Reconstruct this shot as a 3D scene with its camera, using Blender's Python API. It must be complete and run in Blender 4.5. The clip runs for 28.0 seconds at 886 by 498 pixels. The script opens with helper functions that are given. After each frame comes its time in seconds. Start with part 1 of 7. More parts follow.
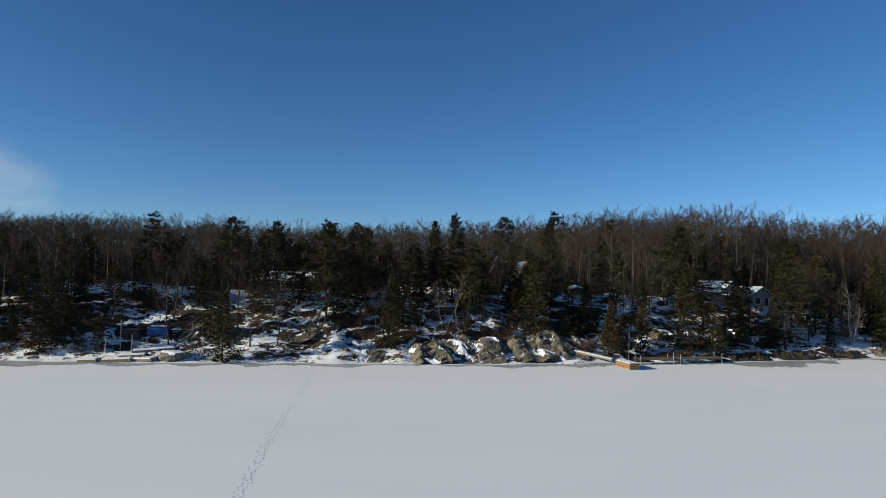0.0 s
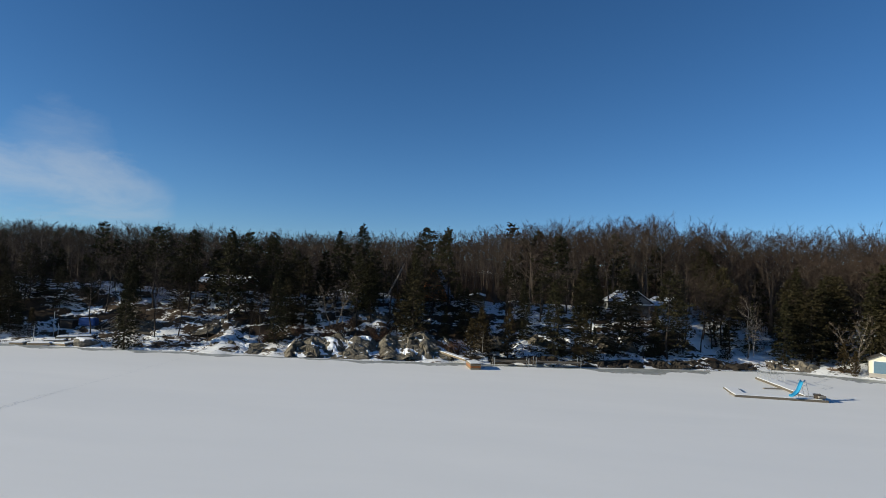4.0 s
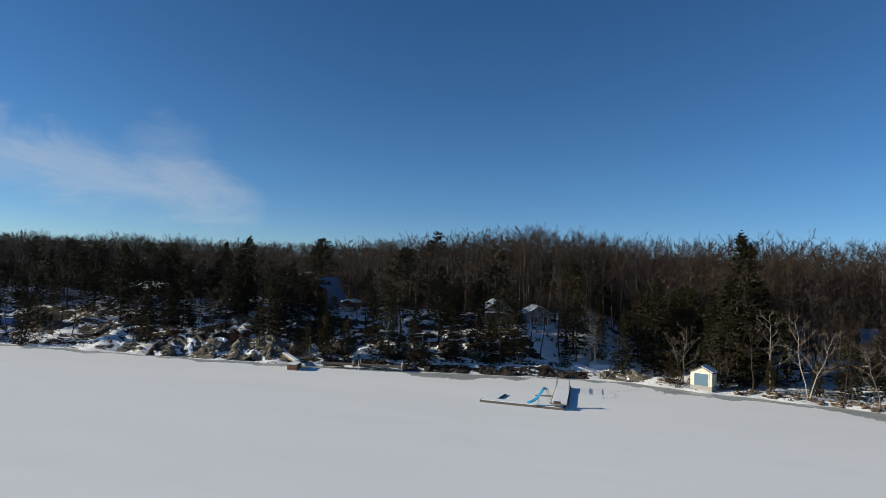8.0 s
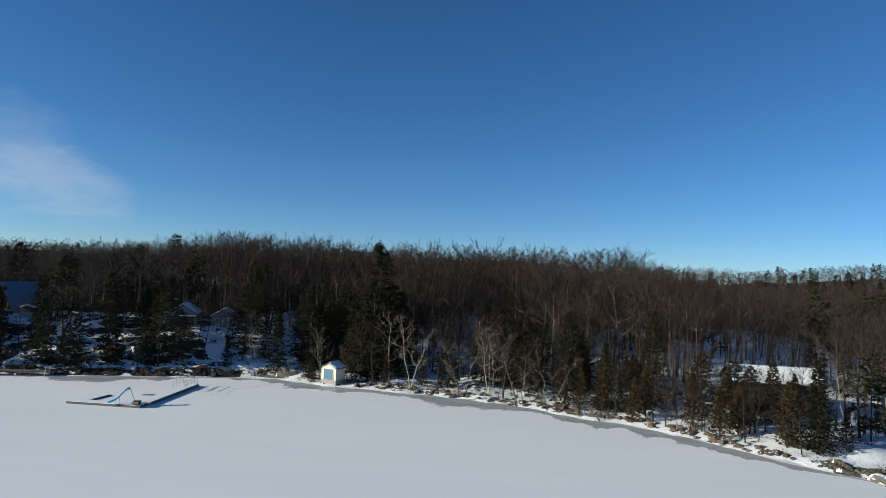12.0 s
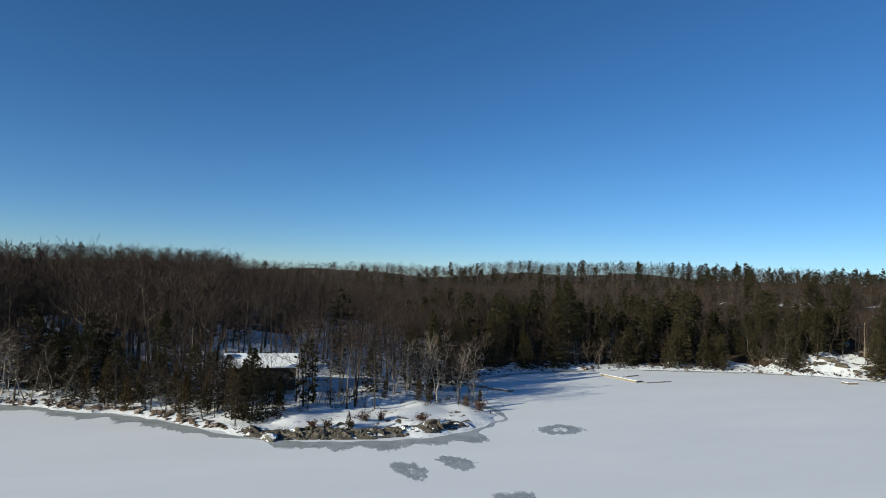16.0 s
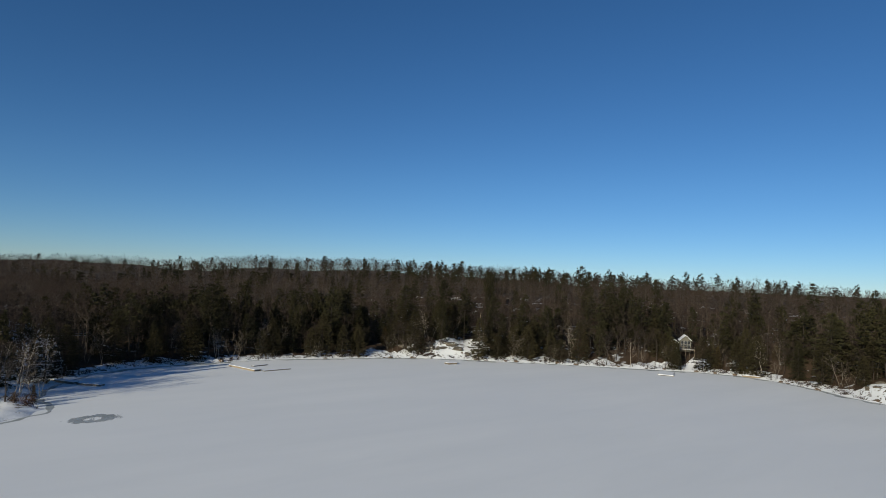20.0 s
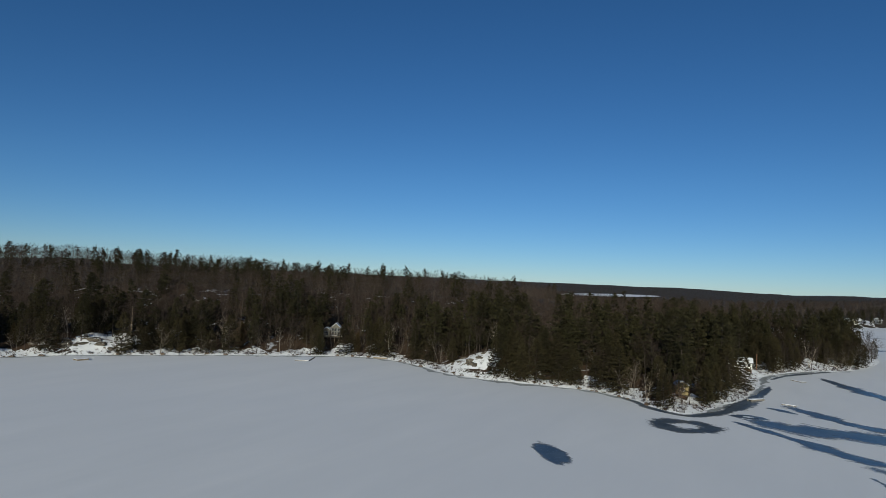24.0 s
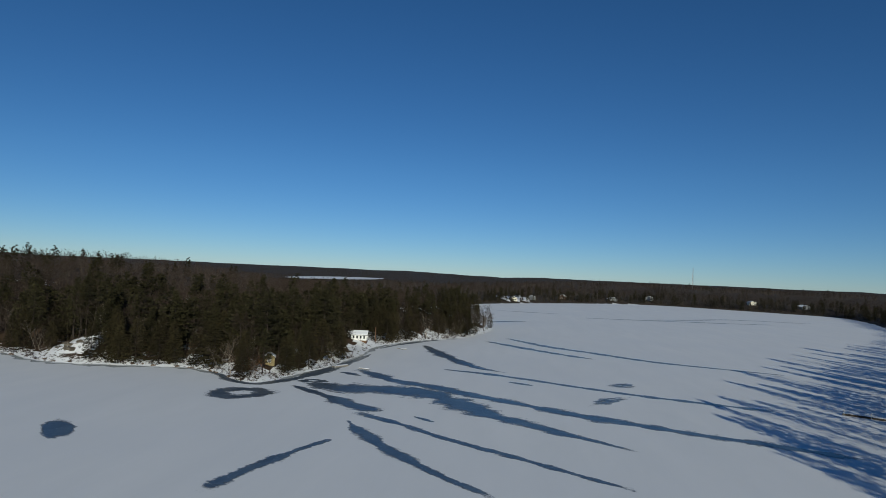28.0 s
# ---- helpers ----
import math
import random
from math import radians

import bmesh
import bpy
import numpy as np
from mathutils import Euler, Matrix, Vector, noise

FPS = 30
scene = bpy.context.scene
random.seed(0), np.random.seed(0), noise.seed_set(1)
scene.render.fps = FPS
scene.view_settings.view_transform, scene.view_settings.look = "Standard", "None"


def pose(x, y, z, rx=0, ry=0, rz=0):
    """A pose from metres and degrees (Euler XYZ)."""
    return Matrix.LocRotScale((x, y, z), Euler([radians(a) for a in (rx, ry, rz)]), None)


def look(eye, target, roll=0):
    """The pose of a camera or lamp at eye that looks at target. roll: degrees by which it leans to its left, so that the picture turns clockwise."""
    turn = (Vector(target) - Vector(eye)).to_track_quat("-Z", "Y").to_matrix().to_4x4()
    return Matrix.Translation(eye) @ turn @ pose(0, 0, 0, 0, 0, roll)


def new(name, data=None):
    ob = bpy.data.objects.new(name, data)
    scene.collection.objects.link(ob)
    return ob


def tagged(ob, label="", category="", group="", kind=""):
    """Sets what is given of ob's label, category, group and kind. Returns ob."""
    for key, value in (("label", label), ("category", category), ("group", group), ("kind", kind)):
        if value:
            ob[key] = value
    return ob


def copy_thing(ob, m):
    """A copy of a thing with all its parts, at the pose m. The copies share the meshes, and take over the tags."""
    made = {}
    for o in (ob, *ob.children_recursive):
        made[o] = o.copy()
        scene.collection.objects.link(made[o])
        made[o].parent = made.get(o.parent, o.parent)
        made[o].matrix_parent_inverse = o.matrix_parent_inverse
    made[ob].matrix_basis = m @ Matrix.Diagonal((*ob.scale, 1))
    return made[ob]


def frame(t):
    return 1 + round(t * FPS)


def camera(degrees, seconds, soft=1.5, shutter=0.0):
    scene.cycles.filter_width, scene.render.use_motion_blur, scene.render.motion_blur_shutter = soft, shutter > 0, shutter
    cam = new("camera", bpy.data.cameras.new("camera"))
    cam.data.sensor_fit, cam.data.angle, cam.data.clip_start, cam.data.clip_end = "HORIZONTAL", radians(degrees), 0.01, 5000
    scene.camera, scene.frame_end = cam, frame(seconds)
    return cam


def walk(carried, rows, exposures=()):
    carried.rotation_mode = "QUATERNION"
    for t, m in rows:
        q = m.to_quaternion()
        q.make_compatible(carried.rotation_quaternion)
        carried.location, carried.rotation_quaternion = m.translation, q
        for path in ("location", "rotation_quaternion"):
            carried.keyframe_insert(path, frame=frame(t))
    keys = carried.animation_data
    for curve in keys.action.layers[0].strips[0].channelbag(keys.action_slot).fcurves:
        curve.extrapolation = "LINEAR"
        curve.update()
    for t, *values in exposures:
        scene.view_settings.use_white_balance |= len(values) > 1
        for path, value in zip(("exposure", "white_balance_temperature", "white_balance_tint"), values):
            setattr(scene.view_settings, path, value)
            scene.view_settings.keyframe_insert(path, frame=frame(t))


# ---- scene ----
cam = camera(72.63, 28.0, soft=0.5)
# seconds, x, y, z, yaw, pitch, roll of the drone's camera
ROWS = [
    (0.0, 1.01, 1.60, 11.95, -1.519, 1.939, 1.433),
    (0.5, 3.53, 1.00, 11.74, -1.342, 2.152, 1.484),
    (1.0, 6.83, 0.20, 11.65, -1.078, 2.276, 1.504),
    (1.5, 10.70, -1.00, 11.62, -0.562, 2.427, 1.530),
    (2.0, 14.96, -2.00, 11.62, 0.259, 2.566, 1.625),
    (2.5, 19.19, -2.95, 11.68, 1.560, 2.700, 1.790),
    (3.0, 23.43, -3.80, 11.76, 3.237, 2.793, 2.067),
    (3.5, 27.75, -4.50, 11.90, 5.106, 2.770, 2.294),
    (5.5, 47.21, -5.91, 13.18, 12.308, 2.636, 2.531),
    (6.0, 51.98, -5.76, 13.50, 13.103, 2.617, 2.619),
    (6.5, 57.19, -5.47, 13.85, 13.829, 2.587, 2.664),
    (7.0, 61.97, -5.16, 14.21, 14.387, 2.582, 2.661),
    (7.5, 66.78, -4.82, 14.59, 14.883, 2.549, 2.693),
    (8.0, 71.60, -4.53, 15.00, 15.224, 2.537, 2.699),
    (8.5, 76.64, -4.51, 15.44, 15.525, 2.540, 2.649),
    (9.0, 81.25, -4.61, 15.84, 15.696, 2.511, 2.685),
    (9.5, 86.44, -4.21, 16.12, 15.207, 2.514, 2.699),
    (10.0, 91.20, -4.16, 16.41, 14.331, 2.556, 2.712),
    (10.5, 96.17, -4.23, 16.88, 12.808, 2.502, 2.673),
    (11.0, 101.28, -4.21, 17.32, 10.541, 2.541, 2.649),
    (11.5, 106.14, -5.05, 17.81, 7.729, 2.575, 2.538),
    (12.0, 111.48, -6.05, 18.40, 4.963, 2.581, 2.504),
    (12.5, 116.37, -7.26, 18.78, 1.988, 2.666, 2.416),
    (13.0, 120.72, -7.64, 19.00, -1.326, 2.714, 2.276),
    (13.5, 125.45, -10.29, 19.53, -4.825, 2.721, 2.212),
    (15.5, 141.05, -20.63, 21.29, -16.668, 2.735, 2.255),
    (16.0, 145.44, -23.60, 21.58, -18.514, 2.797, 2.246),
    (16.5, 149.93, -26.31, 21.80, -20.214, 2.819, 2.347),
    (17.0, 154.02, -29.50, 22.03, -22.673, 2.891, 2.361),
    (17.5, 158.13, -33.36, 22.44, -25.882, 2.947, 2.365),
    (18.0, 161.77, -36.89, 22.69, -28.596, 3.026, 2.362),
    (18.5, 165.08, -40.32, 22.92, -31.064, 3.065, 2.518),
    (19.0, 168.30, -44.36, 23.22, -33.345, 3.104, 2.522),
    (19.5, 171.20, -48.12, 23.57, -35.949, 3.078, 2.565),
    (20.0, 173.96, -51.77, 23.64, -38.384, 3.114, 2.499),
    (20.5, 176.30, -55.85, 23.99, -40.278, 3.065, 2.467),
    (22.5, 185.19, -73.66, 25.92, -47.452, 2.741, 2.689),
    (23.0, 185.94, -78.65, 26.55, -51.249, 2.771, 2.622),
    (23.5, 186.65, -83.67, 27.03, -55.409, 2.816, 2.595),
    (24.0, 188.63, -88.02, 27.16, -59.956, 2.867, 2.557),
    (24.5, 190.34, -92.76, 27.46, -64.422, 2.891, 2.471),
    (25.0, 191.26, -98.04, 27.68, -68.561, 2.927, 2.440),
    (25.5, 191.85, -103.27, 27.94, -72.431, 2.879, 2.402),
    (26.0, 192.13, -108.41, 28.28, -76.384, 2.832, 2.348),
    (26.5, 192.53, -113.38, 28.24, -79.074, 2.823, 2.429),
    (27.0, 191.94, -118.57, 28.20, -80.295, 2.709, 2.625),
    (27.5, 191.06, -123.43, 28.22, -82.499, 2.583, 2.677),
    (28.0, 189.96, -127.01, 28.22, -84.105, 2.383, 2.626),
]
EXPOSURES = [(0.0, 0.43, 6850, 10), (8.0, 0.43, 6900, 11), (11.0, 0.45, 6650, 9), (13.0, 0.5, 6450, 7), (16.0, 0.48, 6600, 8), (18.0, 0.28, 6850, 10), (20.0, 0.1, 6800, 10), (23.0, -0.17, 6600, 9), (24.5, -0.22, 6400, 8), (27.0, -0.27, 6300, 8), (28.0, -0.32, 6350, 8)]
walk(cam, [(t, pose(x, y, z, 90 + pitch, 0, yaw) @ pose(0, 0, 0, 0, 0, roll)) for t, x, y, z, yaw, pitch, roll in ROWS], EXPOSURES)

# ---- light: a low winter sun and a clear sky ----
SUN_EL, SUN_AZ = 16.5, 199.0  # degrees; azimuth of the sun's place, counted from +x to +y
world = bpy.data.worlds.new("winter_sky")
scene.world = world
world.use_nodes = True
wn = world.node_tree
sky = wn.nodes.new("ShaderNodeTexSky")
sky.sky_type = "NISHITA"
sky.sun_disc = False
sky.sun_elevation = radians(SUN_EL)
sky.sun_rotation = radians(90 - SUN_AZ)
sky.altitude = 600
sky.air_density, sky.dust_density, sky.ozone_density = 0.75, 0.0, 4.5
clear = wn.nodes.new("ShaderNodeHueSaturation")
clear.inputs["Saturation"].default_value = 1.12
clear.inputs["Hue"].default_value = 0.5
wn.links.new(sky.outputs[0], clear.inputs["Color"])
air, split, grade, tint = wn.nodes.new("ShaderNodeTexCoord"), wn.nodes.new("ShaderNodeSeparateXYZ"), wn.nodes.new("ShaderNodeValToRGB"), wn.nodes.new("ShaderNodeMix")
wn.links.new(air.outputs["Generated"], split.inputs[0])
wn.links.new(split.outputs[2], grade.inputs[0])
grade.color_ramp.elements[0].position, grade.color_ramp.elements[0].color = 0.0, (0.84, 0.9, 0.96, 1)
high = grade.color_ramp.elements.new(0.5)
high.color = (0.66, 0.87, 1.06, 1)
grade.color_ramp.elements[1].position, grade.color_ramp.elements[1].color = 0.16, (1.0, 1.0, 1.0, 1)
tint.data_type, tint.blend_type = "RGBA", "MULTIPLY"
tint.inputs[0].default_value = 1.0
wn.links.new(clear.outputs[0], tint.inputs[6])
wn.links.new(grade.outputs[0], tint.inputs[7])
wn.links.new(tint.outputs[2], wn.nodes["Background"].inputs[0])
wn.nodes["Background"].inputs[1].default_value = 0.083
sun_data = bpy.data.lights.new("sun", "SUN")
sun_data.energy, sun_data.angle, sun_data.color = 4.5, radians(0.53), (1.0, 0.96, 0.79)
sun = new("sun", sun_data)
sun.matrix_world = look((math.cos(radians(SUN_AZ)) * 60 * math.cos(radians(SUN_EL)), math.sin(radians(SUN_AZ)) * 60 * math.cos(radians(SUN_EL)), 60 * math.sin(radians(SUN_EL))), (0, 0, 0))


# ---- materials ----
def material(name, rough=0.8, metal=0.0, spec=0.3):
    m = bpy.data.materials.new(name)
    m.use_nodes = True
    b = m.node_tree.nodes["Principled BSDF"]
    b.inputs["Roughness"].default_value, b.inputs["Metallic"].default_value = rough, metal
    b.inputs["Specular IOR Level"].default_value = spec
    return m, m.node_tree, b


def node(tree, kind, **sockets):
    n = tree.nodes.new(kind)
    for key, value in sockets.items():
        n.inputs[key.replace("_", " ")].default_value = value
    return n


def place(tree, scale=(1, 1, 1), kind="Object"):
    """Object coordinates, stretched."""
    c, m = tree.nodes.new("ShaderNodeTexCoord"), tree.nodes.new("ShaderNodeMapping")
    m.inputs["Scale"].default_value = scale
    tree.links.new(c.outputs[kind], m.inputs[0])
    return m.outputs[0]


def noise_tex(tree, where, scale, detail=4.0, rough=0.55, warp=0.0):
    n = node(tree, "ShaderNodeTexNoise", Scale=scale, Detail=detail, Roughness=rough, Distortion=warp)
    tree.links.new(where, n.inputs["Vector"])
    return n.outputs["Fac"]


def ramp(tree, fac, stops):
    r = tree.nodes.new("ShaderNodeValToRGB")
    while len(r.color_ramp.elements) < len(stops):
        r.color_ramp.elements.new(0.5)
    for e, (at, colour) in zip(r.color_ramp.elements, stops):
        e.position, e.color = at, (*colour, 1) if len(colour) == 3 else colour
    tree.links.new(fac, r.inputs[0])
    return r.outputs[0]


def mix(tree, fac, a, b, how="MIX"):
    n = tree.nodes.new("ShaderNodeMix")
    n.data_type, n.blend_type = "RGBA", how
    for socket, value in ((n.inputs[0], fac), (n.inputs[6], a), (n.inputs[7], b)):
        if hasattr(value, "links"):
            tree.links.new(value, socket)
        elif isinstance(value, tuple):
            socket.default_value = (*value, 1)
        else:
            socket.default_value = value
    return n.outputs[2]


def bump(tree, b, height, strength=0.4, distance=0.05):
    n = node(tree, "ShaderNodeBump", Strength=strength, Distance=distance)
    tree.links.new(height, n.inputs["Height"])
    tree.links.new(n.outputs[0], b.inputs["Normal"])


def plain(name, colour, other=None, scale=2.0, rough=0.8, metal=0.0, stretch=(1, 1, 1), grain=0.3, dist=0.01, vary=0.0, spec=0.3):
    """A surface of two close colours in grain and stains, with fine relief; vary: brightness from object to object."""
    m, t, b = material(name, rough, metal, spec)
    other = other or tuple(c * 0.6 for c in colour)
    w = place(t, stretch)
    fine, wide = noise_tex(t, w, scale * 6, 6), noise_tex(t, w, scale, 3)
    col = mix(t, ramp(t, fine, [(0.3, (0, 0, 0)), (0.7, (1, 1, 1))]), other, colour)
    col = mix(t, ramp(t, wide, [(0.35, (0, 0, 0)), (0.75, (1, 1, 1))]), col, mix(t, 0.5, col, other))
    if vary:
        info = t.nodes.new("ShaderNodeObjectInfo")
        h = node(t, "ShaderNodeHueSaturation")
        rng = node(t, "ShaderNodeMapRange")
        rng.inputs[3].default_value, rng.inputs[4].default_value = 1 - vary, 1 + vary
        t.links.new(info.outputs["Random"], rng.inputs[0])
        t.links.new(rng.outputs[0], h.inputs["Value"])
        t.links.new(col, h.inputs["Color"])
        col = h.outputs[0]
    t.links.new(col, b.inputs["Base Color"])
    bump(t, b, fine, grain, dist)
    return m


def leafy(name, dark, light, vary=0.35, rough=0.7, island=False):
    """Needles, leaves and twigs: two tones, from piece to piece and from tree to tree."""
    m, t, b = material(name, rough, 0.0, 0.15)
    geo, info = t.nodes.new("ShaderNodeNewGeometry"), t.nodes.new("ShaderNodeObjectInfo")
    w = place(t)
    col = mix(t, noise_tex(t, w, 0.35, 2), dark, light)
    col = mix(t, geo.outputs["Random Per Island"], mix(t, 0.3, col, dark), mix(t, 0.3, col, light))
    stand = noise_tex(t, w, 0.045, 3, 0.6)  # from stand to stand
    col = mix(t, 1.0, col, ramp(t, stand, [(0.32, (0.62, 0.62, 0.64)), (0.68, (1.0, 0.98, 0.94))]), "MULTIPLY")
    h = node(t, "ShaderNodeHueSaturation")
    rng = node(t, "ShaderNodeMapRange")
    rng.inputs[3].default_value, rng.inputs[4].default_value = 1.2 - vary, 1.2 + vary
    t.links.new(info.outputs["Random"], rng.inputs[0])
    t.links.new(rng.outputs[0], h.inputs["Value"])
    t.links.new(col, h.inputs["Color"])
    t.links.new(h.outputs[0], b.inputs["Base Color"])
    return m


NEEDLES = leafy("pine_needles", (0.012, 0.0125, 0.006), (0.046, 0.041, 0.017))
NEEDLES_OLIVE = leafy("spruce_needles", (0.014, 0.0135, 0.007), (0.055, 0.044, 0.019))
NEEDLES_RUST = leafy("cedar_needles", (0.022, 0.018, 0.008), (0.082, 0.055, 0.021))
OAK_LEAF = leafy("dry_oak_leaves", (0.09, 0.04, 0.02), (0.22, 0.09, 0.045))
RUSSET = leafy("russet_brush", (0.04, 0.024, 0.017), (0.12, 0.062, 0.04))
TWIGS = leafy("bare_twigs", (0.018, 0.0125, 0.01), (0.054, 0.037, 0.029))
BRUSH = leafy("brush_twigs", (0.035, 0.023, 0.017), (0.12, 0.078, 0.052))
HARDWOOD = leafy("hardwood_bark", (0.026, 0.02, 0.017), (0.125, 0.1, 0.08), 0.0)
PALE_TWIGS = leafy("pale_twigs", (0.05, 0.038, 0.03), (0.17, 0.13, 0.095))
BARK = plain("bark", (0.056, 0.043, 0.035), (0.02, 0.015, 0.013), 3, 0.9, stretch=(1, 1, 0.25), grain=0.6, dist=0.03, vary=0.25)
BIRCH = plain("birch_bark", (0.52, 0.46, 0.39), (0.22, 0.18, 0.15), 1.5, 0.7, stretch=(1, 1, 3), grain=0.3, vary=0.2)
PALE_BARK = plain("pale_bark", (0.2, 0.17, 0.14), (0.09, 0.075, 0.06), 2, 0.8, stretch=(1, 1, 0.4), grain=0.4, vary=0.25)
# ---- the plan: the shore as smooth curves through a few corners ----
NORTH = [(-320, 99), (-180, 90), (-100, 78), (-51, 74.4), (-31, 75), (-17, 76.6), (-5, 77.6), (5, 78.8), (15, 80), (24, 82), (33, 83.5), (42, 85), (58, 89.2), (70, 92.8), (77, 92.7), (84, 90.2), (92, 88.8), (103, 87.2), (111, 85), (118, 82), (124, 77.8), (130, 75.6), (136, 71)]
POINT = [(142, 64.5), (149, 58.7), (161, 55.4), (173, 56.0), (181, 60.4), (186, 66), (184.5, 74), (187, 84), (191, 92), (197, 100.5)]
COVE = [(204, 105), (220, 109), (239, 109.8), (263, 105), (286, 97), (304, 82.8), (319.5, 70), (332.5, 57), (345, 44.5), (353, 32), (351, 16), (343.5, 1), (341, -9), (342, -20), (344, -33), (345.5, -43), (341, -54), (333.5, -62.5), (332, -69)]
CAPE = [(340, -72), (350, -74.5), (361, -77.6), (388, -80.4), (412, -80.5), (438, -91), (458, -107), (494, -119), (527, -121), (538, -106), (556, -70), (640, -40), (740, -70), (823, -119)]
FAR_BANK = [(893, -173), (958, -236), (996, -290), (1003, -350), (968, -405), (935, -455), (905, -492), (850, -488), (781, -466), (721, -440), (690, -424), (640, -412), (560, -364), (463, -303), (400, -261), (340, -219), (306, -200), (270, -190), (200, -196), (100, -215), (-80, -210), (-240, -130), (-360, -10)]


def smooth_line(points, steps=4, closed=False):
    """A Catmull-Rom curve through points."""
    p = np.array(points, float)
    p = np.vstack([p[-1:], p, p[:2]]) if closed else np.vstack([2 * p[0] - p[1], p, 2 * p[-1] - p[-2]])
    out = []
    for a, b, c, d in zip(p[:-3], p[1:-2], p[2:-1], p[3:]):
        for k in range(steps):
            u = k / steps
            out.append(0.5 * (2 * b + (c - a) * u + (2 * a - 5 * b + 4 * c - d) * u * u + (3 * b - a - 3 * c + d) * u**3))
    if not closed:
        out.append(p[-2])
    return np.array(out)


SHORE = smooth_line(NORTH + POINT + COVE + CAPE + FAR_BANK, 4, True)
rng = np.random.default_rng(7)
SHORE += rng.normal(0, 0.22, SHORE.shape) * np.clip(3 - 0.003 * np.abs(SHORE[:, :1]), 1, 3)


def inland(x, y):
    """Metres from the shore: above nought on land, below on the lake."""
    x, y = np.atleast_1d(x).astype(float).ravel(), np.atleast_1d(y).astype(float).ravel()
    best, inside = np.full(x.shape, 1e9), np.zeros(x.shape, bool)
    a, b = SHORE, np.roll(SHORE, -1, 0)
    for (ax, ay), (bx, by) in zip(a, b):
        ex, ey = bx - ax, by - ay
        u = np.clip(((x - ax) * ex + (y - ay) * ey) / (ex * ex + ey * ey), 0, 1)
        best = np.minimum(best, (x - ax - u * ex) ** 2 + (y - ay - u * ey) ** 2)
        if ay != by:
            inside ^= ((ay > y) != (by > y)) & (x < ax + (y - ay) / ey * ex)
    return np.where(inside, -1, 1) * np.sqrt(best)


def step(v, a, b):
    u = np.clip((v - a) / (b - a), 0, 1)
    return u * u * (3 - 2 * u)


def waves(x, y, size, seed):
    """Smooth hills between -1 and 1."""
    r = np.random.default_rng(seed)
    out = 0
    for k in range(7):
        ang, ph, f = r.uniform(0, 6.283), r.uniform(0, 6.283), 6.283 / size * r.uniform(0.6, 1.7)
        out = out + np.sin((x * np.cos(ang) + y * np.sin(ang)) * f + ph)
    return out / 3.5


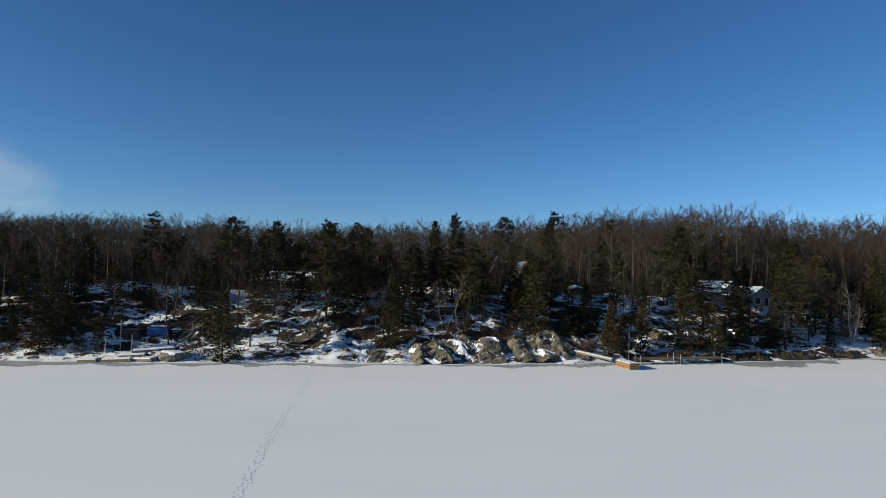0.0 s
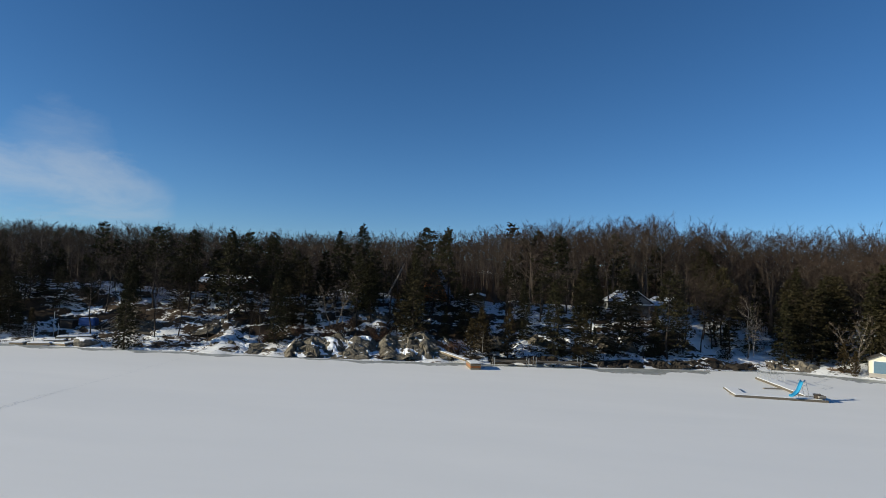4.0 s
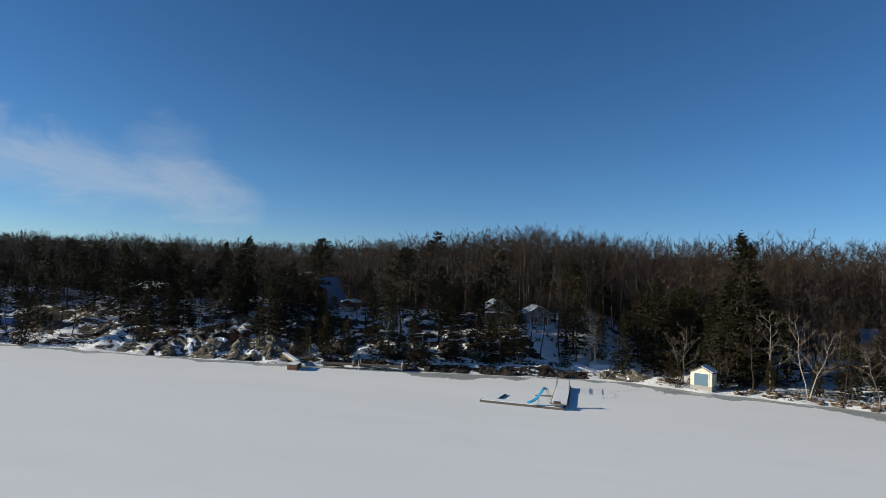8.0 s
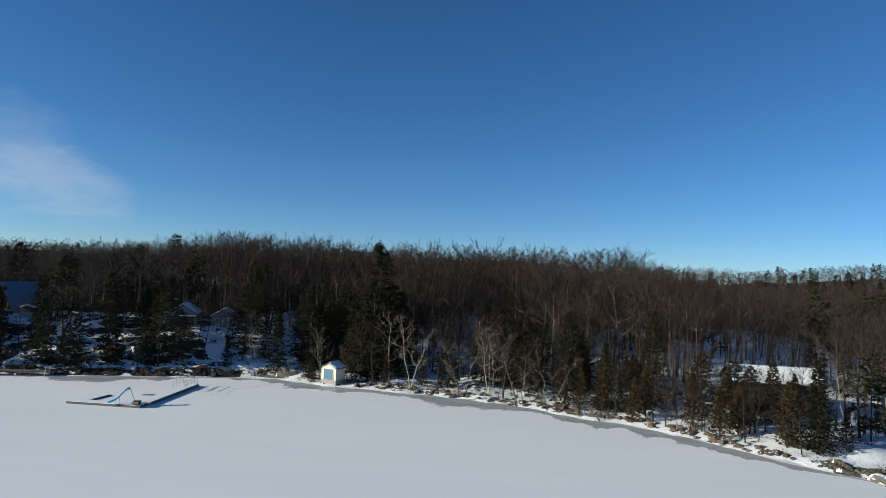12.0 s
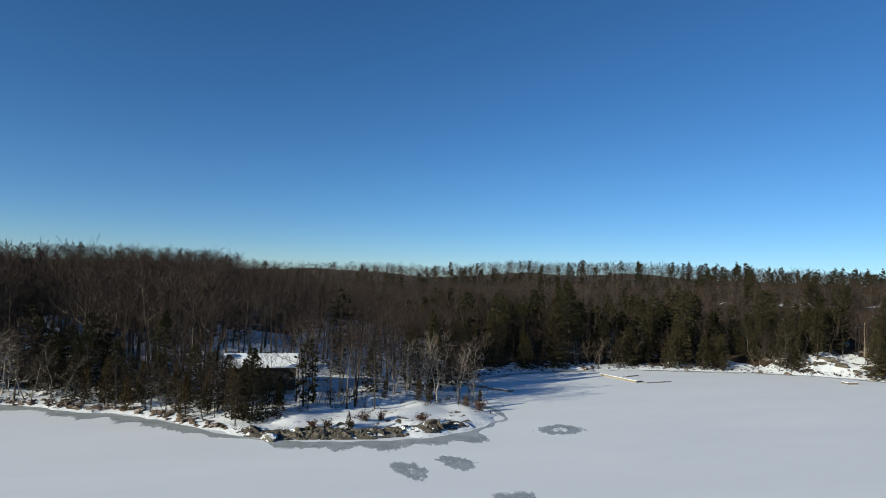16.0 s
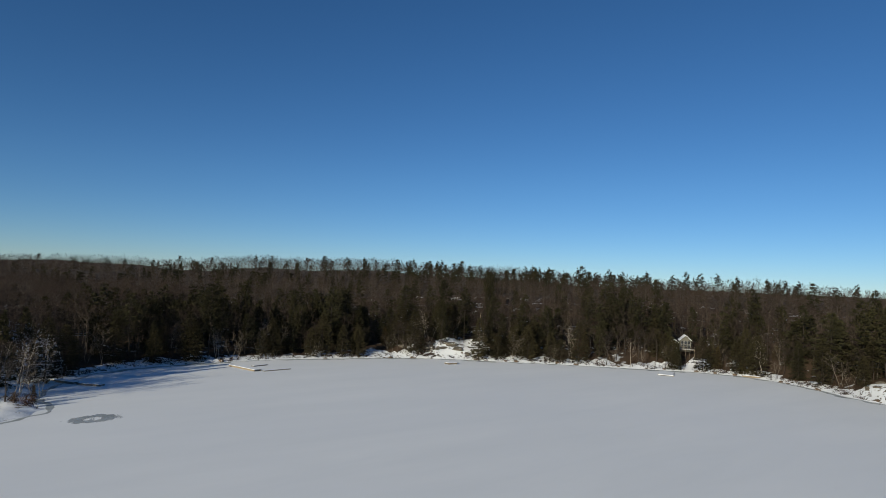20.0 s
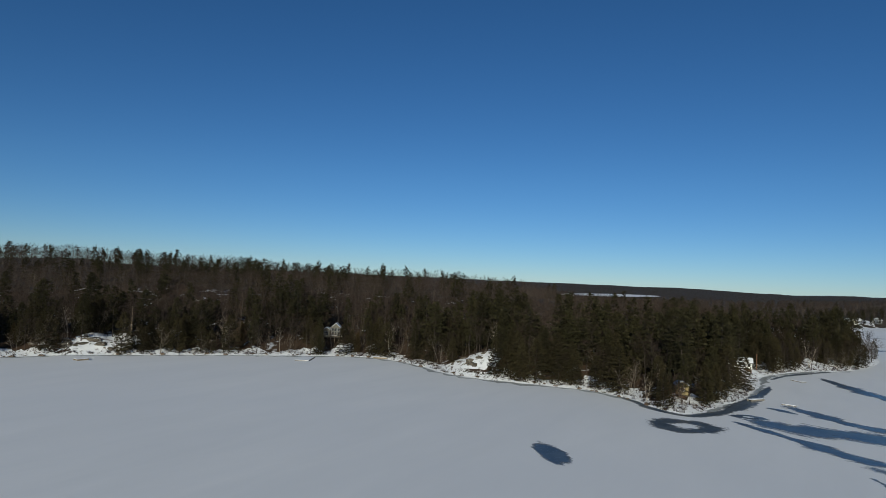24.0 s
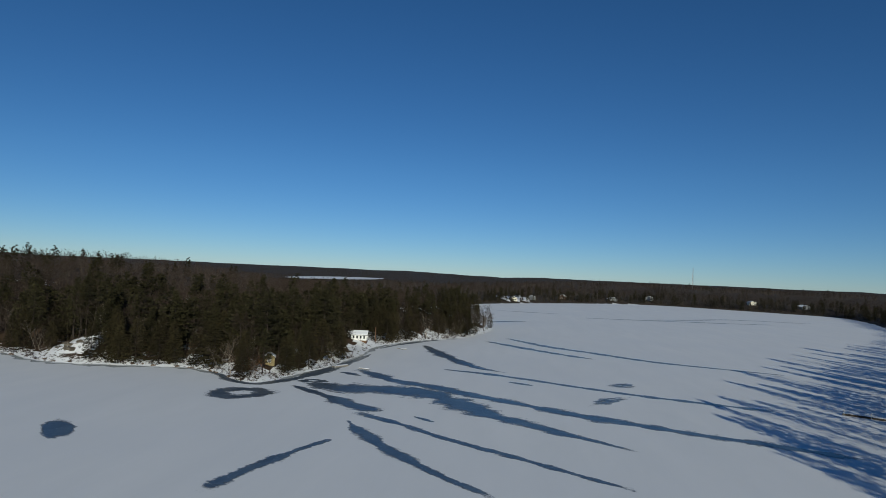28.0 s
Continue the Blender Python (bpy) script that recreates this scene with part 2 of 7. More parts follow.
def height(x, y, d=None):
    """The ground's height: a bank at the shore, a slope, then hills."""
    x, y = np.atleast_1d(x).astype(float).ravel(), np.atleast_1d(y).astype(float).ravel()
    d = inland(x, y) if d is None else d
    steep = step(-x, -84, -66) * step(y, 40, 60)           # the rocky slope of the first houses
    point = np.exp(-(((x - 165) / 20) ** 2 + ((y - 66) / 13) ** 2))
    east = step(x, 300, 345)
    rise = 7.0 * steep * step(d, 1, 19) + (1 - steep) * (1 - 0.75 * point) * (3.2 * step(d, 1, 30) + 2.2 * east * step(d, 2, 20))
    crag = np.exp(-(((x - 298) / 16) ** 2 + ((y - 103) / 11) ** 2)) + 0.8 * np.exp(-(((x - 352) / 10) ** 2 + ((y + 10) / 9) ** 2))
    rise = rise + 3.0 * crag * step(d, 0.5, 8)
    hill = (7.0 + 2.5 * step(x, 30, 95) - 4.0 * step(x, 118, 165) + 3.6 * step(x, 210, 300) - 2.0 * step(x, 350, 430)) * step(d, 18, 110) + 10 * step(d, 110, 330) * step(y, -60, 120) * (1 - 0.95 * step(x, 470, 640))
    hill = hill * (1 - 0.45 * step(-y, 150, 400)) * (1 - 0.7 * step(x, 540, 640) * (1 - step(y, 200, 380))) + 10 * step(d, 1000, 2800)
    rough = 0.35 * waves(x, y, 9, 1) + 0.8 * waves(x, y, 31, 2) * step(d, 4, 30) + 1.5 * waves(x, y, 140, 3) * step(d, 40, 160) + 4 * waves(x, y, 700, 4) * step(d, 150, 600)
    ledge = 0.55 * (np.abs(waves(x, y * 1.6, 7, 9)) ** 0.5) * np.maximum(steep, np.minimum(1, crag)) * step(d, 0.8, 3) * step(-d, -26, -16)
    rise = rise + 1.6 * np.exp(-(((x - 412) / 9) ** 2 + ((y + 74) / 8) ** 2)) * step(d, 0.5, 5)
    z = 0.45 * step(d, -0.3, 2.2) + rise + hill + (rough + 0.2) * step(d, 0.5, 6) + ledge
    z = z - 1.5 * np.exp(-(((x + 36) / 7) ** 2 + ((y - 82) / 5) ** 2)) * step(d, 1, 5)
    # the slope climbs in ledges, their edges wandering
    wander = 0.9 * waves(x, y, 15, 12) + 0.35 * waves(x, y, 5, 13)
    rung = (z + wander) / 1.05
    shelf = (np.floor(rung) + step(rung - np.floor(rung), 0.5, 0.95)) * 1.05 - wander
    z = z + (shelf - z) * 0.8 * np.maximum(steep, 0.4 * (1 - step(x, 140, 170))) * step(d, 1.5, 5) * (1 - step(d, 34, 52))
    z = z - 7 * step(d, 310, 450) * step(y, -60, 120) * (1 - step(d, 900, 1500))
    z = z + 4 * step(y, -10, 60) * step(x, 330, 380) * (1 - step(x, 520, 620)) * step(d, 20, 80)
    z = z + 11 * step(-y, 60, 400) * step(x, 780, 1000) * step(d, 15, 220)
    z = z + 1.6 * step(y, 0, 60) * step(x, 370, 430) * (1 - step(x, 560, 640)) * step(d, 40, 110)
    z = z + 8 * step(x, 1950, 2350) * step(y, -100, 350)
    low = step(x, 560, 660) * (1 - step(x, 1900, 2200)) * step(y, -90, -20) * (1 - step(y, 480, 640))
    z = z * (1 - 0.55 * low)
    bay = ((x - 1700) / 330) ** 2 + ((y - 285) / 80) ** 2
    z = np.where(bay < 1.3, 6.4 + np.maximum(0, bay - 1) * 3, z)
    return np.where(d > 0, z, np.maximum(-1.5, d * 0.35) + 0.0)


def ground_at(x, y):
    return float(height(x, y)[0])


def mesh_from(name, verts, tris, materials=(), index=None, smooth=False):
    """A mesh from arrays of places and triangles (or quads)."""
    me = bpy.data.meshes.new(name)
    verts, tris = np.asarray(verts, np.float32), np.asarray(tris, np.int32)
    n, k = tris.shape
    me.vertices.add(len(verts)), me.loops.add(n * k), me.polygons.add(n)
    me.vertices.foreach_set("co", verts.ravel())
    me.loops.foreach_set("vertex_index", tris.ravel())
    me.polygons.foreach_set("loop_start", np.arange(0, n * k, k, dtype=np.int32))
    for m in materials:
        me.materials.append(m)
    if index is not None:
        me.polygons.foreach_set("material_index", np.asarray(index, np.int32))
    me.polygons.foreach_set("use_smooth", np.full(n, smooth))
    me.update(calc_edges=True)
    return me


def spread(runs, outer, grow=1.22):
    """Coordinates that are close within the runs of (from, to, gap) and wider apart outside."""
    mid = np.concatenate([np.arange(a, b - gap / 2, gap) for a, b, gap in runs])
    lo, hi, gap = mid[0], mid[-1], runs[-1][2]
    left, right = [], []
    while lo - sum(left) > -outer or hi + sum(right) < outer:
        gap *= grow
        gap = min(gap, 120)
        left.append(gap), right.append(gap)
    return np.array(list(reversed([lo - s for s in np.cumsum(left)])) + list(mid) + [hi + s for s in np.cumsum(right)])


def snowy_ground():
    """Leaf litter, moss and rock, with snow lodged on all that lies flat."""
    m, t, b = material("snowy_ground", 0.85, 0.0, 0.2)
    w, flat = place(t), place(t, (1, 1.7, 2.2))
    big, mid_, fine = noise_tex(t, w, 0.16, 5, 0.6, 0.4), noise_tex(t, flat, 0.75, 6, 0.68, 0.5), noise_tex(t, w, 6, 6, 0.65)
    litter = mix(t, fine, (0.014, 0.011, 0.009), (0.075, 0.048, 0.03))
    litter = mix(t, ramp(t, mid_, [(0.3, (0, 0, 0)), (0.42, (1, 1, 1))]), (0.055, 0.05, 0.044), litter)
    snow = mix(t, mid_, (0.68, 0.7, 0.74), (0.84, 0.85, 0.86))
    geo, sep = t.nodes.new("ShaderNodeNewGeometry"), t.nodes.new("ShaderNodeSeparateXYZ")
    t.links.new(geo.outputs["Normal"], sep.inputs[0])
    lie = node(t, "ShaderNodeMath")
    lie.operation = "MULTIPLY_ADD"
    t.links.new(sep.outputs[2], lie.inputs[0])
    lie.inputs[1].default_value = 0.85
    t.links.new(mix(t, 0.6, big, mid_), lie.inputs[2])
    t.links.new(mix(t, ramp(t, half_of(t, lie.outputs[0]), [(0.628, (0, 0, 0)), (0.644, (1, 1, 1))]), litter, snow), b.inputs["Base Color"])
    bump(t, b, mix(t, 0.5, mid_, fine), 0.6, 0.15)
    return m


def half_of(tree, value):
    n = tree.nodes.new("ShaderNodeMath")
    n.operation = "MULTIPLY"
    n.inputs[1].default_value = 0.5
    tree.links.new(value, n.inputs[0])
    return n.outputs[0]


def lake_snow():
    m, t, b = material("snow_on_ice", 0.7, 0.0, 0.3)
    w, s = place(t), place(t, (0.25, 1, 1))
    drift, wide, fine = noise_tex(t, s, 0.12, 5, 0.6, 0.3), noise_tex(t, w, 0.02, 3), noise_tex(t, w, 6, 4)
    col = mix(t, drift, (0.71, 0.73, 0.75), (0.85, 0.855, 0.86))
    col = mix(t, ramp(t, wide, [(0.4, (0, 0, 0)), (0.65, (1, 1, 1))]), col, mix(t, 0.5, col, (0.74, 0.76, 0.79)))
    t.links.new(col, b.inputs["Base Color"])
    bump(t, b, mix(t, 0.3, drift, fine), 0.12, 0.08)
    return m


def forest_floor():
    m, t, b = material("forest_floor", 0.9, 0.0, 0.1)
    w = place(t)
    big, mid_, fine = noise_tex(t, w, 0.1, 5, 0.6, 0.4), noise_tex(t, w, 0.4, 6, 0.65), noise_tex(t, w, 4, 5, 0.6)
    litter = mix(t, fine, (0.03, 0.02, 0.014), (0.09, 0.06, 0.04))
    # snow kept sparse, so dark litter stands in for tree shade on snow
    cover = ramp(t, mix(t, 0.5, big, mid_), [(0.57, (0, 0, 0)), (0.63, (1, 1, 1))])
    t.links.new(mix(t, cover, litter, (0.6, 0.62, 0.66)), b.inputs["Base Color"])
    bump(t, b, mid_, 0.5, 0.2)
    return m


def open_snow():
    m, t, b = material("open_snow", 0.8, 0.0, 0.2)
    w = place(t)
    big, mid_, fine = noise_tex(t, w, 0.3, 5, 0.6, 0.4), noise_tex(t, w, 0.9, 6, 0.65), noise_tex(t, w, 5, 6, 0.6)
    litter = mix(t, fine, (0.05, 0.035, 0.022), (0.16, 0.11, 0.07))
    cover = ramp(t, mix(t, 0.5, big, mid_), [(0.4, (0, 0, 0)), (0.44, (1, 1, 1))])
    t.links.new(mix(t, cover, litter, mix(t, mid_, (0.72, 0.74, 0.78), (0.84, 0.85, 0.86))), b.inputs["Base Color"])
    bump(t, b, mix(t, 0.45, mid_, fine), 0.7, 0.4)
    return m


# brown litter under the far trees, darkened so the gaps look shaded
DEEP = plain("far_woods_shade_floor", (0.085, 0.06, 0.045), (0.017, 0.015, 0.011), 0.07, 0.95, grain=0.8, dist=4.0)
SNOWY, LAKE, FLOOR, OPEN_SNOW = snowy_ground(), lake_snow(), forest_floor(), open_snow()
GX, GY = spread([(-75, 85, 0.7), (85, 186, 1.2), (186, 440, 1.9), (440, 1060, 11)], 4600), spread([(-520, -125, 11), (-125, 56, 2.0), (56, 112, 0.6), (112, 166, 1.9)], 4600)
gx, gy = np.meshgrid(GX, GY)
gd = inland(gx, gy)
gz = height(gx, gy, gd)
gv = np.stack([gx.ravel(), gy.ravel(), gz], 1)
cols, rows_ = len(GX), len(GY)
q = np.arange((rows_ - 1) * cols).reshape(rows_ - 1, cols)[:, :-1].ravel()
px_, py_, pd_ = gx.ravel()[q], gy.ravel()[q], gd[q]
# deeper in the woods the darker covers make up for missing tree shade
cover_ = np.where(pd_ > 55 - 24 * (1 - step(px_, 60, 100)) + 10 * waves(px_, py_, 25, 77), 1, 0)
cover_ = np.where((px_ > 192) & (pd_ > 5 + 2 * waves(px_, py_, 14, 81)), 1, cover_)
cover_ = np.where((px_ > 520) & (pd_ > -8), 2, cover_)
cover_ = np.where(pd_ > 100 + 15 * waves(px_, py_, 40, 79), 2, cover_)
bright = (((px_ - 166) / 22) ** 2 + ((py_ - 63) / 11) ** 2 < 1) | (((px_ - 300) / 10) ** 2 + ((py_ - 96) / 7) ** 2 < 1) | (((px_ - 349) / 5) ** 2 + ((py_ + 8) / 9) ** 2 < 1)
bright |= (((px_ - 352) / 6) ** 2 + ((py_ - 45) / 3.5) ** 2 < 1) | (((px_ - 418) / 22) ** 2 + ((py_ + 79) / 5) ** 2 < 1) | (((px_ - 338) / 5) ** 2 + ((py_ + 68) / 5) ** 2 < 1) | ((pd_ < 0.6) & (px_ < 520))
bright |= (((px_ - 872) / 26) ** 2 + ((py_ + 142) / 22) ** 2 < 1) & (pd_ > 0)
bright |= ((px_ - 70) / 12) ** 2 + ((py_ - 103) / 8) ** 2 < 1
bright |= (px_ > 146) & (px_ < 192) & (py_ > 84) & (pd_ > 10) & (pd_ < 62 + 14 * waves(px_, py_, 30, 78))
cover_ = np.where(bright, 3, cover_)
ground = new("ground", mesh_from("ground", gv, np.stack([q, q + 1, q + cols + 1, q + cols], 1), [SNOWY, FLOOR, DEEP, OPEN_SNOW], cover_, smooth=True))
tagged(ground, "wooded ground with patchy snow, leaf litter and rock ledges", "ground", kind="structure")
lx, ly = np.meshgrid(np.linspace(-420, 1200, 163), np.linspace(-560, 140, 71))
lv = np.stack([lx.ravel(), ly.ravel(), 0 * lx.ravel()], 1)
q = np.arange(70 * 163).reshape(70, 163)[:, :-1].ravel()
ice = new("water", mesh_from("water", lv, np.stack([q, q + 1, q + 164, q + 163], 1), [LAKE], smooth=True))
tagged(ice, "frozen lake under an even sheet of wind-packed snow", "frozen lake", kind="structure")
bay_v = [(1700 + 345 * math.cos(a), 285 + 84 * math.sin(a), 7.0) for a in np.linspace(0, 6.283, 49)[:-1]]
bay = new("far_bay", mesh_from("far_bay", bay_v + [(1700, 285, 7.0)], [(k, (k + 1) % 48, 48) for k in range(48)], [LAKE]))
tagged(bay, "frozen bay of another lake far behind the woods", "frozen lake", kind="structure")


# ---- trees ----
def tube(points, radii, sides):
    """A tapered tube along points, as places and triangles."""
    p, r = np.array(points, float), np.array(radii, float)
    way = np.gradient(p, axis=0)
    way /= np.linalg.norm(way, axis=1, keepdims=True) + 1e-9
    side = np.cross(way, (0.31, 0.17, 0.93))
    side /= np.linalg.norm(side, axis=1, keepdims=True) + 1e-9
    up = np.cross(side, way)
    a = np.arange(sides) / sides * 2 * np.pi
    v = p[:, None] + r[:, None, None] * (np.cos(a)[None, :, None] * side[:, None] + np.sin(a)[None, :, None] * up[:, None])
    n = len(p)
    f = []
    for i in range(n - 1):
        for k in range(sides):
            l = (k + 1) % sides
            f += [(i * sides + k, i * sides + l, (i + 1) * sides + l), (i * sides + k, (i + 1) * sides + l, (i + 1) * sides + k)]
    return v.reshape(-1, 3), np.array(f)


def slivers(start, tip, width, r):
    """Thin triangles from start to tip, each turned by chance."""
    start, tip = np.array(start, float), np.array(tip, float)
    way = tip - start
    side = np.cross(way, r.normal(size=way.shape))
    side *= (np.asarray(width) / 2)[..., None] / (np.linalg.norm(side, axis=1, keepdims=True) + 1e-9)
    v = np.stack([start - side, start + side, tip], 1).reshape(-1, 3)
    return v, np.arange(len(v)).reshape(-1, 3)


def join(pieces):
    vs, fs, n = [], [], 0
    for v, f in pieces:
        vs.append(v), fs.append(f + n)
        n += len(v)
    return np.concatenate(vs), np.concatenate(fs)


def turned(r, way, spread_):
    """A way bent off by chance."""
    v = np.array(way) / (np.linalg.norm(way) + 1e-9) + r.normal(0, spread_, 3)
    return v / np.linalg.norm(v)


def bare_tree(seed, h=15.0, limbs=12, subs=5, twigs=7, first=0.3, girth=0.16, twig_w=0.035, stems=1, reach=0.33, sides=5, crest=0.82):
    """A leafless tree: (trunk and limbs, twigs)."""
    r = np.random.default_rng(seed)
    wood, fine_a, fine_b = [], [], []
    for s in range(stems):
        lean = r.normal(0, 0.05 + 0.14 * (stems > 1), 2)
        hs = h * (1 if s == 0 else r.uniform(0.7, 0.98))
        n = 6 if sides > 3 else 3
        base = r.normal(0, 0.25, 2) * (stems > 1)
        pts = [np.array([base[0] + lean[0] * hs * u + r.normal(0, 0.012) * hs, base[1] + lean[1] * hs * u + r.normal(0, 0.012) * hs, hs * u * crest - 0.3 * (u == 0)]) for u in np.linspace(0, 1, n)]
        rad = [girth * (1 - 0.88 * u) * (1.25 if u == 0 else 1) / (1 + 0.3 * (stems > 1)) for u in np.linspace(0, 1, n)]
        wood.append(tube(pts, rad, sides))
        pts = np.array(pts)
        for k in range(limbs):
            u = first + (1 - first) * ((k + r.uniform(0, 0.8)) / limbs) ** 0.85
            u = min(u, 0.985)
            at = np.array([np.interp(u, np.linspace(0, 1, n), pts[:, c]) for c in range(3)])
            az = k * 2.4 + r.uniform(-0.5, 0.5)
            length = hs * reach * (1.0 - 0.58 * ((u - first) / (1 - first)) ** 2) * r.uniform(0.75, 1.15)
            rise = r.uniform(0.25, 0.9) + 0.45 * u
            way = np.array([np.cos(az), np.sin(az), rise])
            way /= np.linalg.norm(way)
            lp = [at]
            for j in range(3):
                way = turned(r, way + (0, 0, 0.1 if j else -0.12), 0.13)
                lp.append(lp[-1] + way * length / 3)
            g = girth * 0.42 * (1.1 - 0.75 * u)
            if sides > 3:
                wood.append(tube(lp, [g, g * 0.7, g * 0.45, g * 0.15], 3))
            else:
                wood.append(slivers(lp[:1], lp[-1:], np.array([g * 2]), r))
            lp = np.array(lp)
            for j in range(subs):
                v = 0.3 + 0.68 * (j + r.uniform(0, 0.7)) / subs
                sp = np.array([np.interp(v * 3, range(4), lp[:, c]) for c in range(3)])
                sw = turned(r, turned(r, lp[-1] - lp[0], 0.62) + (0, 0, 0.25), 0.1) * length * r.uniform(0.28, 0.55) * (1.2 - 0.5 * v)
                mid = sp + sw * 0.5 + r.normal(0, 0.05, 3) * length
                end = sp + sw + (0, 0, 0.05 * length)
                if sides > 3:
                    wood.append(tube([sp, mid, end], [g * 0.38, g * 0.26, g * 0.08], 3))
                else:
                    wood.append(slivers([sp], [end], np.array([g]), r))
                for i in range(twigs):
                    q_ = r.uniform(0.15, 1.0)
                    a = sp + (end - sp) * q_
                    fine_a.append(a)
                    fine_b.append(a + turned(r, sw / np.linalg.norm(sw) + (0, 0, 0.3), 0.55) * r.uniform(0.4, 1.25) * h * 0.056)
    return join(wood), slivers(fine_a, fine_b, np.full(len(fine_a), twig_w), r)


def conifer(seed, h=17.0, base=0.2, wide=0.2, gap=0.8, boughs=5, tufts=12, droop=-0.1, crown="spire", girth=0.2, tuft_w=0.2, sides=6, tuft_l=0.5):
    """A needle tree: (trunk, boughs of needle tufts). crown: spire (spruce) or plume (white pine)."""
    r = np.random.default_rng(seed)
    n = 6 if sides > 3 else 3
    bend = r.normal(0, 0.012, (n, 2)) * h
    bend[0] = 0
    pts = np.array([(bend[i, 0], bend[i, 1], h * i / (n - 1) - 0.4 * (i == 0)) for i in range(n)])
    wood = [tube(pts, [girth * (1.05 - i / (n - 1)) for i in range(n)], sides)]
    lee, flag = r.uniform(0, 6.283), 0.3 if crown in ("plume", "round") else 0.12  # boughs are longer down the wind
    fa, fb, fw = [], [], []
    z = h * base
    while z < h * 0.985:
        u = (z - h * base) / (h * (1 - base))
        if crown == "spire":
            shape = (1 - u) ** 0.9 * (0.7 + 0.3 * min(1, u * 6)) + 0.025
        elif crown == "dome":
            shape = min(1.0, 0.65 + 1.2 * u) * (1 - u) ** 0.62 + 0.03
        elif crown == "round":
            shape = min(1.0, 0.55 + 1.5 * u) * (1 - u) ** 0.52 + 0.04
        else:
            shape = min(1.0, 0.5 + 1.6 * u) * (1 - u) ** 0.78 + 0.04
        centre = np.array([np.interp(z / h, np.linspace(0, 1, n), pts[:, 0]), np.interp(z / h, np.linspace(0, 1, n), pts[:, 1]), z])
        first = r.uniform(0, 6.28)
        for k in range(boughs):
            if crown in ("plume", "round") and r.random() < 0.18:
                continue
            az = first + 6.283 * k / boughs + r.normal(0, 0.25)
            length = h * wide * shape * (r.uniform(0.45, 1.2) if crown in ("plume", "round") else r.uniform(0.7, 1.12))
            rise = (droop + 0.35 * u if crown not in ("plume", "round") else 0.02 + 0.3 * u * u) + r.normal(0, 0.07)
            way = np.array([np.cos(az), np.sin(az), rise])
            length *= 1 + flag * np.cos(az - lee)
            lift = r.normal(0, 0.42 if crown in ("plume", "round") else 0.3) * gap
            root, centre = centre, centre + (0, 0, lift)
            end = centre + way * length
            if sides > 3 and crown in ("plume", "round"):
                wood.append(tube([centre, centre + way * length * 0.5 - (0, 0, 0.04 * length), end], [girth * 0.16 * (1.2 - u), girth * 0.1, 0.01], 3))
            elif sides > 3:
                wood.append(slivers([centre], [end], np.array([girth * 0.3 * (1.2 - u)]), r))
            m = max(2, int(tufts / 6 * (0.35 + 0.75 * min(1, length / (h * wide * 0.8)))))
            q_ = r.uniform(0.12, 1.0, m) ** (0.75 if crown == "spire" else 0.6)
            side = np.array([-np.sin(az), np.cos(az), 0])
            hub = centre + (end - centre) * q_[:, None] + side[None] * r.uniform(-1, 1, (m, 1)) * 0.34 * length * (0.3 + 0.6 * q_[:, None]) * (1.25 - 0.6 * q_[:, None]) + np.array([0, 0, 1])[None] * r.normal(0.02, 0.2 if crown in ("plume", "round") else 0.1, (m, 1))
            hub = np.repeat(hub, 6, 0)
            m *= 6
            a = hub + r.normal(0, 0.16, (m, 3)) * tuft_l * (1, 1, 0.5)
            out = way[None] * r.uniform(0.1, 0.9, (m, 1)) + side[None] * r.uniform(-1, 1, (m, 1)) * 0.8 + np.array([0, 0, 1])[None] * r.uniform(-0.25, 0.35 if crown in ("plume", "round") else 0.15, (m, 1))
            fa.append(a), fb.append(a + out * tuft_l * r.uniform(0.5, 1.15, (m, 1)))
            fw.append(tuft_w * r.uniform(0.6, 1.4, m))
            centre = root
        z += gap * r.uniform(0.75, 1.25) * (1.15 - 0.45 * u)
    top = r.normal(0, 0.12, (6, 3)) + (0, 0, 0.25)
    fa.append(np.repeat(pts[-1:], 6, 0) - (0, 0, 0.5)), fb.append(pts[-1] + top * 1.2), fw.append(np.full(6, tuft_w))
    return join(wood), slivers(np.concatenate(fa), np.concatenate(fb), np.concatenate(fw), r)


def tree_thing(name, parts, mats, label, category, group):
    """An Empty at the foot with a trunk and a crown."""
    ob = tagged(new(name), label, category, group)
    for part_name, (v, f), m in zip(("trunk", "crown"), parts, mats):
        c = new(part_name, mesh_from(part_name, v, f, [m]))
        c.parent = ob
    return ob


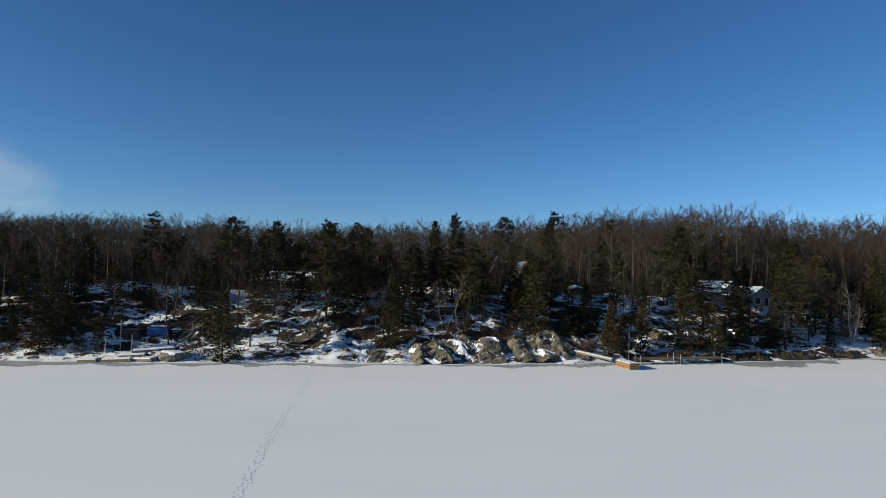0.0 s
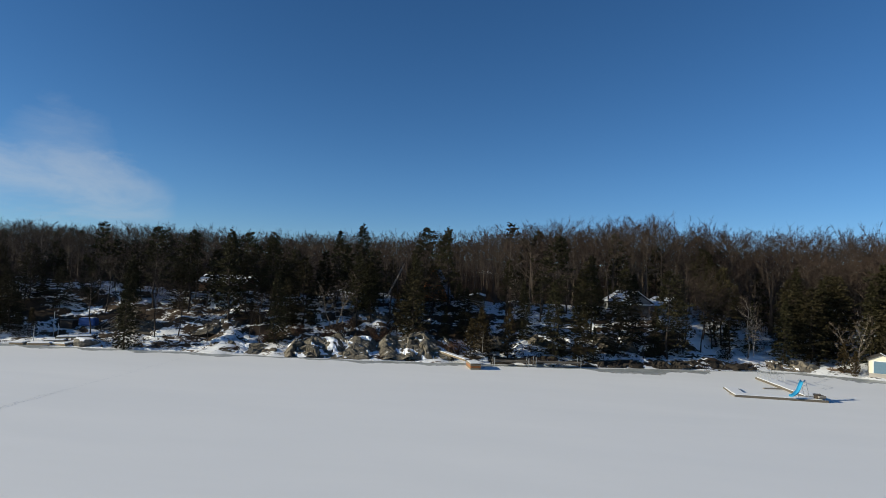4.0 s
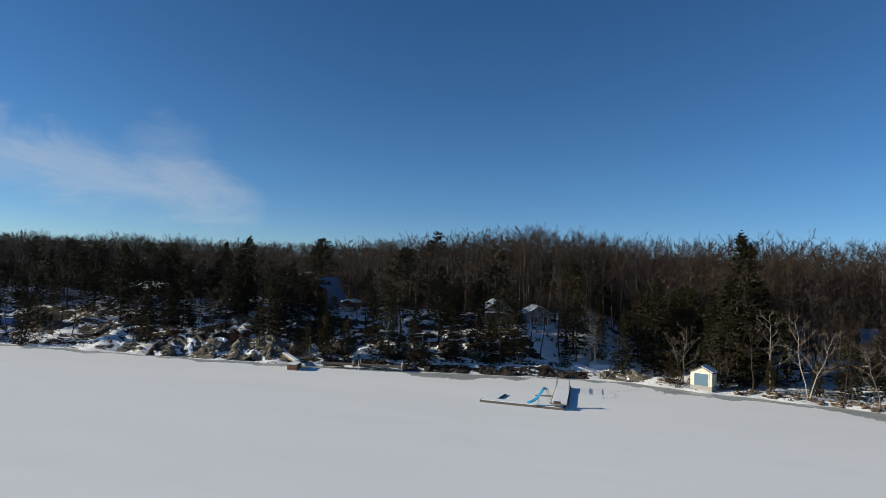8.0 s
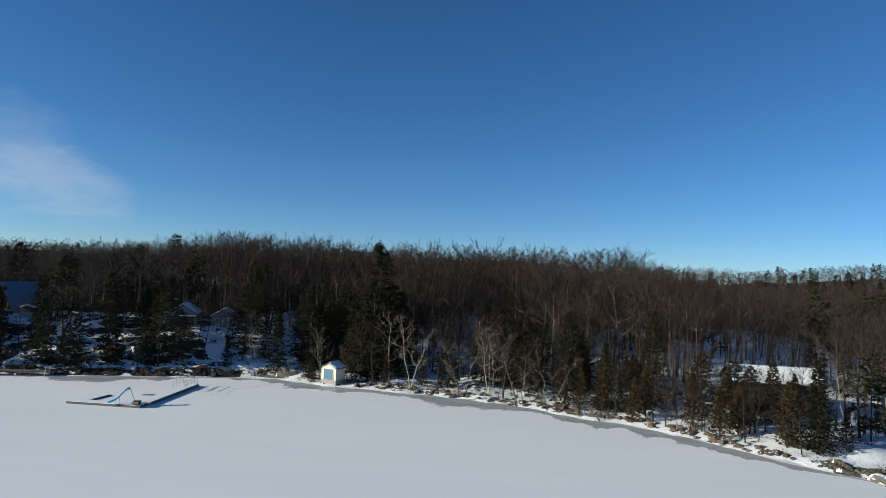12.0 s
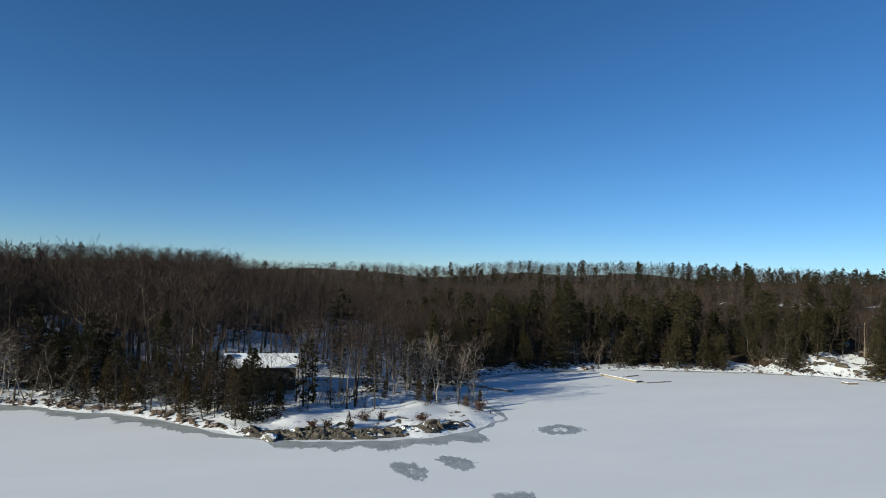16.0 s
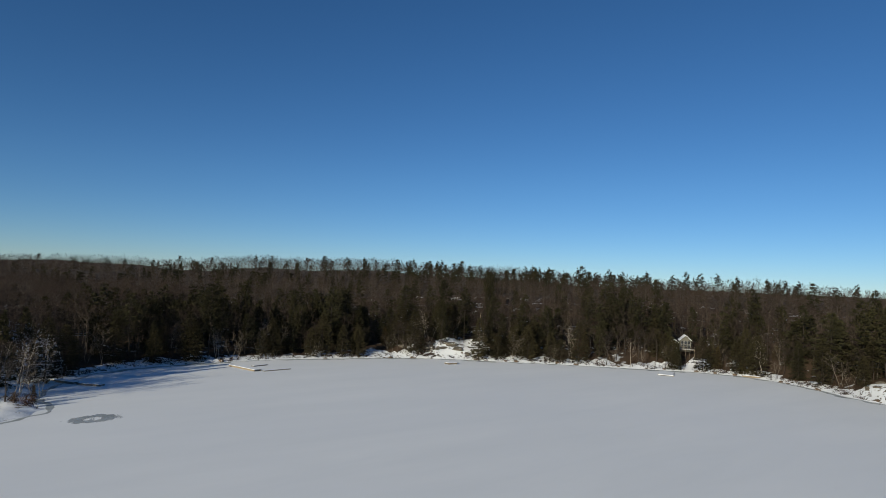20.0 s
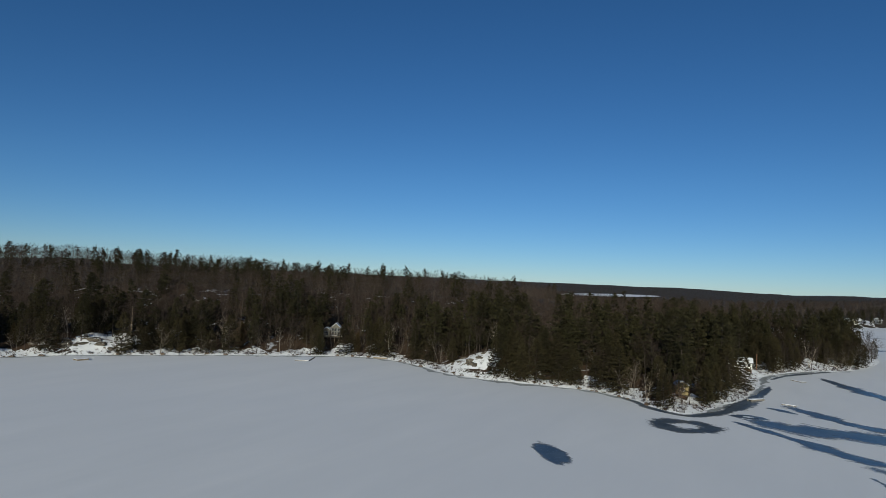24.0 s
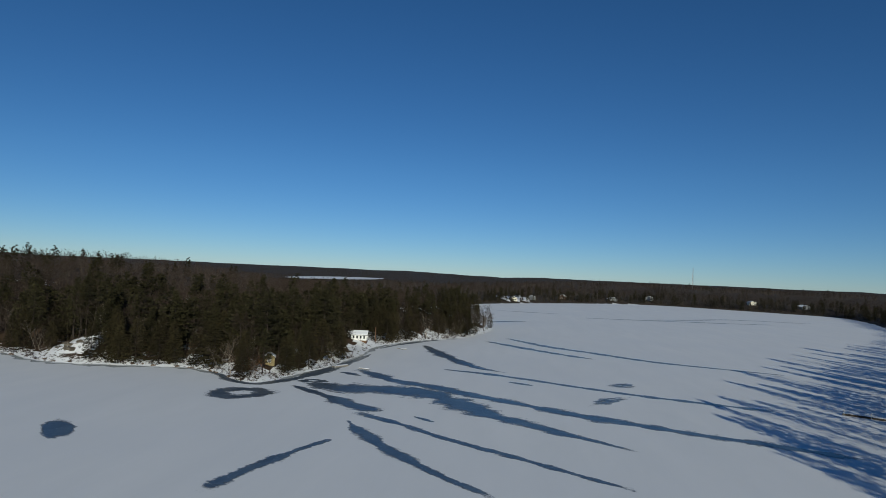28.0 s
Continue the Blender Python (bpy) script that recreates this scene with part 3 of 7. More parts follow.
KINDS = {
    "white_pine": [(conifer(s, 20, b, 0.25, 0.72, 6, 86, 0.0, c, 0.24, 0.21, tuft_l=0.62), (BARK, NEEDLES)) for s, b, c in ((1, 0.24, "plume"), (2, 0.34, "round"), (3, 0.16, "plume"), (4, 0.38, "round"))],
    "spruce": [(conifer(s, 14, 0.04, w, 0.46, 6, 56, -0.22, "spire", 0.17, 0.2, tuft_l=0.46), (BARK, NEEDLES)) for s, w in ((11, 0.26), (12, 0.31), (13, 0.23))],
    "hemlock": [(conifer(s, 13, 0.04, w, 0.5, 6, 64, -0.1, "dome", 0.16, 0.2, tuft_l=0.48), (BARK, NEEDLES_OLIVE)) for s, w in ((21, 0.3), (22, 0.36))],
    "cedar": [(conifer(s, 7, 0.03, 0.27, 0.27, 6, 30, 0.35, "spire", 0.1, 0.15, tuft_l=0.34), (BARK, NEEDLES_RUST)) for s in (31, 32)],
    "bare_tree": [(bare_tree(s, 15, limbs=13, subs=6, twigs=19, first=f, twig_w=0.024, reach=0.38, crest=0.78), (BARK, TWIGS)) for s, f in ((41, 0.36), (42, 0.42), (43, 0.3), (44, 0.5), (45, 0.4))],
    "birch": [(bare_tree(s, 12, limbs=11, subs=5, twigs=9, stems=n, first=0.3, girth=0.11, reach=0.24, twig_w=0.024), (BIRCH, PALE_TWIGS)) for s, n in ((51, 1), (52, 2), (53, 3))],
    "pale_tree": [(bare_tree(s, 11, limbs=10, stems=2, twigs=9, first=0.25, girth=0.11, reach=0.28, twig_w=0.024), (PALE_BARK, PALE_TWIGS)) for s in (61, 62)],
}
LABELS = {
    "white_pine": ("tall dark green white pine with plumed boughs", "pine tree"),
    "spruce": ("dark green spruce tree standing on snowy ground", "spruce tree"),
    "hemlock": ("olive green hemlock tree by the frozen lake", "hemlock tree"),
    "cedar": ("small rust-tinged cedar at the lake shore", "cedar tree"),
    "bare_tree": ("leafless grey-brown hardwood tree in winter", "bare tree"),
    "birch": ("leafless white-barked birch tree", "birch tree"),
    "pale_tree": ("leafless pale-barked tree leaning over the shore", "bare tree"),
}
MADE = {}


def plant(kind, x, y, size=1.0, turn=None, which=None, lean=0.0):
    """One tree as a thing of its own; size: its height over the model's."""
    k = which if which is not None else rnd.randrange(len(KINDS[kind]))
    k %= len(KINDS[kind])
    m = pose(x, y, ground_at(x, y) - 0.1, 0, lean, math.degrees(turn if turn is not None else rnd.uniform(0, 6.283))) @ Matrix.Diagonal((size, size, size, 1))
    if (kind, k) not in MADE:
        parts, mats = KINDS[kind][k]
        MADE[kind, k] = tree_thing(kind, parts, mats, *LABELS[kind], LABELS[kind][1] + "s along the shore")
        MADE[kind, k].matrix_basis = m
        return MADE[kind, k]
    ob = copy_thing(MADE[kind, k], Matrix())
    ob.matrix_basis = m
    return ob


rnd = random.Random(5)


def clear_of(x, y):
    """Open ground where no tree grows: yards, paths and rocks."""
    for cx, cy, rx, ry in OPEN:
        if ((x - cx) / rx) ** 2 + ((y - cy) / ry) ** 2 < 1:
            return False
    return True


OPEN = [(8, 82, 10, 6), (-10, 77.5, 13, 3.6), (24, 84, 6, 4), (85.5, 92, 4, 4), (78, 94, 5, 3), (165, 61, 21, 8), (149, 79, 8, 6), (359, 50, 5.5, 6), (351.5, 48, 4, 4.5), (350.5, 45.5, 5, 2.2), (411, -77, 8, 6), (398, -77.5, 16, 4.5), (347.5, -7, 5, 9), (184, 77, 5, 6),
        (300, 95, 6, 4), (349, -8, 3.5, 5), (-35, 79.6, 6.5, 6), (-22.5, 105, 7, 6), (18, 106, 6, 7), (25.5, 98, 4, 4), (57, 104, 8, 5), (54, 96, 7, 5), (62, 98, 6, 7), (66, 96, 5, 4), (71, 101, 6, 5), (111, 101, 6, 6), (348, -65, 4, 4), (-67, 97, 5, 4)]



# ---- the woods ----
def conifer_share(x, y, d=None):
    d = inland(x, y) if d is None else d
    v = 0.2 + 0.3 * waves(x, y, 60, 21)
    v = v + 0.42 * step(x, 190, 225) * step(y, 40, 90) * (1 - step(d, 35, 75)) * (1 - 0.85 * step(x, 262, 300) * step(d, 8, 20)) + 0.36 * step(x, 300, 345) * step(-y, -60, 0) * (1 - step(d, 14, 34))
    v = v + (0.2 * (1 - step(x, 20, 75)) - 0.22) * (1 - step(x, 170, 215)) * step(d, 9, 22) + 0.1 * step(x, 330, 380) * step(-y, 20, 60) * (1 - step(x, 385, 430))
    v = v * (1 - 0.93 * step(d, 30, 70)) + 0.1 * step(d, 120, 260) * np.maximum(0, waves(x, y, 110, 22))
    v = v + (0.22 + 0.14 * step(x, 320, 380)) * step(d, 90, 120) * (1 - step(d, 210, 270)) * step(x, 160, 200) * (1 - step(x, 460, 560)) * step(y, 0, 80) * (0.6 + 0.4 * waves(x, y, 70, 23))
    v = v - 0.12 * step(x, 60, 75) * (1 - step(x, 140, 165)) - 0.12 * step(x, 392, 425) * (1 - step(x, 560, 620)) * step(-y, -40, 20)
    v = v + 0.2 * step(x, 325, 355) * (1 - step(x, 440, 500)) * step(-y, -55, 0) * (1 - step(d, 60, 110)) * (0.4 + 1.1 * waves(x, y, 26, 24))
    v = v + 0.14 * (1 - step(x, 0, 18)) * (1 - step(d, 40, 60)) * step(y, 40, 60)
    return np.clip(v, 0.03, 0.8)


def scatter(n, x0, x1, y0, y1, seed):
    r = np.random.default_rng(seed)
    return r.uniform(x0, x1, n), r.uniform(y0, y1, n), r


def thin(x, y, gap):
    """Keeps points that are at least gap apart, by cells."""
    seen, keep = set(), []
    for i in range(len(x)):
        c = (int(x[i] // gap), int(y[i] // gap))
        if c not in seen:
            seen.add(c)
            keep.append(i)
    return np.array(keep)


# trees that stand out: model, x, y, height in metres (and the model's number)
SLOPE_TREES = [("spruce", -23.5, 76.2, 9.4, 0), ("cedar", -38.8, 76.7, 4.5, 0), ("spruce", -41.4, 77.2, 4.0, 1), ("spruce", -49.6, 77.1, 4.5, 1), ("white_pine", -26.6, 87.6, 14.5, 1), ("white_pine", -20.4, 87.3, 14, 3),
    ("white_pine", -12.8, 85.9, 15.5, 2), ("white_pine", -7.8, 90.5, 13, 0), ("spruce", -3.4, 82.1, 10.5, 2), ("hemlock", -1.3, 87.9, 11, 0), ("hemlock", -23.9, 92.4, 9, 0), ("hemlock", -17.6, 93.8, 8.5, 1), ("white_pine", -13.4, 93.6, 12, 1), ("hemlock", -9.7, 94.9, 11, 0), ("white_pine", 5.2, 97.5, 14, 2), ("white_pine", 7.4, 88.4, 12.2, 0), ("spruce", 2.2, 94.6, 12, 1), ("spruce", 14.5, 97.9, 9.5, 0), ("hemlock", 18.5, 95.0, 8, 1), ("spruce", 33.5, 92.0, 9, 2),
    ("white_pine", 14.7, 109.6, 15, 1), ("white_pine", 20.8, 96.4, 15, 2), ("white_pine", 30.9, 95.5, 11, 0), ("cedar", 25.9, 83.4, 6.2, 0), ("cedar", 28.2, 84.8, 5.4, 1), ("cedar", 27.2, 86.6, 6.6, 0)]
BANK_TREES = [("bare_tree", 61.6, 95.8, 11, 3), ("bare_tree", 64.5, 99, 12, 0), ("bare_tree", 59.6, 97.4, 12, 1), ("bare_tree", 67.4, 99.4, 12, 2), ("hemlock", 57.8, 94.2, 9, 1), ("hemlock", 66.6, 101.4, 13, 0), ("spruce", 65.6, 96.2, 5.5, 0), ("white_pine", 66, 110, 13, 1), ("hemlock", 79.6, 99, 12, 0), ("spruce", 82.2, 101.4, 13, 1), ("hemlock", 84.6, 104, 13, 1), ("spruce", 80, 105.6, 14, 2), ("hemlock", 47.6, 91.4, 9, 0), ("spruce", 51, 95.6, 11, 0),
    ("white_pine", 38.7, 91, 17.5, 3), ("cedar", 31.4, 86, 7.2, 1), ("spruce", 38.2, 87.6, 11, 1), ("hemlock", 42.4, 87.6, 7.4, 0), ("spruce", 44.1, 88, 5.2, 0), ("white_pine", 44.4, 95.2, 14, 0), ("white_pine", 50.5, 99, 11, 1), ("white_pine", 55.7, 91.8, 14.5, 1),
    ("bare_tree", 64, 101.6, 13, 2), ("bare_tree", 74.8, 108.3, 15, 1), ("spruce", 70.9, 100.2, 7.5, 0), ("spruce", 54, 92.6, 8, 2), ("white_pine", 91.4, 96.5, 23.8, 2), ("white_pine", 95.5, 99, 15, 0),
    ("spruce", 92.5, 94.5, 11, 0), ("hemlock", 89.6, 95.2, 12, 1), ("hemlock", 93.6, 97.8, 15, 0), ("spruce", 90.2, 99.5, 16, 0), ("hemlock", 96.8, 96.2, 11, 1), ("spruce", 87.6, 97.4, 13, 2), ("cedar", 94.7, 91.4, 4.6, 0), ("cedar", 82.4, 91.6, 3.8, 0), ("cedar", 81.4, 92.6, 4.6, 1), ("bare_tree", 88.2, 91.6, 5.5, 3), ("cedar", 100.5, 91.2, 5.0, 1), ("hemlock", 104.6, 91.5, 9, 0), ("white_pine", 104.9, 127.6, 16, 3), ("bare_tree", 106.5, 96, 12, 0), ("hemlock", 110, 94, 9.5, 1), ("bare_tree", 108.2, 97.5, 13, 2), ("bare_tree", 113.5, 92.5, 11, 3), ("hemlock", 117, 93, 9, 1), ("bare_tree", 103, 97.5, 12, 1), ("spruce", 115.5, 96, 10, 1), ("hemlock", 114.3, 93.8, 11.5, 0), ("hemlock", 117.4, 88.5, 9, 1), ("hemlock", 112.3, 97.4, 12.5, 0), ("hemlock", 119.5, 91, 10, 0), ("bare_tree", 111.5, 96.5, 12, 4)]
BIRCHES = [("birch", 69.4, 97, 11, 0), ("birch", 70.4, 97.6, 9, 1), ("pale_tree", 88.4, 92.3, 6.5, 0), ("birch", 99.0, 89.4, 13, 1), ("birch", 95.1, 92.4, 13.5, 0), ("pale_tree", 83.3, 93.6, 10.5, 1), ("pale_tree", 107.5, 87.6, 12, 0), ("birch", 111.5, 88, 12.5, 2), ("pale_tree", 116, 84.5, 11.5, 1),
    ("birch", 177, 77.6, 12.2, 2), ("birch", 179.8, 80, 12.3, 1), ("birch", 173.9, 78.6, 10.7, 0), ("birch", 181.5, 81, 7, 1), ("birch", 175.5, 76.6, 10.5, 2), ("birch", 171.4, 77, 11.5, 1), ("birch", 178.6, 75.4, 9.5, 0), ("birch", 183, 77.6, 12.5, 2), ("birch", 186.5, 79, 11, 1), ("pale_tree", 185, 73.5, 8.5, 1), ("bare_tree", 166, 81.1, 12.0, 2), ("bare_tree", -31.6, 80, 11.5, 0), ("bare_tree", -18, 81, 9, 2), ("bare_tree", 52, 91.8, 9, 0)]
POINT_TREES = [("hemlock", 130.4, 80.1, 7.4, 0), ("cedar", 127, 80.5, 7, 1), ("cedar", 132.5, 78, 6.6, 0), ("cedar", 142, 71.5, 6, 1), ("spruce", 148.2, 65.4, 10.3, 0), ("cedar", 145.4, 66.6, 7.3, 1), ("bare_tree", 143.2, 68.5, 6.5, 0), ("spruce", 150, 68.8, 7.5, 1), ("spruce", 122.3, 83.4, 9.7, 1),
    ("cedar", 137.5, 74.5, 7, 0), ("bare_tree", 141.5, 76, 8.5, 1), ("hemlock", 144.6, 74.6, 7.6, 0), ("spruce", 147.6, 75.4, 8.5, 2), ("bare_tree", 150.8, 74.8, 9, 1), ("spruce", 152.4, 73.0, 5.0, 0), ("hemlock", 139.5, 78, 9, 0), ("bare_tree", 146.5, 70.5, 7.5, 3), ("spruce", 163.5, 88, 7.6, 1), ("cedar", 169, 74.1, 3.0, 1), ("cedar", 175.6, 70.6, 3.6, 0), ("spruce", 160.5, 58.6, 2.6, 1), ("bare_tree", 144, 72, 9, 0), ("hemlock", 142.4, 74.2, 8.5, 1), ("bare_tree", 146, 69, 9, 2), ("bare_tree", 136.4, 72, 7.5, 1), ("cedar", 139.2, 69.8, 6.2, 0), ("bare_tree", 141.4, 68.2, 7.5, 1), ("bare_tree", 134, 74.2, 8, 2), ("spruce", 146.8, 68, 8, 2), ("cedar", 151.5, 66, 4.5, 0), ("bare_tree", 149, 66.8, 7, 1),
    ("bare_tree", 143.5, 71.8, 9.5, 0), ("cedar", 130.5, 76.6, 5.5, 1), ("bare_tree", 148.5, 72.4, 7.2, 1), ("bare_tree", 138, 72.6, 8.5, 4), ("bare_tree", 133, 76.5, 8, 0), ("hemlock", 167.5, 78.5, 7.5, 0), ("bare_tree", 163, 80, 11, 4), ("cedar", 184.6, 71, 3.2, 0), ("cedar", 174.5, 73, 4.2, 1)]
EAST_TREES = [("bare_tree", 350, 47.6, 9, 1), ("pale_tree", 349, 50.5, 8, 0), ("bare_tree", 351.2, 45, 8, 2), ("hemlock", 348.8, 54.2, 8, 0),
    ("spruce", 350.5, 53.5, 10, 0), ("hemlock", 348.6, 56.5, 9, 1), ("hemlock", 352.8, 41.2, 8, 0), ("cedar", 354.0, 39.5, 7, 1), ("bare_tree", 353.5, 54.5, 10, 3), ("hemlock", 351.0, 59.5, 11, 0), ("pale_tree", 346.8, 52.2, 8, 1),
    ("hemlock", 342.5, -60.5, 10, 1), ("spruce", 346.8, -70.8, 11, 0), ("hemlock", 350.5, -72.5, 9, 0), ("spruce", 340.8, -63.5, 7, 1), ("white_pine", 352, -66, 14, 2), ("hemlock", 356, -73.5, 9, 1)]
WEST_BANK = [("pale_tree", 512, -116.4, 12, 0), ("bare_tree", 520, -117.5, 13, 1), ("bare_tree", 526, -117.6, 12, 2), ("hemlock", 505, -113.6, 11, 0), ("white_pine", 516, -110, 15, 1), ("bare_tree", 524, -111, 13, 3), ("hemlock", 529, -113, 11, 1), ("white_pine", 527, -105, 15, 2), ("pale_tree", 532, -109, 11, 1), ("bare_tree", 508, -108, 14, 0), ("hemlock", 519, -104, 12, 0),
    ("spruce", 306, -199.5, 6, 0), ("hemlock", 311, -205, 12, 1), ("white_pine", 300, -202, 17, 1), ("white_pine", 288, -197, 19, 2), ("hemlock", 279, -195, 15, 0), ("white_pine", 268, -196, 20, 0), ("bare_tree", 258, -195, 17, 1), ("white_pine", 247, -197, 19, 3),
    ("bare_tree", 322, -215, 16, 0), ("white_pine", 318, -216, 19, 2), ("hemlock", 331, -220, 14, 1), ("white_pine", 345, -228, 19, 1), ("bare_tree", 353, -231, 16, 2), ("white_pine", 366, -240, 18, 0), ("hemlock", 378, -247, 15, 1), ("white_pine", 391, -255, 19, 3), ("bare_tree", 405, -263, 17, 4),
    ("white_pine", 419, -272, 18, 2), ("hemlock", 436, -283, 15, 0), ("white_pine", 452, -293, 19, 1), ("white_pine", 236, -198, 18, 1), ("bare_tree", 295, -203, 16, 3)]
MODEL_HEIGHT = {"white_pine": 20, "spruce": 14, "hemlock": 13, "cedar": 7, "bare_tree": 15, "birch": 12, "pale_tree": 11}


def marked_trees():
    for kind, x, y, h, which in SLOPE_TREES + BANK_TREES + BIRCHES + POINT_TREES + EAST_TREES + WEST_BANK:
        plant(kind, x, y, h / MODEL_HEIGHT[kind] * (0.94 if kind == "white_pine" else 1), which=which)
        OPEN.append((x, y, 2.2, 2.2))


def slope_trees():
    """Dark spruces and hemlocks standing about the rocky slope and the bank."""
    r = random.Random(77)
    for k in range(48):
        x = r.uniform(-66, 82)
        y = float(np.interp(x, [-66, -20, 20, 50, 82], [74, 76, 86, 91, 97])) + r.uniform(1.5, 15)
        if clear_of(x, y) and not -34 < x < 3:
            kind = ("spruce", "hemlock", "hemlock", "spruce")[k % 4]
            plant(kind, x, y, r.uniform(0.38, 0.68) * (0.85 if kind == "white_pine" else 1))
            OPEN.append((x, y, 2.0, 2.0))


def thicket():
    """Young leafless trees crowding the bank before the cabin."""
    r = random.Random(19)
    for k in range(46):
        x = r.uniform(112, 147)
        y = float(np.interp(x, [112, 118, 124, 130, 136, 147], [84.5, 82, 78, 76, 72, 60.5])) + r.uniform(1.5, 15)
        plant("bare_tree" if k % 7 else "pale_tree", x, y, r.uniform(0.3, 0.55))


def near_trees():
    """The trees next to the water, each a thing of its own."""
    x, y, r = scatter(28500, -70, 520, -125, 165, 101)
    d = inland(x, y)
    ok = (d > 1.2) & (d < 17) & (y > -130)
    x, y, d = x[ok], y[ok], d[ok]
    k = thin(x, y, 4.1)
    x, y, d = x[k], y[k], d[k]
    share = conifer_share(x, y)
    count = {"white_pine": 0, "spruce": 0, "hemlock": 0, "cedar": 0, "bare_tree": 0, "birch": 0, "pale_tree": 0}
    for i in range(len(x)):
        if not clear_of(x[i], y[i]):
            continue
        east = x[i] > 190
        if r.random() < share[i] + (0.1 if not east else -0.03):
            kind = r.choice(["white_pine", "spruce", "hemlock", "cedar"], p=[0.2, 0.35, 0.3, 0.15] if not east else [0.48, 0.07, 0.41, 0.04])
        else:
            kind = r.choice(["bare_tree", "birch", "pale_tree"], p=[0.72, 0.1, 0.18] if not east else [0.56, 0.08, 0.36])
        if 22 < x[i] < 84 and kind in ("bare_tree", "pale_tree") and d[i] < 14 and i % 3:
            continue
        if kind == "white_pine" and d[i] < 5:
            kind = "hemlock"
        size = r.uniform(0.55, 1.0) * (1.2 if 62 < x[i] < 130 and d[i] > 7 else 1)
        if kind == "bare_tree":
            size *= 0.85 if d[i] < 8 else 1.0
        if kind == "white_pine" and x[i] < 150:
            size *= 0.62
        elif x[i] < 0:
            size *= 0.78
        if count[kind] >= (260 if kind == "bare_tree" else 130):
            continue
        count[kind] += 1
        plant(str(kind), float(x[i]), float(y[i]), float(size))


FAR_BARE = [bare_tree(s, 15, limbs=12, subs=5, twigs=15, first=0.4, twig_w=0.034, girth=0.17, sides=3, reach=0.42, crest=0.78) for s in (71, 72, 73, 74, 75)]
FAR_PINE = [conifer(s, 17, 0.16, 0.23, 0.95, 6, 24, 0.0, c, 0.2, 0.52, 3, 0.95) for s, c in ((81, "plume"), (82, "round"))] + [conifer(s, 14, 0.05, 0.26, 0.85, 6, 18, -0.1, "dome", 0.18, 0.48, 3, 0.85) for s in (83, 84)]
MID_BARE = [bare_tree(s, 14, limbs=10, subs=4, twigs=7, first=0.3, twig_w=0.075, girth=0.15, sides=3, reach=0.43, crest=0.78) for s in (91, 92, 93)]
DOT_BARE = [bare_tree(s, 14, limbs=7, subs=3, twigs=3, first=0.2, twig_w=0.34, girth=0.13, sides=3, reach=0.42) for s in (98, 99, 100)]
DOT_PINE = [conifer(s, 16, 0.06, 0.27, 1.4, 6, 18, 0.0, "round", 0.2, 0.75, 3, 1.2) for s in (95, 97, 96)]


def woodland(name, x, y, models, mats, sizes, label, seed):
    """Many trees joined into one thing that nobody could count."""
    r = np.random.default_rng(seed)
    z = height(x, y) - 0.2
    pick, turn = r.integers(0, len(models), len(x)), r.uniform(0, 6.283, len(x))
    size = r.uniform(*sizes, len(x)) * (0.86 + 0.14 * step(x, -10, 30)) 
    if "hardwood" in name:
        size = size * (1 + (0.36 + 0.13 * step(x, 62, 95)) * step(x, 18, 55) * (1 - step(x, 138, 168)) * (1 - step(y, 140, 175)))
    else:
        size = size * (0.86 + 0.14 * step(x, 0, 30)) * (1 + 0.14 * step(x, 320, 350) * (1 - step(x, 480, 540)))
    wood, crown = [], []
    for k, (a, b) in enumerate(models):
        i = np.where(pick == k)[0]
        if not len(i):
            continue
        c, s = np.cos(turn[i]) * size[i], np.sin(turn[i]) * size[i]
        for (v, f), out in ((a, wood), (b, crown)):
            p = np.empty((len(i), len(v), 3), np.float32)
            p[..., 0] = x[i, None] + c[:, None] * v[:, 0] - s[:, None] * v[:, 1]
            p[..., 1] = y[i, None] + s[:, None] * v[:, 0] + c[:, None] * v[:, 1]
            p[..., 2] = z[i, None] + size[i, None] * v[:, 2]
            out.append((p.reshape(-1, 3), (f[None] + (np.arange(len(i)) * len(v))[:, None, None]).reshape(-1, 3)))
    (v1, f1), (v2, f2) = join(wood), join(crown)
    ob = new(name, mesh_from(name, np.concatenate([v1, v2]), np.concatenate([f1, f2 + len(v1)]), mats, np.r_[np.zeros(len(f1)), np.ones(len(f2))]))
    return tagged(ob, label, "woods", kind="stuff")


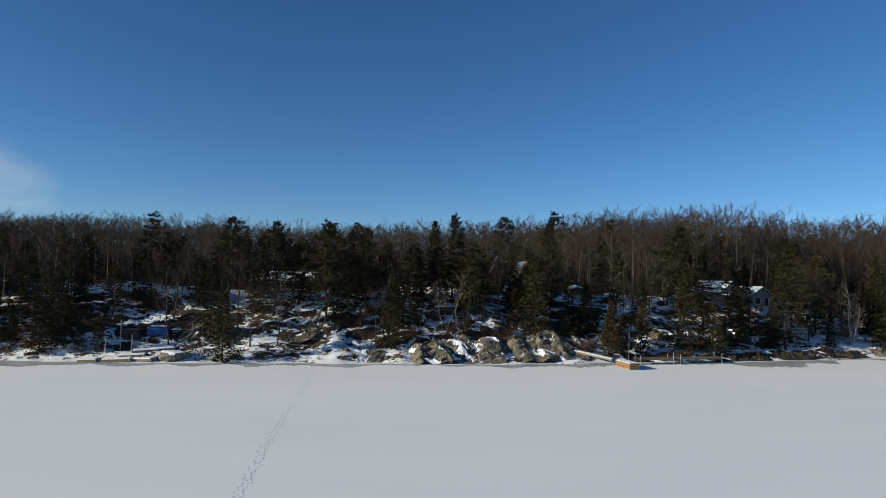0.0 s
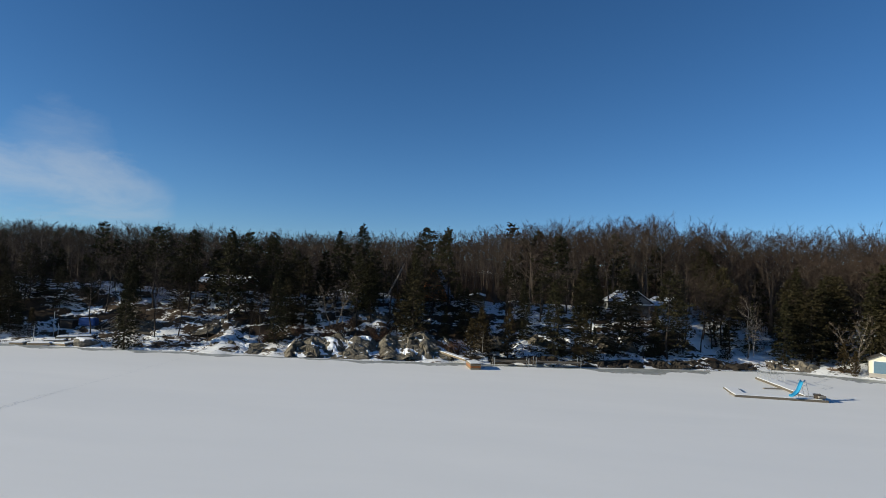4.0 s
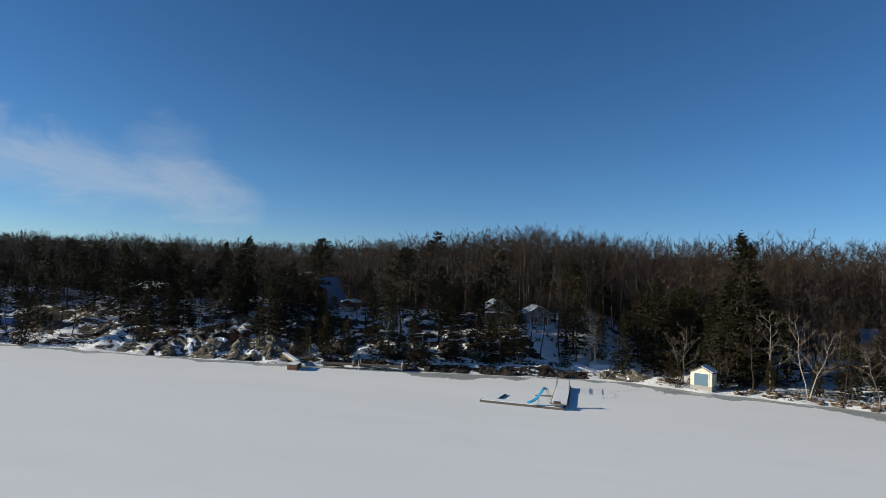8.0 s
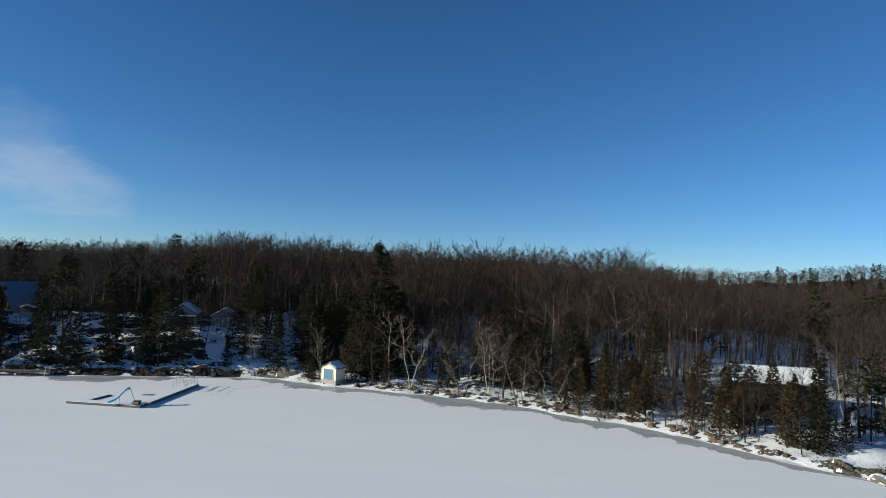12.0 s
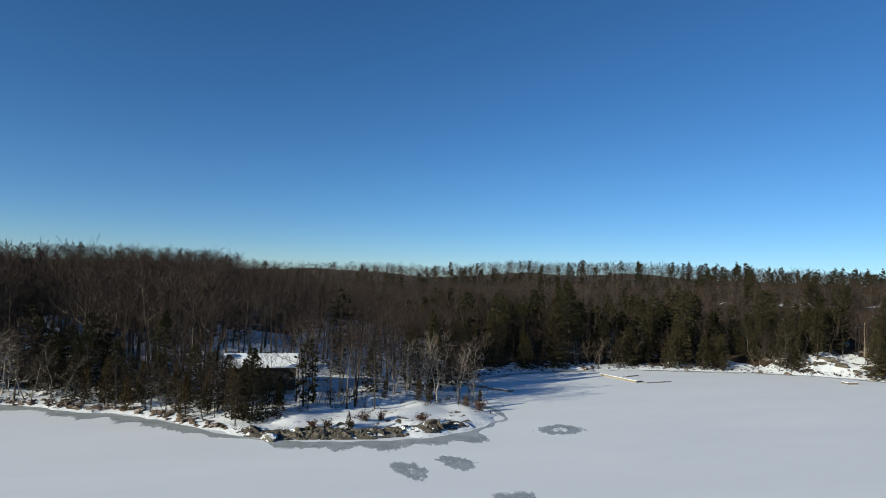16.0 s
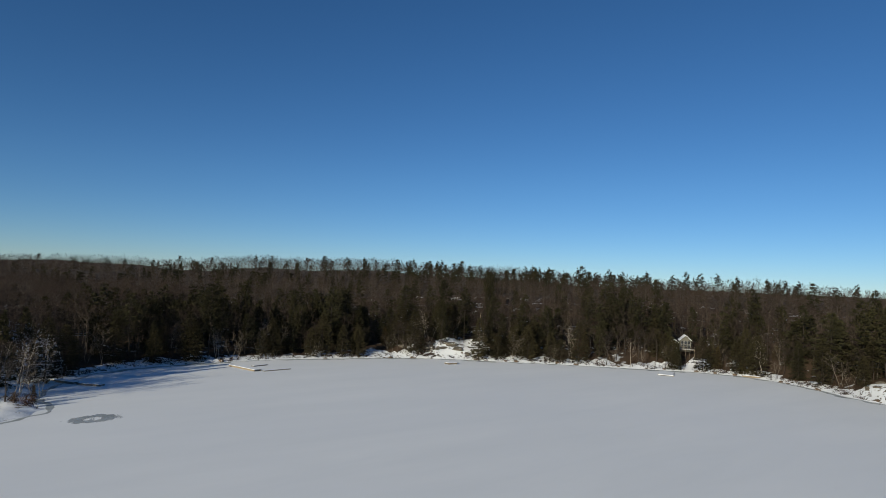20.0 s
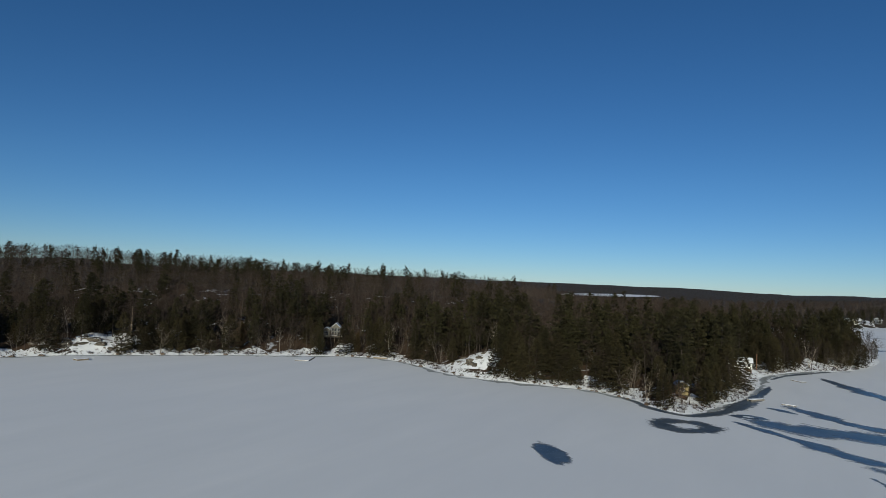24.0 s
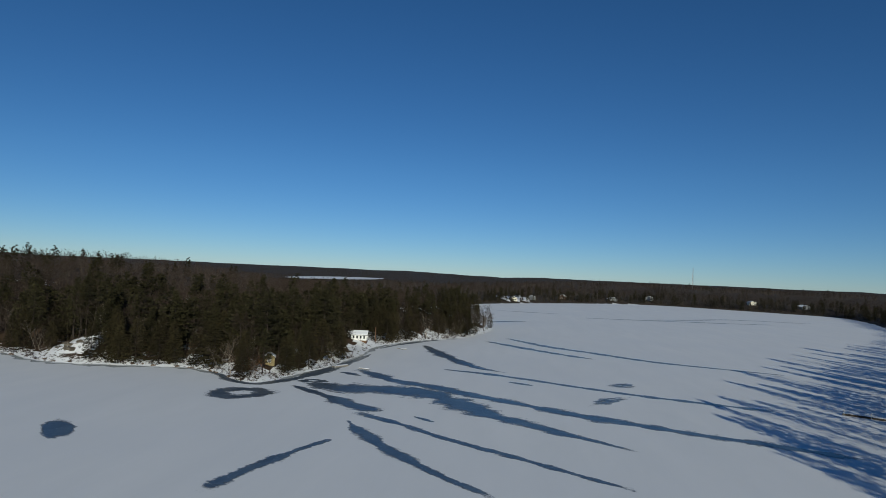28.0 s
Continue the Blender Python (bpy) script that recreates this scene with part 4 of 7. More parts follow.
def woods():
    # the slope behind the shore trees
    x, y, r = scatter(90000, -130, 560, -190, 300, 201)
    d = inland(x, y)
    ok = (d > 12) & (d < 75)
    x, y, d = x[ok], y[ok], d[ok]
    k = thin(x, y, 3.9)
    k = k[[clear_of(x[i], y[i]) for i in k]]
    airy = (x[k] > 143) & (x[k] < 196) & (y[k] > 80) & (d[k] < 62)     # the open wood behind the cabin
    k = k[~airy | (r.random(len(k)) < 0.72)]
    x, y = x[k], y[k]
    pine = r.random(len(x)) < conifer_share(x, y)
    woodland("pine_woods", x[pine], y[pine], FAR_PINE, [BARK, NEEDLES], (0.55, 0.9), "dark green pines and hemlocks on the wooded slope", 1)
    west = x < 250
    woodland("hardwood_forest", x[~pine & west], y[~pine & west], FAR_BARE, [HARDWOOD, TWIGS], (0.65, 0.98), "leafless grey-brown hardwood forest on the slope", 2)
    woodland("hardwood_forest", x[~pine & ~west], y[~pine & ~west], MID_BARE, [HARDWOOD, TWIGS], (0.68, 1.02), "leafless grey-brown hardwood forest round the cove", 6)
    # the hills behind, and all round the lake
    x, y, r = scatter(300000, -420, 1700, -800, 900, 202)
    d = inland(x, y)
    seen = (y > -130) | (x > 480)
    near = (d < 140) & (x > -130) & (x < 620) & (y > -190)
    chance = np.where(near, 0.8, np.where((d < 370) & (x < 640) & (x > -200), 0.8, np.where(d < 330, 0.13, 0.06))) * np.where(seen, 1, 0.12) * np.where((x < 70) & (d > 170) & (y > 0), 0.15, 1)
    bank = ((x > 150) & (x < 700) & (y < -150) & (d < 30)) | ((x > 700) & (x < 1150) & (d < 110))
    ok = (d > 4) & (((x - 1640) / 430) ** 2 + ((y - 275) / 95) ** 2 > 1) & ~((d < 75) & (x > -130) & (x < 560) & (y > -190) & (y < 300)) & (r.random(len(x)) < np.where(bank, 0.9, chance))
    x, y, d, near = x[ok], y[ok], d[ok], near[ok]
    k = thin(x, y, 6.0)
    x, y, d, near = x[k], y[k], d[k], near[k]
    pine = r.random(len(x)) < conifer_share(x, y)
    woodland("distant_pine_woods", x[pine], y[pine], DOT_PINE, [BARK, NEEDLES], (0.4, 0.72), "distant dark pine woods on low hills", 3)
    for name, some, models, seed in (("hillside_hardwood_forest", near & ~pine & (x < 230), FAR_BARE, 5), ("hillside_hardwood_forest", near & ~pine & (x >= 230), MID_BARE, 7), ("distant_hardwood_forest", ~near & ~pine, DOT_BARE, 4)):
        woodland(name, x[some], y[some], models, [HARDWOOD, TWIGS], (0.55, 0.85), "distant leafless brown hardwood forest", seed)


marked_trees()
slope_trees()
thicket()
near_trees()
woods()


# ---- brush, rocks and the ice's edge ----
def part(name, bm, mat, parent, label=""):
    """Links a bmesh as one mesh object under a thing or a part."""
    me = bpy.data.meshes.new(name)
    bm.to_mesh(me)
    bm.free()
    me.materials.append(mat)
    ob = new(name, me)
    ob.parent = parent
    return tagged(ob, label) if label else ob


def boxes(*specs, bevel=0.0):
    """A bmesh of boxes, each (x0, y0, z0, x1, y1, z1) or with a matrix after."""
    bm = bmesh.new()
    for spec in specs:
        (x0, y0, z0, x1, y1, z1), m = (spec[:6], spec[6] if len(spec) > 6 else Matrix())
        made = bmesh.ops.create_cube(bm, size=1)["verts"]
        bmesh.ops.transform(bm, verts=made, matrix=m @ Matrix.Translation(((x0 + x1) / 2, (y0 + y1) / 2, (z0 + z1) / 2)) @ Matrix.Diagonal((x1 - x0, y1 - y0, z1 - z0, 1)))
    if bevel:
        bmesh.ops.bevel(bm, geom=bm.edges[:], offset=bevel, segments=1, affect="EDGES")
    return bm


def rod(a, b, r, sides=6, r2=None):
    """A bmesh of a round bar from a to b."""
    bm = bmesh.new()
    a, b = Vector(a), Vector(b)
    m = Matrix.Translation((a + b) / 2) @ (b - a).to_track_quat("Z", "Y").to_matrix().to_4x4()
    bmesh.ops.create_cone(bm, cap_ends=True, segments=sides, radius1=r, radius2=r if r2 is None else r2, depth=(b - a).length, matrix=m)
    return bm


def merged(*bms):
    out = bmesh.new()
    for b in bms:
        me = bpy.data.meshes.new("piece")
        b.to_mesh(me)
        b.free()
        out.from_mesh(me)
        bpy.data.meshes.remove(me)
    return out


def bare(name, m, label, category, group=""):
    ob = tagged(new(name), label, category, group)
    ob.matrix_basis = m
    return ob


SNOW = plain("snow", (0.82, 0.83, 0.85), (0.72, 0.75, 0.8), 0.8, 0.75, grain=0.2, dist=0.05)


def snowy_rock(name, light, dark, level, lie=0.62):
    """Rough stone with cracks and lichen, and snow lodged on what lies flat."""
    m, t, b = material(name, 0.88, 0.0, 0.2)
    w = place(t)
    fine, wide = noise_tex(t, w, 6, 7, 0.7), noise_tex(t, w, 1.3, 5, 0.6, 0.6)
    col = mix(t, ramp(t, fine, [(0.35, (0, 0, 0)), (0.65, (1, 1, 1))]), dark, light)
    col = mix(t, ramp(t, wide, [(0.42, (0, 0, 0)), (0.6, (1, 1, 1))]), mix(t, 0.6, col, dark), col)
    geo = t.nodes.new("ShaderNodeNewGeometry")
    sep = t.nodes.new("ShaderNodeSeparateXYZ")
    t.links.new(geo.outputs["Normal"], sep.inputs[0])
    add = node(t, "ShaderNodeMath")
    t.links.new(sep.outputs[2], add.inputs[0])
    t.links.new(wide, add.inputs[1])
    t.links.new(mix(t, ramp(t, add.outputs[0], [(0.0, (0, 0, 0)), (min(0.99, level), (0, 0, 0)), (1.0, (1, 1, 1))]), col, (0.8, 0.81, 0.84)), b.inputs["Base Color"])
    bump(t, b, fine, 0.9, 0.06)
    half = add.outputs[0].node
    half.operation = "MULTIPLY_ADD"
    half.inputs[1].default_value, half.inputs[2].default_value = lie, 0.0
    for link in list(half.inputs[1].links):
        t.links.remove(link)
    t.links.new(wide, half.inputs[2])
    return m


ROCK = snowy_rock("granite", (0.24, 0.22, 0.19), (0.075, 0.068, 0.058), 0.93)
LEDGE = snowy_rock("ledge_rock", (0.19, 0.165, 0.13), (0.05, 0.043, 0.034), 0.98, 0.4)
CRAG = snowy_rock("crag_rock", (0.27, 0.24, 0.19), (0.05, 0.044, 0.035), 0.98, 0.4)
# ledge rock with the bank's shade put into its colour
SHADE_LEDGE = snowy_rock("shade_ledge_rock", (0.06, 0.05, 0.04), (0.018, 0.015, 0.012), 0.985, 0.3)
SLAB = snowy_rock("slab_rock", (0.27, 0.24, 0.19), (0.12, 0.105, 0.085), 0.99, 0.3)
BROWN_ROCK = snowy_rock("shore_stone", (0.22, 0.155, 0.105), (0.06, 0.045, 0.034), 0.97, 0.46)


def wet_ice():
    m, t, b = material("grey_ice", 0.35, 0.0, 0.4)
    w = place(t, kind="Object")
    a, f = noise_tex(t, w, 0.35, 6, 0.65), noise_tex(t, w, 3.5, 5)
    col = mix(t, ramp(t, a, [(0.35, (0, 0, 0)), (0.68, (1, 1, 1))]), (0.27, 0.295, 0.3), (0.43, 0.455, 0.46))
    t.links.new(mix(t, ramp(t, f, [(0.55, (0, 0, 0)), (0.75, (1, 1, 1))]), col, (0.55, 0.57, 0.58)), b.inputs["Base Color"])
    bump(t, b, f, 0.15, 0.03)
    return m


def black_ice():
    m, t, b = material("dark_ice", 0.3, 0.0, 0.4)
    w = place(t, kind="Object")
    a, f = noise_tex(t, w, 0.22, 6, 0.6), noise_tex(t, w, 1.6, 6, 0.7)
    col = mix(t, ramp(t, a, [(0.4, (0, 0, 0)), (0.7, (1, 1, 1))]), (0.055, 0.08, 0.115), (0.11, 0.145, 0.18))
    t.links.new(mix(t, ramp(t, f, [(0.56, (0, 0, 0)), (0.68, (1, 1, 1))]), col, (0.25, 0.28, 0.31)), b.inputs["Base Color"])
    bump(t, b, f, 0.12, 0.03)
    return m


WET, BLACK = wet_ice(), black_ice()


def feathered(m):
    """Thins a sheet out towards its rim in wind-drawn wisps and specks of snow."""
    t = m.node_tree
    b, out = t.nodes["Principled BSDF"], t.nodes["Material Output"]
    flow, rim = t.nodes.new("ShaderNodeAttribute"), t.nodes.new("ShaderNodeAttribute")
    flow.attribute_name, rim.attribute_name = "flow", "rim"
    wisp = noise_tex(t, flow.outputs["Vector"], 1.0, 6, 0.62, 0.3)
    speck = noise_tex(t, place(t), 1.1, 5, 0.7)
    grain = mix(t, 0.4, wisp, speck)
    a = node(t, "ShaderNodeMath")
    a.operation = "MULTIPLY_ADD"
    t.links.new(grain, a.inputs[0])
    a.inputs[1].default_value = 5.0
    t.links.new(rim.outputs["Fac"], a.inputs[2])
    hard = ramp(t, a.outputs[0], [(0.0, (0, 0, 0)), (1.0, (1, 1, 1))])
    lo = hard.node
    shift = node(t, "ShaderNodeMapRange")
    shift.inputs[1].default_value, shift.inputs[2].default_value = 2.7, 3.6
    t.links.new(a.outputs[0], shift.inputs[0])
    t.nodes.remove(lo)
    clear_, blend = t.nodes.new("ShaderNodeBsdfTransparent"), t.nodes.new("ShaderNodeMixShader")
    t.links.new(shift.outputs[0], blend.inputs[0])
    t.links.new(clear_.outputs[0], blend.inputs[1])
    t.links.new(b.outputs[0], blend.inputs[2])
    t.links.new(blend.outputs[0], out.inputs[0])
    return m


feathered(WET), feathered(BLACK)


def sheet(name, grid, flow, rim, mat, label, z, closed=False, kind=""):
    """A sheet on the ice from a grid of places; rim: 0 at its edge, 1 within."""
    n, k = grid.shape[:2]
    c = grid.reshape(-1, 2).mean(0) if kind != "structure" else np.zeros(2)
    v = np.c_[grid.reshape(-1, 2) - c, np.zeros(n * k)]
    q = (np.arange(n if closed else n - 1)[:, None] * k + np.arange(k - 1)).ravel()
    f = np.stack([q, q + 1, (q + 1 + k) % (n * k), (q + k) % (n * k)], 1)
    me = mesh_from(name, v, f, [mat])
    g = grid.reshape(-1, 2)
    flow = np.c_[(g @ (-0.3, -0.954)) * 0.16, (g @ (-0.954, 0.3)) * 0.95, np.full(len(g), flow)]  # drawn out along the wind
    me.attributes.new("flow", "FLOAT_VECTOR", "POINT")
    me.attributes["flow"].data.foreach_set("vector", np.asarray(flow, np.float32).ravel())
    me.attributes.new("rim", "FLOAT", "POINT")
    me.attributes["rim"].data.foreach_set("value", np.ascontiguousarray(np.broadcast_to(rim, (n, k)), np.float32).ravel())
    if me.polygons[0].normal.z < 0:
        me.flip_normals()
    ob = new(name, me)
    ob.location = (c[0], c[1], z)
    return tagged(ob, label, "ice patch", "" if kind else "dark marks on the ice", kind)


def along(points, spacing):
    line = smooth_line(points, 6)
    seg = np.r_[0, np.cumsum(np.linalg.norm(np.diff(line, axis=0), axis=1))]
    s = np.linspace(0, seg[-1], max(8, int(seg[-1] / spacing)))
    p = np.stack([np.interp(s, seg, line[:, c]) for c in (0, 1)], 1)
    t = np.gradient(p, axis=0)
    t /= np.linalg.norm(t, axis=1, keepdims=True)
    return p, s, np.stack([-t[:, 1], t[:, 0]], 1)


def streak(points, widths, seed, mat, label, z, skew=0.35, name="ice_streak"):
    """A long band of bare ice, wisped along the wind."""
    p, s, nrm = along(points, 1.2)
    w = 0.8 * np.interp(s / s[-1], np.linspace(0, 1, len(widths)), widths) * (1 + 0.3 * waves(s, s * 0 + seed * 9, 9, seed % 40))
    off = np.array([-1.05, -0.7, -0.35, 0, 0.35, 0.7, 1.05])
    edge = np.array([-0.15, 0.35, 0.85, 1.0, 0.85, 0.3, -0.15])
    grid = p[:, None] + nrm[:, None] * (off[None, :, None] * w[:, None, None])
    taper = np.clip(np.minimum(s + 2, s[-1] - s) / min(7.0, 0.12 * s[-1]), 0, 1)
    return sheet(name, grid, seed * 1.7, 1.6 * edge[None] * taper[:, None] - 0.15 * (1 - taper[:, None]), mat, label, z)


def blot(cx, cy, rx, ry, seed, mat, label, z=0.012, turn=0.0, rag=0.12, middle=1.0, name="ice_patch"):
    """A round patch of bare ice with a soft rim; middle below 1 leaves snow in its midst."""
    r = np.random.default_rng(seed)
    a = np.linspace(0, 2 * np.pi, 64, endpoint=False)
    k = 1 + rag * (np.sin(2 * a + r.uniform(0, 6)) + 0.8 * np.sin(3 * a + r.uniform(0, 6)) + 0.5 * np.sin(7 * a + r.uniform(0, 6)))
    ring = np.array([0.02, 0.25, 0.42, 0.62, 0.82, 1.0, 1.22])
    edge = np.array([middle, middle, 0.5 + 0.5 * middle, 1.0, 0.8, 0.35, -0.15])
    c, s = math.cos(turn), math.sin(turn)
    x, y = rx * np.cos(a)[:, None] * ring * (1 + (k[:, None] - 1) * ring), ry * np.sin(a)[:, None] * ring * (1 + (k[:, None] - 1) * ring)
    grid = np.stack([cx + c * x - s * y, cy + s * x + c * y], 2)
    return sheet(name, grid, seed * 1.3, np.repeat(edge[None] * (0.95 if name == "ice_streak" else 1.7 if mat == BLACK else 1.25) - 0.1, 64, 0), mat, label, z, True)


def shore_band():
    """Bare grey ice, swept free of snow, along the water's edge."""
    r = np.random.default_rng(31)
    p, s, nrm = along(NORTH[2:] + POINT + COVE + CAPE[:7], 1.0)
    nrm = -nrm
    xw, yw = p[:, 0], p[:, 1]
    width = 2.8 + 1.7 * waves(s, s * 0, 17, 5) + 1.2 * waves(s, s * 0 + 3, 6, 6)
    width = width * np.where(xw < 40, 0.75, 1) * np.where(xw > 190, 0.62, 1) + 1.6 * np.exp(-((xw - 108) / 16) ** 2)
    width = width * np.where((xw > 176) & (xw < 200) & (yw > 58), 0.45, 1)
    width = np.clip(width, 0.5, 6)
    inner = np.clip(0.35 + 0.6 * waves(s, s * 0 + 9, 8, 7), 0, 2)
    off = np.array([0, 0.2, 0.5, 0.8, 1.15])
    grid = p[:, None] + nrm[:, None] * (inner[:, None] + off * width[:, None])[..., None]
    bare_ = 0.25 * waves(s, s * 0 + 5, 26, 8)
    sheet("ice_edge", grid, 0.0, np.array([1.1, 1.5, 1.4, 0.75, -0.3]) + 1.4 * bare_[:, None], WET, "band of bare grey ice along the snowy shore", 0.01, kind="structure")


shore_band()
GREY = "wind-swept grey patch in the snow on the ice"
DARK = "dark streak of bare ice swept free of snow"
blot(191.3, 56, 4.0, 2.6, 1, WET, "oval ring of grey ice round an island of snow", 0.014, 0.3, 0.05, 0.1)
blot(164.6, 42.4, 1.7, 3.4, 3, WET, GREY, 0.014, 0.35, 0.12, 0.7)
blot(170.8, 44, 2.1, 2.6, 4, WET, GREY, 0.014, 0.6, 0.14, 0.8)
blot(172.5, 30, 4.0, 2.8, 5, WET, GREY, 0.014, 0.4, 0.16, 0.6)
blot(283.3, -55.0, 2.4, 6.0, 6, BLACK, "dark oval of bare ice on the snowy lake", 0.014, -0.95, 0.05)
blot(319.4, -70.0, 6.4, 6.6, 7, BLACK, "dark ring of bare ice round a snow island off the headland", 0.014, 0.15, 0.07, 0.05)
blot(338.5, -80.5, 2.4, 3.4, 9, BLACK, "small dark ring of bare ice by the headland", 0.016, 0.4, 0.1, 0.1)
# the bare ice that hugs the headland
streak([(344, -49.5), (338.5, -57), (332.5, -62), (330, -69), (338, -74.5), (349, -77.5), (362, -80), (378, -82), (394, -83.4)], [1, 2.2, 2.0, 2.6, 3.6, 3.4, 2.2, 2.0, 0.8], 40, BLACK, "dark bare ice hugging the headland shore", 0.018, 0.0)
streak([(408, -83), (422, -87), (436, -94), (450, -102)], [0.6, 1.6, 1.8, 0.8], 41, BLACK, "dark bare ice along the cape", 0.018, 0.0)
STREAKS = [
    ([(337, -80), (333, -86), (332, -91), (333.5, -99.5), (332, -110), (323.7, -118), (315, -124.7), (309, -132.6), (304, -138.3), (300.7, -143.2), (294.5, -151)], [4, 7.5, 10, 8.4, 8.6, 7.2, 6.0, 4.4, 3.0, 1.6, 0.8]),
    ([(360, -86.5), (353, -93.5), (346, -99.5), (341, -110), (333, -121.5), (328.3, -129.5), (324.2, -136), (318.5, -145.4), (314.7, -155), (310.6, -163.5), (306.5, -175), (300, -190)], [2.4, 4.2, 4.2, 4.6, 4.2, 3.4, 4.2, 3.8, 3.4, 2.8, 2.8, 2.4]),
    ([(331, -78), (326, -84), (321.8, -89.2), (316.7, -94.6), (312.8, -99.4), (311, -104.7)], [2, 2.2, 2.6, 3.6, 4.2, 2.2]),
    ([(308.5, -98.5), (305, -104.7), (301, -110.3), (296.6, -115.3), (292.3, -121.2), (288.3, -127.3), (283, -135), (274, -148)], [2.4, 1.9, 1.7, 1.7, 1.5, 1.3, 1.1, 1.0]),
    ([(301.8, -99), (295.9, -102.4), (290.8, -106.2), (285.3, -110.1), (281.5, -113.6), (275, -119.5), (267, -128.5)], [0.9, 2.6, 2.8, 2.3, 1.6, 1.2, 1.1]),
    ([(289, -99.6), (282.8, -96.7), (276.4, -94.5), (270.7, -92.5), (262, -90.4)], [0.8, 1.7, 1.9, 1.9, 2.0]),
    ([(426, -97), (406.7, -104.4), (389, -112.6), (376, -120.6), (370, -129)], [1.6, 4.4, 4.6, 4, 1.4]),
    ([(369.2, -110.5), (366, -122.8), (361.2, -133.5), (355.5, -143.8), (350.7, -153.2), (346.7, -162), (343, -173), (337, -192)], [1.4, 2.6, 2.2, 1.9, 2.0, 2.2, 2.2, 2.4]),
    ([(470, -129.6), (446.3, -145.8), (430.8, -164), (415.7, -181), (408, -199.4), (400, -222)], [1.8, 3.6, 3.2, 3, 2.2, 1.6]),
    ([(453, -120.7), (438.8, -133.1), (423.4, -147.8), (412, -162)], [1.8, 3.4, 3.4, 1.4]),
    ([(655, -187), (660, -215), (664, -239), (677, -297), (690, -340)], [2, 3.4, 3.4, 3.4, 2]),
    ([(668, -235), (700, -280), (736, -326), (738, -392)], [2, 4, 4, 2]),
    ([(695, -122), (694, -150), (692, -173)], [1.6, 4.4, 1.6]),
    ([(560, -116), (575, -128), (589, -144)], [1.8, 4.4, 1.6]),
    ([(354.5, -129.6), (353, -132.6), (351.4, -136)], [1.0, 2.0, 1.0]),
    ([(353.5, -83.6), (352, -86.6), (349.5, -90)], [1.0, 2.0, 1.0]),
    ([(308.5, -110.6), (307, -112.6), (305, -115)], [0.5, 0.9, 0.5]),
]
for k, (pts, wid) in enumerate(STREAKS):
    streak(pts, wid, 50 + k, BLACK, DARK, 0.02 + 0.002 * k)
blot(337.5, -153, 6.4, 2.6, 71, BLACK, "ragged dark cross-bar of bare ice", 0.062, -0.68, 0.14, name="ice_streak")
blot(360.0, -160.3, 4.6, 2.8, 72, BLACK, "ragged dark cross-bar of bare ice", 0.064, -0.9, 0.14, name="ice_streak")


def footprints():
    """A line of tracks across the snow, and a short trampled trail by the raft."""
    r = np.random.default_rng(17)
    line = smooth_line([(-11.4, 71), (-10.8, 61), (-9.8, 48), (-9.1, 40), (-8.4, 33), (-7.6, 26), (-6.8, 20)], 40)
    v, f = [], []
    for i, (x, y) in enumerate(line[::1]):
        for k in range(1):
            cx, cy, s = x + r.normal(0, 0.12) + 0.16 * (-1) ** i, y + r.normal(0, 0.05), r.uniform(0.05, 0.1)
            a = np.linspace(0, 6.283, 7)[:-1]
            n = len(v)
            v += [(cx + s * math.cos(t) * 0.7, cy + s * math.sin(t) * 1.3, 0.012) for t in a]
            f += [(n, n + j, n + j + 1) for j in range(1, 5)]
    ob = new("snow_tracks", mesh_from("snow_tracks", v, f, [FOOT]))
    tagged(ob, "line of animal tracks across the snow on the lake", "tracks", kind="stuff")
    v, f = [], []
    for i, (x, y) in enumerate(smooth_line([(71.5, 78), (73.5, 80), (73, 83), (75.5, 86), (77, 88)], 9)):
        cx, cy, s = x + r.normal(0, 0.2), y + r.normal(0, 0.2), r.uniform(0.12, 0.2)
        n = len(v)
        a = np.linspace(0, 6.283, 7)[:-1]
        v += [(cx + s * math.cos(t), cy + s * math.sin(t), 0.012) for t in a]
        f += [(n, n + j, n + j + 1) for j in range(1, 5)]
    tagged(new("snow_tracks", mesh_from("snow_tracks", v, f, [FOOT])), "short trampled trail in the snow by the raft", "tracks", kind="stuff")


FOOT = plain("trodden_snow", (0.6, 0.63, 0.68), (0.5, 0.53, 0.58), 2, 0.8)
footprints()


def stone_mesh(seed, flat=0.62):
    """An angular rock: a ball cut by planes, with rough faces."""
    r = np.random.default_rng(seed)
    bm = bmesh.new()
    bmesh.ops.create_icosphere(bm, subdivisions=3, radius=1)
    off = Vector(r.uniform(0, 50, 3))
    cuts = [(Vector(r.normal(size=3)).normalized(), r.uniform(0.5, 0.85)) for _ in range(11)]
    for v in bm.verts:
        c = v.co.copy()
        for n_, k in cuts:
            over = c.dot(n_) - k
            if over > 0:
                c -= n_ * over
        c *= 1 + 0.1 * noise.noise(c * 3 + off) + 0.05 * noise.noise(c * 8 + off)
        v.co = Vector((c.x * 1.25, c.y, max(c.z * flat * 1.2, -0.3)))
    me = bpy.data.meshes.new("rock")
    bm.to_mesh(me)
    bm.free()
    return me


STONES = [stone_mesh(s) for s in range(6)]


